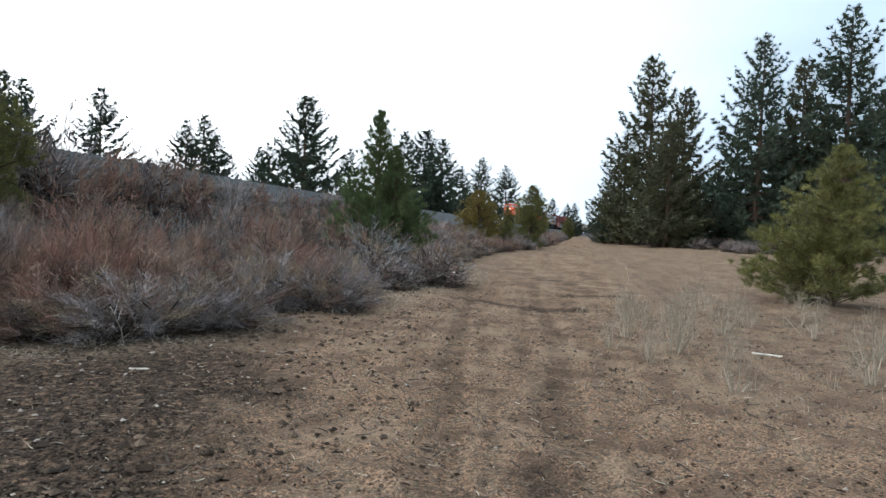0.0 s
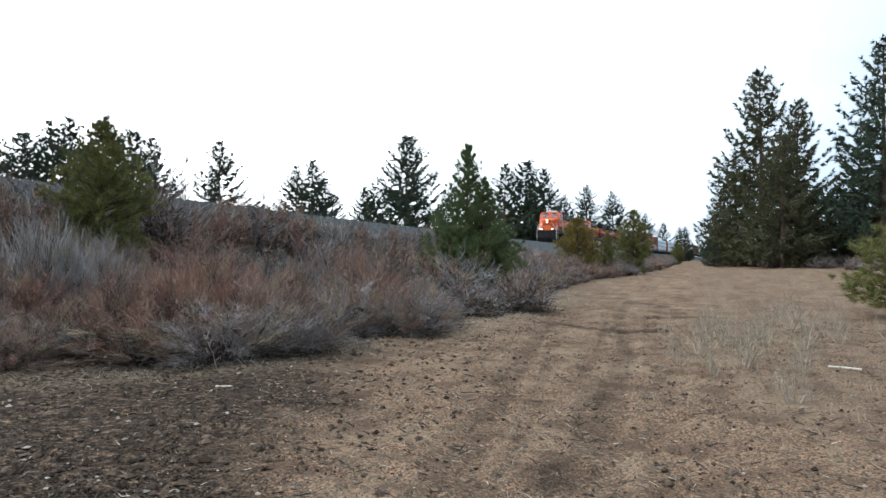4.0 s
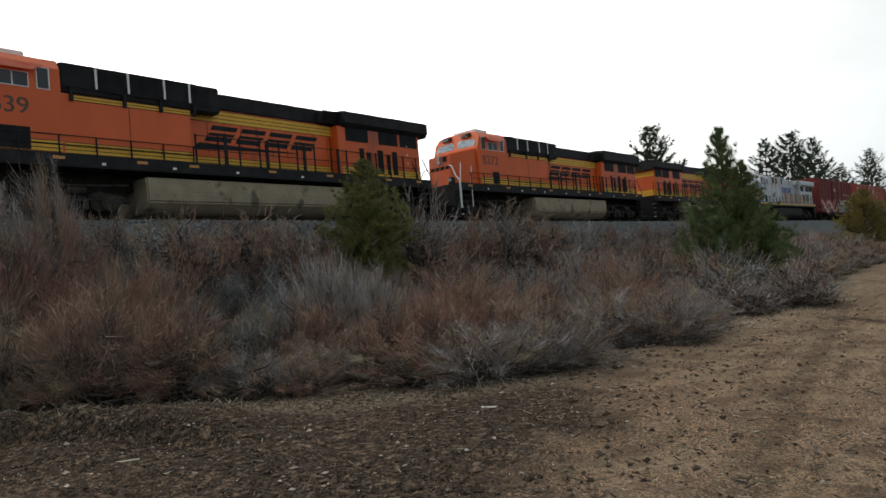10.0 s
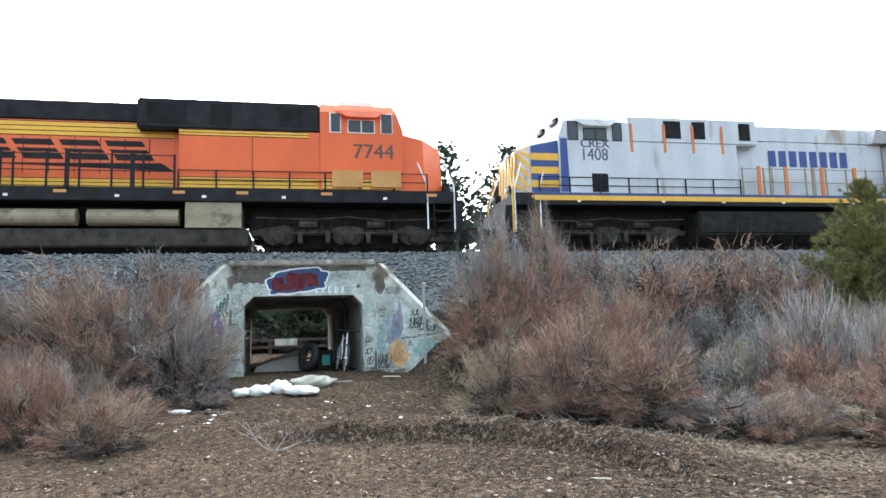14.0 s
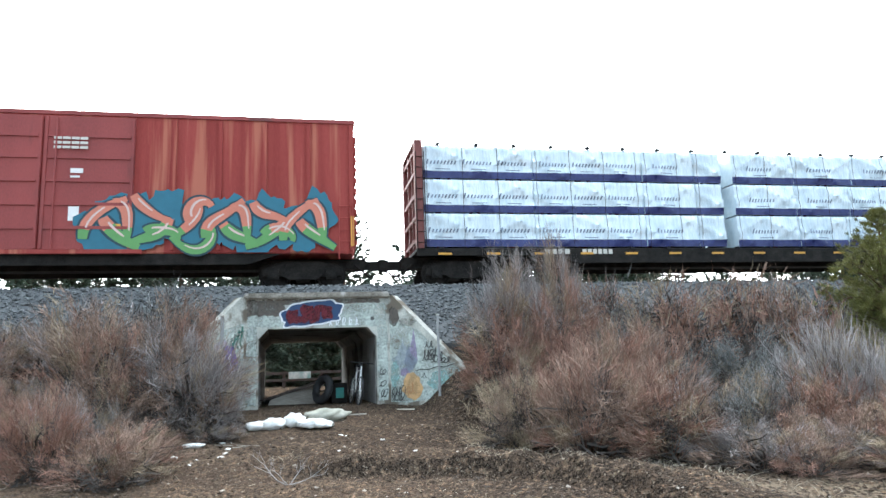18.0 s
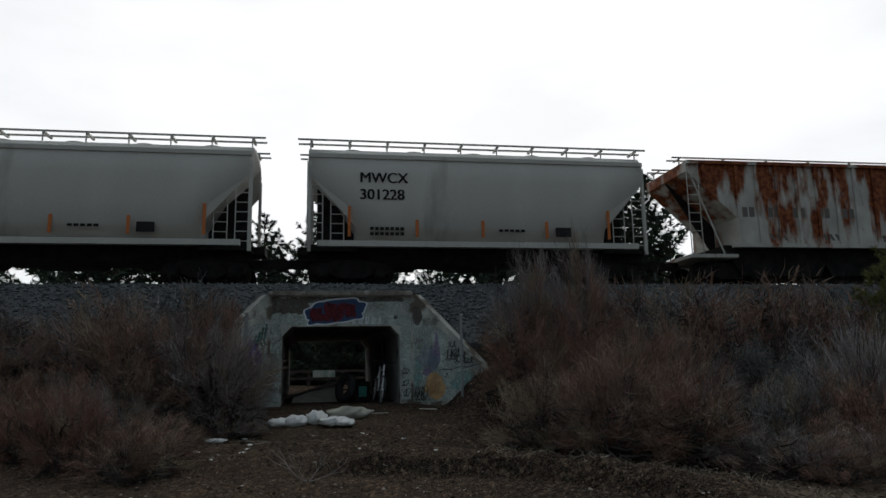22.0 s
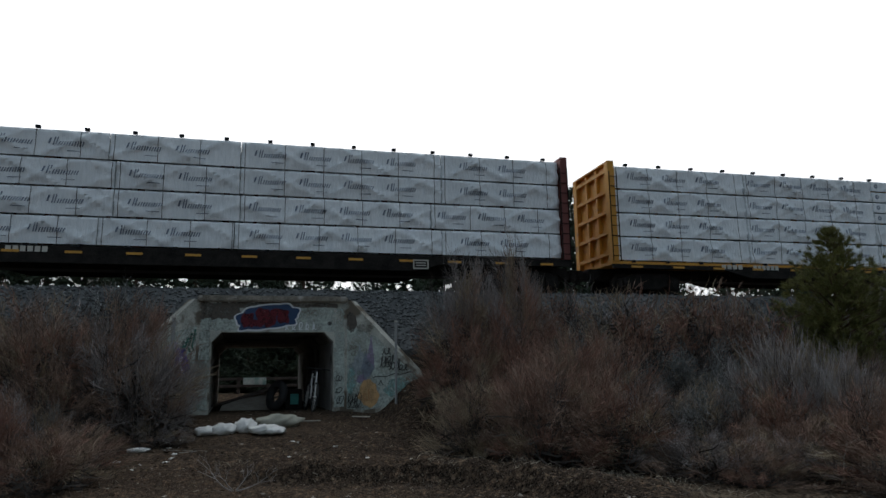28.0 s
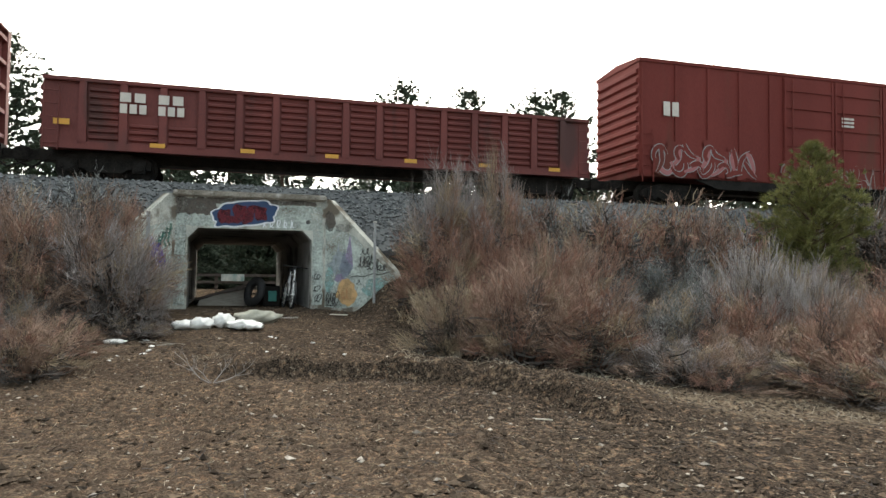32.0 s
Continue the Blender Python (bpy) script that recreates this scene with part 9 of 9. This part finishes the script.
def wall_paint():
    """Graffiti on the concrete: one outlined piece on the head wall, tags and colour fields on the wings."""
    red, bl, wh = worn("piece_red", (0.115, 0.012, 0.020), 0.85, 6, 0.2), paint("piece_navy", (0.014, 0.050, 0.130)), paint("piece_white", (0.74, 0.77, 0.79))
    dk = paint("g_black", (0.03, 0.03, 0.03))
    cy, cz = -0.01, 3.08

    def cloud(t, inset):
        # lobed sack, higher at one end, with a stepped lower edge
        c, q = math.cos(t), math.sin(t)
        k = 1.0 + 0.10 * abs(math.sin(4.5 * t + 0.7)) + 0.04 * math.sin(7 * t)
        y = (0.74 * k - inset) * math.copysign(abs(c) ** 0.85, c)
        z = ((0.325 if q > 0 else 0.30) * k - inset) * math.copysign(abs(q) ** 0.72, q)
        return cy + y, cz + z + 0.085 * y / 0.75 - (0.07 * (y / 0.75) ** 2 if q < 0 else 0.0)
    for inset, d, m, nm in ((0.0, 0.005, wh, "piece_outline"), (0.042, 0.009, bl, "piece_ground")):
        bm = bmesh.new()
        prism(bm, [cloud(i * math.tau / 110, inset) for i in range(110)], d - 0.003, d, "x")
        part(nm, bm, m, culvert)
    for k, (y, z, ry, rz) in enumerate(((-0.50, 3.00, 0.15, 0.19), (-0.30, 2.93, 0.22, 0.10), (-0.14, 3.14, 0.16, 0.17), (0.04, 3.03, 0.14, 0.20), (0.26, 3.20, 0.22, 0.09), (0.38, 3.09, 0.14, 0.17))):
        r = random.Random(k)
        p, q = r.uniform(0, 6), r.uniform(0, 6)
        bm = bmesh.new()
        prism(bm, [(y + ry * (1 + 0.18 * math.sin(3 * a + p)) * math.copysign(abs(math.cos(a)) ** 0.7, math.cos(a)), z + rz * (1 + 0.16 * math.sin(4 * a + q)) * math.copysign(abs(math.sin(a)) ** 0.7, math.sin(a)))
                   for a in [i * math.tau / 26 for i in range(26)]], 0.010, 0.012 + 0.0006 * k, "x")
        part("piece_fill", bm, red, culvert)

    def flat(nm, place, pts, m):
        bm = bmesh.new()
        bm.faces.new([bm.verts.new(place(u, z)) for u, z in pts])
        return part(nm, bm, m, culvert)

    def rough_edge(a, b, c, d, j, seed, n=14):
        r = random.Random(seed)
        loop = []
        for (u0, v0), (u1, v1) in (((a, c), (b, c)), ((b, c), (b, d)), ((b, d), (a, d)), ((a, d), (a, c))):
            loop += [(u0 + (u1 - u0) * i / n + r.uniform(-j, j), v0 + (v1 - v0) * i / n + r.uniform(-j, j)) for i in range(n)]
        return loop

    def stroke(nm, place, path, w, m, step=0.0):
        # one painted line along a path, as a narrow strip
        bm = bmesh.new()
        prev = None
        for i, (u, z) in enumerate(path):
            u2, z2 = path[min(i + 1, len(path) - 1)]
            u1, z1 = path[max(i - 1, 0)]
            l = math.hypot(u2 - u1, z2 - z1) or 1.0
            nu, nz = -(z2 - z1) / l * w, (u2 - u1) / l * w
            now = bm.verts.new(place(u + nu, z + nz)), bm.verts.new(place(u - nu, z - nz))
            if prev:
                bm.faces.new((prev[0], now[0], now[1], prev[1]))
            prev = now
        return part(nm, bm, m, culvert)

    def loops(u0, z0, length, h, n, seed, lean=0.0):
        # a scrawl of leaning loops of uneven height
        r = random.Random(seed)
        hs = [h * r.uniform(0.45, 1.0) for _ in range(n + 1)]
        ps = [r.uniform(-0.8, 0.8) for _ in range(n + 1)]
        out = []
        for i in range(n * 12 + 1):
            t = i / 12
            k = min(int(t), n)
            a = t * math.tau
            zz = z0 + hs[k] * 0.5 * (1 - math.cos(a + ps[k] * 0.3))
            out.append((u0 + length * t / n + 0.055 * (1 + ps[k]) * math.sin(a) * (h / 0.3) + lean * (zz - z0), zz))
        return out

    def face(d):
        return lambda y, z: (d, y, z)
    stain = worn("grime_and_strip", (0.105, 0.09, 0.075), 0.72, 2.2, 0.14)
    flat("stain", face(0.002), rough_edge(TUN_Y0 - 0.28, -0.70, 3.02, 3.45, 0.03, 3), stain)
    flat("stain", face(0.0022), rough_edge(-0.72, TUN_Y1 + 0.1, 3.33, 3.455, 0.025, 4), stain)
    flat("stain", face(0.0024), rough_edge(TUN_Y0 - 0.28, TUN_Y0 - 0.02, 2.0, 3.05, 0.03, 5), worn("grime_light", (0.20, 0.19, 0.165), 0.42, 2.6, 0.14))
    mint = worn("buff_mint", (0.54, 0.61, 0.56), 0.55, 2.4, 0.17)
    flat("buff_paint", face(0.0032), rough_edge(TUN_Y0 - 0.26, -0.76, 2.74, 3.03, 0.03, 6), mint)
    flat("buff_paint", face(0.0034), rough_edge(0.55, TUN_Y1 + 0.26, 2.73, 3.32, 0.03, 7), mint)
    flat("buff_paint", face(0.0036), rough_edge(TUN_Y1 + 0.03, TUN_Y1 + 0.29, FLOOR_Z + 0.1, 2.72, 0.02, 8), mint)
    flat("buff_paint", face(0.0038), rough_edge(TUN_Y0 - 0.29, TUN_Y0 - 0.03, FLOOR_Z + 0.1, 2.72, 0.02, 9), mint)
    for k in range(5):
        y = 0.42 + 0.17 * k
        stroke("scrawl", face(0.0045 + 0.0006 * k), loops(y, 2.76, 0.10, 0.20, 1, 60 + k), 0.011, wh)
        stroke("scrawl", face(0.0048 + 0.0006 * k), [(y + 0.02, 2.75), (y + 0.025, 2.85), (y + 0.035, 2.96)], 0.011, wh)
    for k in range(4):
        a = k * 0.8
        stroke("tag_stroke", face(0.0045 + 0.0004 * k), [(1.55 - 0.06 * math.cos(a), 2.92 - 0.06 * math.sin(a)), (1.55, 2.92), (1.55 + 0.06 * math.cos(a), 2.92 + 0.06 * math.sin(a))], 0.014, dk)
    for k, (y, z) in enumerate(((1.80, 1.55), (1.78, 1.25), (1.82, 0.98))):
        stroke("tag_stroke", face(0.0052 + 0.0004 * k), loops(y - 0.08, z - 0.1, 0.14, 0.26, 2, 90 + k, 0.2), 0.010, dk)
    # wings: fields and tags lie on the splayed faces
    for s, ye in ((-1, TUN_Y0 - 0.322), (1, TUN_Y1 + 0.322)):
        n = Vector((1.3, s * 1.75, 0)).normalized()
        out = Vector((n.y, -n.x, 0)) * s
        base = Vector((0.0, ye, 0))
        depth = [0.003]

        def on(u, z):
            return base + n * u + out * depth[0] + Vector((0, 0, z))

        def wob(cu, cz, ru, rz, k, j=0.12):
            r = random.Random(k)
            p = [r.uniform(0, 6) for _ in range(4)]
            return [(cu + ru * (1 + j * math.sin(3 * t + p[0]) + j * 0.7 * math.sin(7 * t + p[1])) * math.cos(t), cz + rz * (1 + j * math.sin(2 * t + p[2]) + j * 0.6 * math.sin(9 * t + p[3])) * math.sin(t))
                    for t in [i * math.tau / 44 for i in range(44)]]

        def paint_on(nm, pts, m):
            depth[0] += 0.0009
            flat(nm, on, pts, m)

        def line(path, w, m):
            depth[0] += 0.0004
            stroke("tag_stroke", on, path, w, m)
        paint_on("buff_paint", [(0.04, 0.75), (0.5, 0.72), (1.1, 0.80), (1.7, 0.85), (2.18, 0.9), (2.2, 1.34), (1.9, 1.66), (1.4, 2.05), (0.9, 2.55), (0.5, 2.72), (0.04, 2.86)], mint)
        if s > 0:
            paint_on("stain", wob(0.16, 2.95, 0.15, 0.28, 3), stain)
            paint_on("stain", wob(0.55, 2.78, 0.24, 0.12, 4), worn("grime_light", (0.20, 0.19, 0.165)))
            slate, pale, mauve = worn("wall_slate", (0.20, 0.23, 0.28), 0.80, 7, 0.2), worn("wall_grey", (0.33, 0.38, 0.40), 0.75, 7, 0.2), worn("wall_mauve", (0.30, 0.25, 0.37), 0.75, 8, 0.2)
            paint_on("paint_patch", wob(0.48, 1.84, 0.33, 0.27, 5, 0.16), pale)
            for u, z, w, h, m in ((0.40, 2.02, 0.09, 0.38, pale), (0.72, 2.0, 0.13, 0.62, mauve), (0.58, 1.95, 0.08, 0.28, slate)):
                paint_on("paint_patch", [(u - w, z - 0.25), (u + w, z - 0.22), (u + w * 0.9, z), (u + w * 0.25, z + h), (u - w * 0.1, z + h * 0.6), (u - w * 0.8, z + 0.02)], m)
            paint_on("paint_patch", wob(0.62, 1.72, 0.17, 0.24, 8, 0.2), slate)
            paint_on("paint_patch", wob(0.45, 1.50, 0.13, 0.11, 9, 0.2), mauve)
            paint_on("paint_patch", wob(0.68, 1.14, 0.29, 0.33, 10, 0.10), worn("wall_apricot", (0.60, 0.37, 0.17), 0.85, 6, 0.2))
            paint_on("paint_patch", wob(0.18, 1.45, 0.13, 0.32, 11), worn("wall_aqua", (0.27, 0.45, 0.43), 0.6, 5, 0.2))
            paint_on("paint_patch", wob(1.55, 1.25, 0.42, 0.24, 12), worn("wall_aqua", (0.27, 0.45, 0.43)))
            amber = paint("tag_amber", (0.42, 0.20, 0.07))
            line(loops(0.52, 0.96, 0.22, 0.34, 2, 21), 0.012, amber)
            for q, (u, z, l, h, c) in enumerate(((0.98, 1.78, 0.34, 0.36, 3), (1.26, 1.72, 0.30, 0.40, 3), (1.52, 1.70, 0.26, 0.26, 2), (1.05, 2.10, 0.26, 0.20, 2), (1.10, 1.88, 0.4, 0.22, 4), (1.66, 1.10, 0.24, 0.18, 2), (1.40, 1.02, 0.2, 0.14, 2), (0.08, 0.78, 0.34, 0.42, 4), (0.06, 0.90, 0.30, 0.24, 3), (0.95, 1.35, 0.15, 0.2, 1))):
                line(loops(u, z, l, h, c, 30 + q, 0.15), 0.0125 if q < 7 else 0.010, dk)
            line([(0.80 + 0.1 * i, 1.52 + 0.012 * i + 0.02 * math.sin(i * 1.3)) for i in range(12)], 0.011, dk)
        else:
            pine = worn("wall_pine", (0.035, 0.13, 0.10), 0.9, 8, 0.2)
            for q in range(4):
                u = 0.07 + 0.10 * q
                line([(u, 2.78 - 0.1 * q), (u + 0.03, 2.55 - 0.08 * q), (u + 0.08, 2.36 - 0.04 * q), (u + 0.02, 2.24 - 0.03 * q)], 0.026, pine)
                line([(u - 0.04, 2.66 - 0.1 * q), (u + 0.10, 2.62 - 0.1 * q)], 0.02, pine)
            paint_on("paint_patch", wob(0.62, 1.80, 0.40, 0.58, 5, 0.10), worn("wall_lilac", (0.44, 0.42, 0.56), 0.66, 6, 0.2))
            paint_on("paint_patch", wob(0.46, 1.80, 0.24, 0.50, 6, 0.10), worn("wall_violet", (0.13, 0.09, 0.30), 0.88, 7, 0.2))
            paint_on("paint_patch", wob(0.95, 1.62, 0.16, 0.40, 7, 0.14), worn("wall_violet", (0.13, 0.09, 0.30)))
            lil = paint("tag_lilac", (0.60, 0.58, 0.72))
            line([(0.40 + 0.05 * math.sin(i * 0.7), 2.1 - 0.07 * i) for i in range(10)], 0.03, lil)
            line([(0.62 + 0.03 * math.sin(i), 1.75 - 0.06 * i) for i in range(7)], 0.026, lil)
            paint_on("paint_patch", wob(1.5, 1.3, 0.35, 0.3, 9), worn("wall_aqua", (0.27, 0.45, 0.43)))
            for q in range(5):
                line(loops(0.1 + 0.28 * q, 0.95 + 0.06 * (q % 2), 0.2, 0.26, 2, 70 + q, 0.2), 0.009, paint("tag_slate", (0.12, 0.13, 0.15)))


wall_paint()


# ---- what moves ----
def motions():
    for ob, start, L in CARS:
        rows = []
        for k in range(33):
            y = start - SPEED * k
            xa, xb = float(track_x(y)), float(track_x(y + L))
            rows.append((float(k), pose(xa, y, RAIL_Z, 0, 0, -math.degrees(math.atan2(xb - xa, L)))))
        walk(ob, rows)


motions()
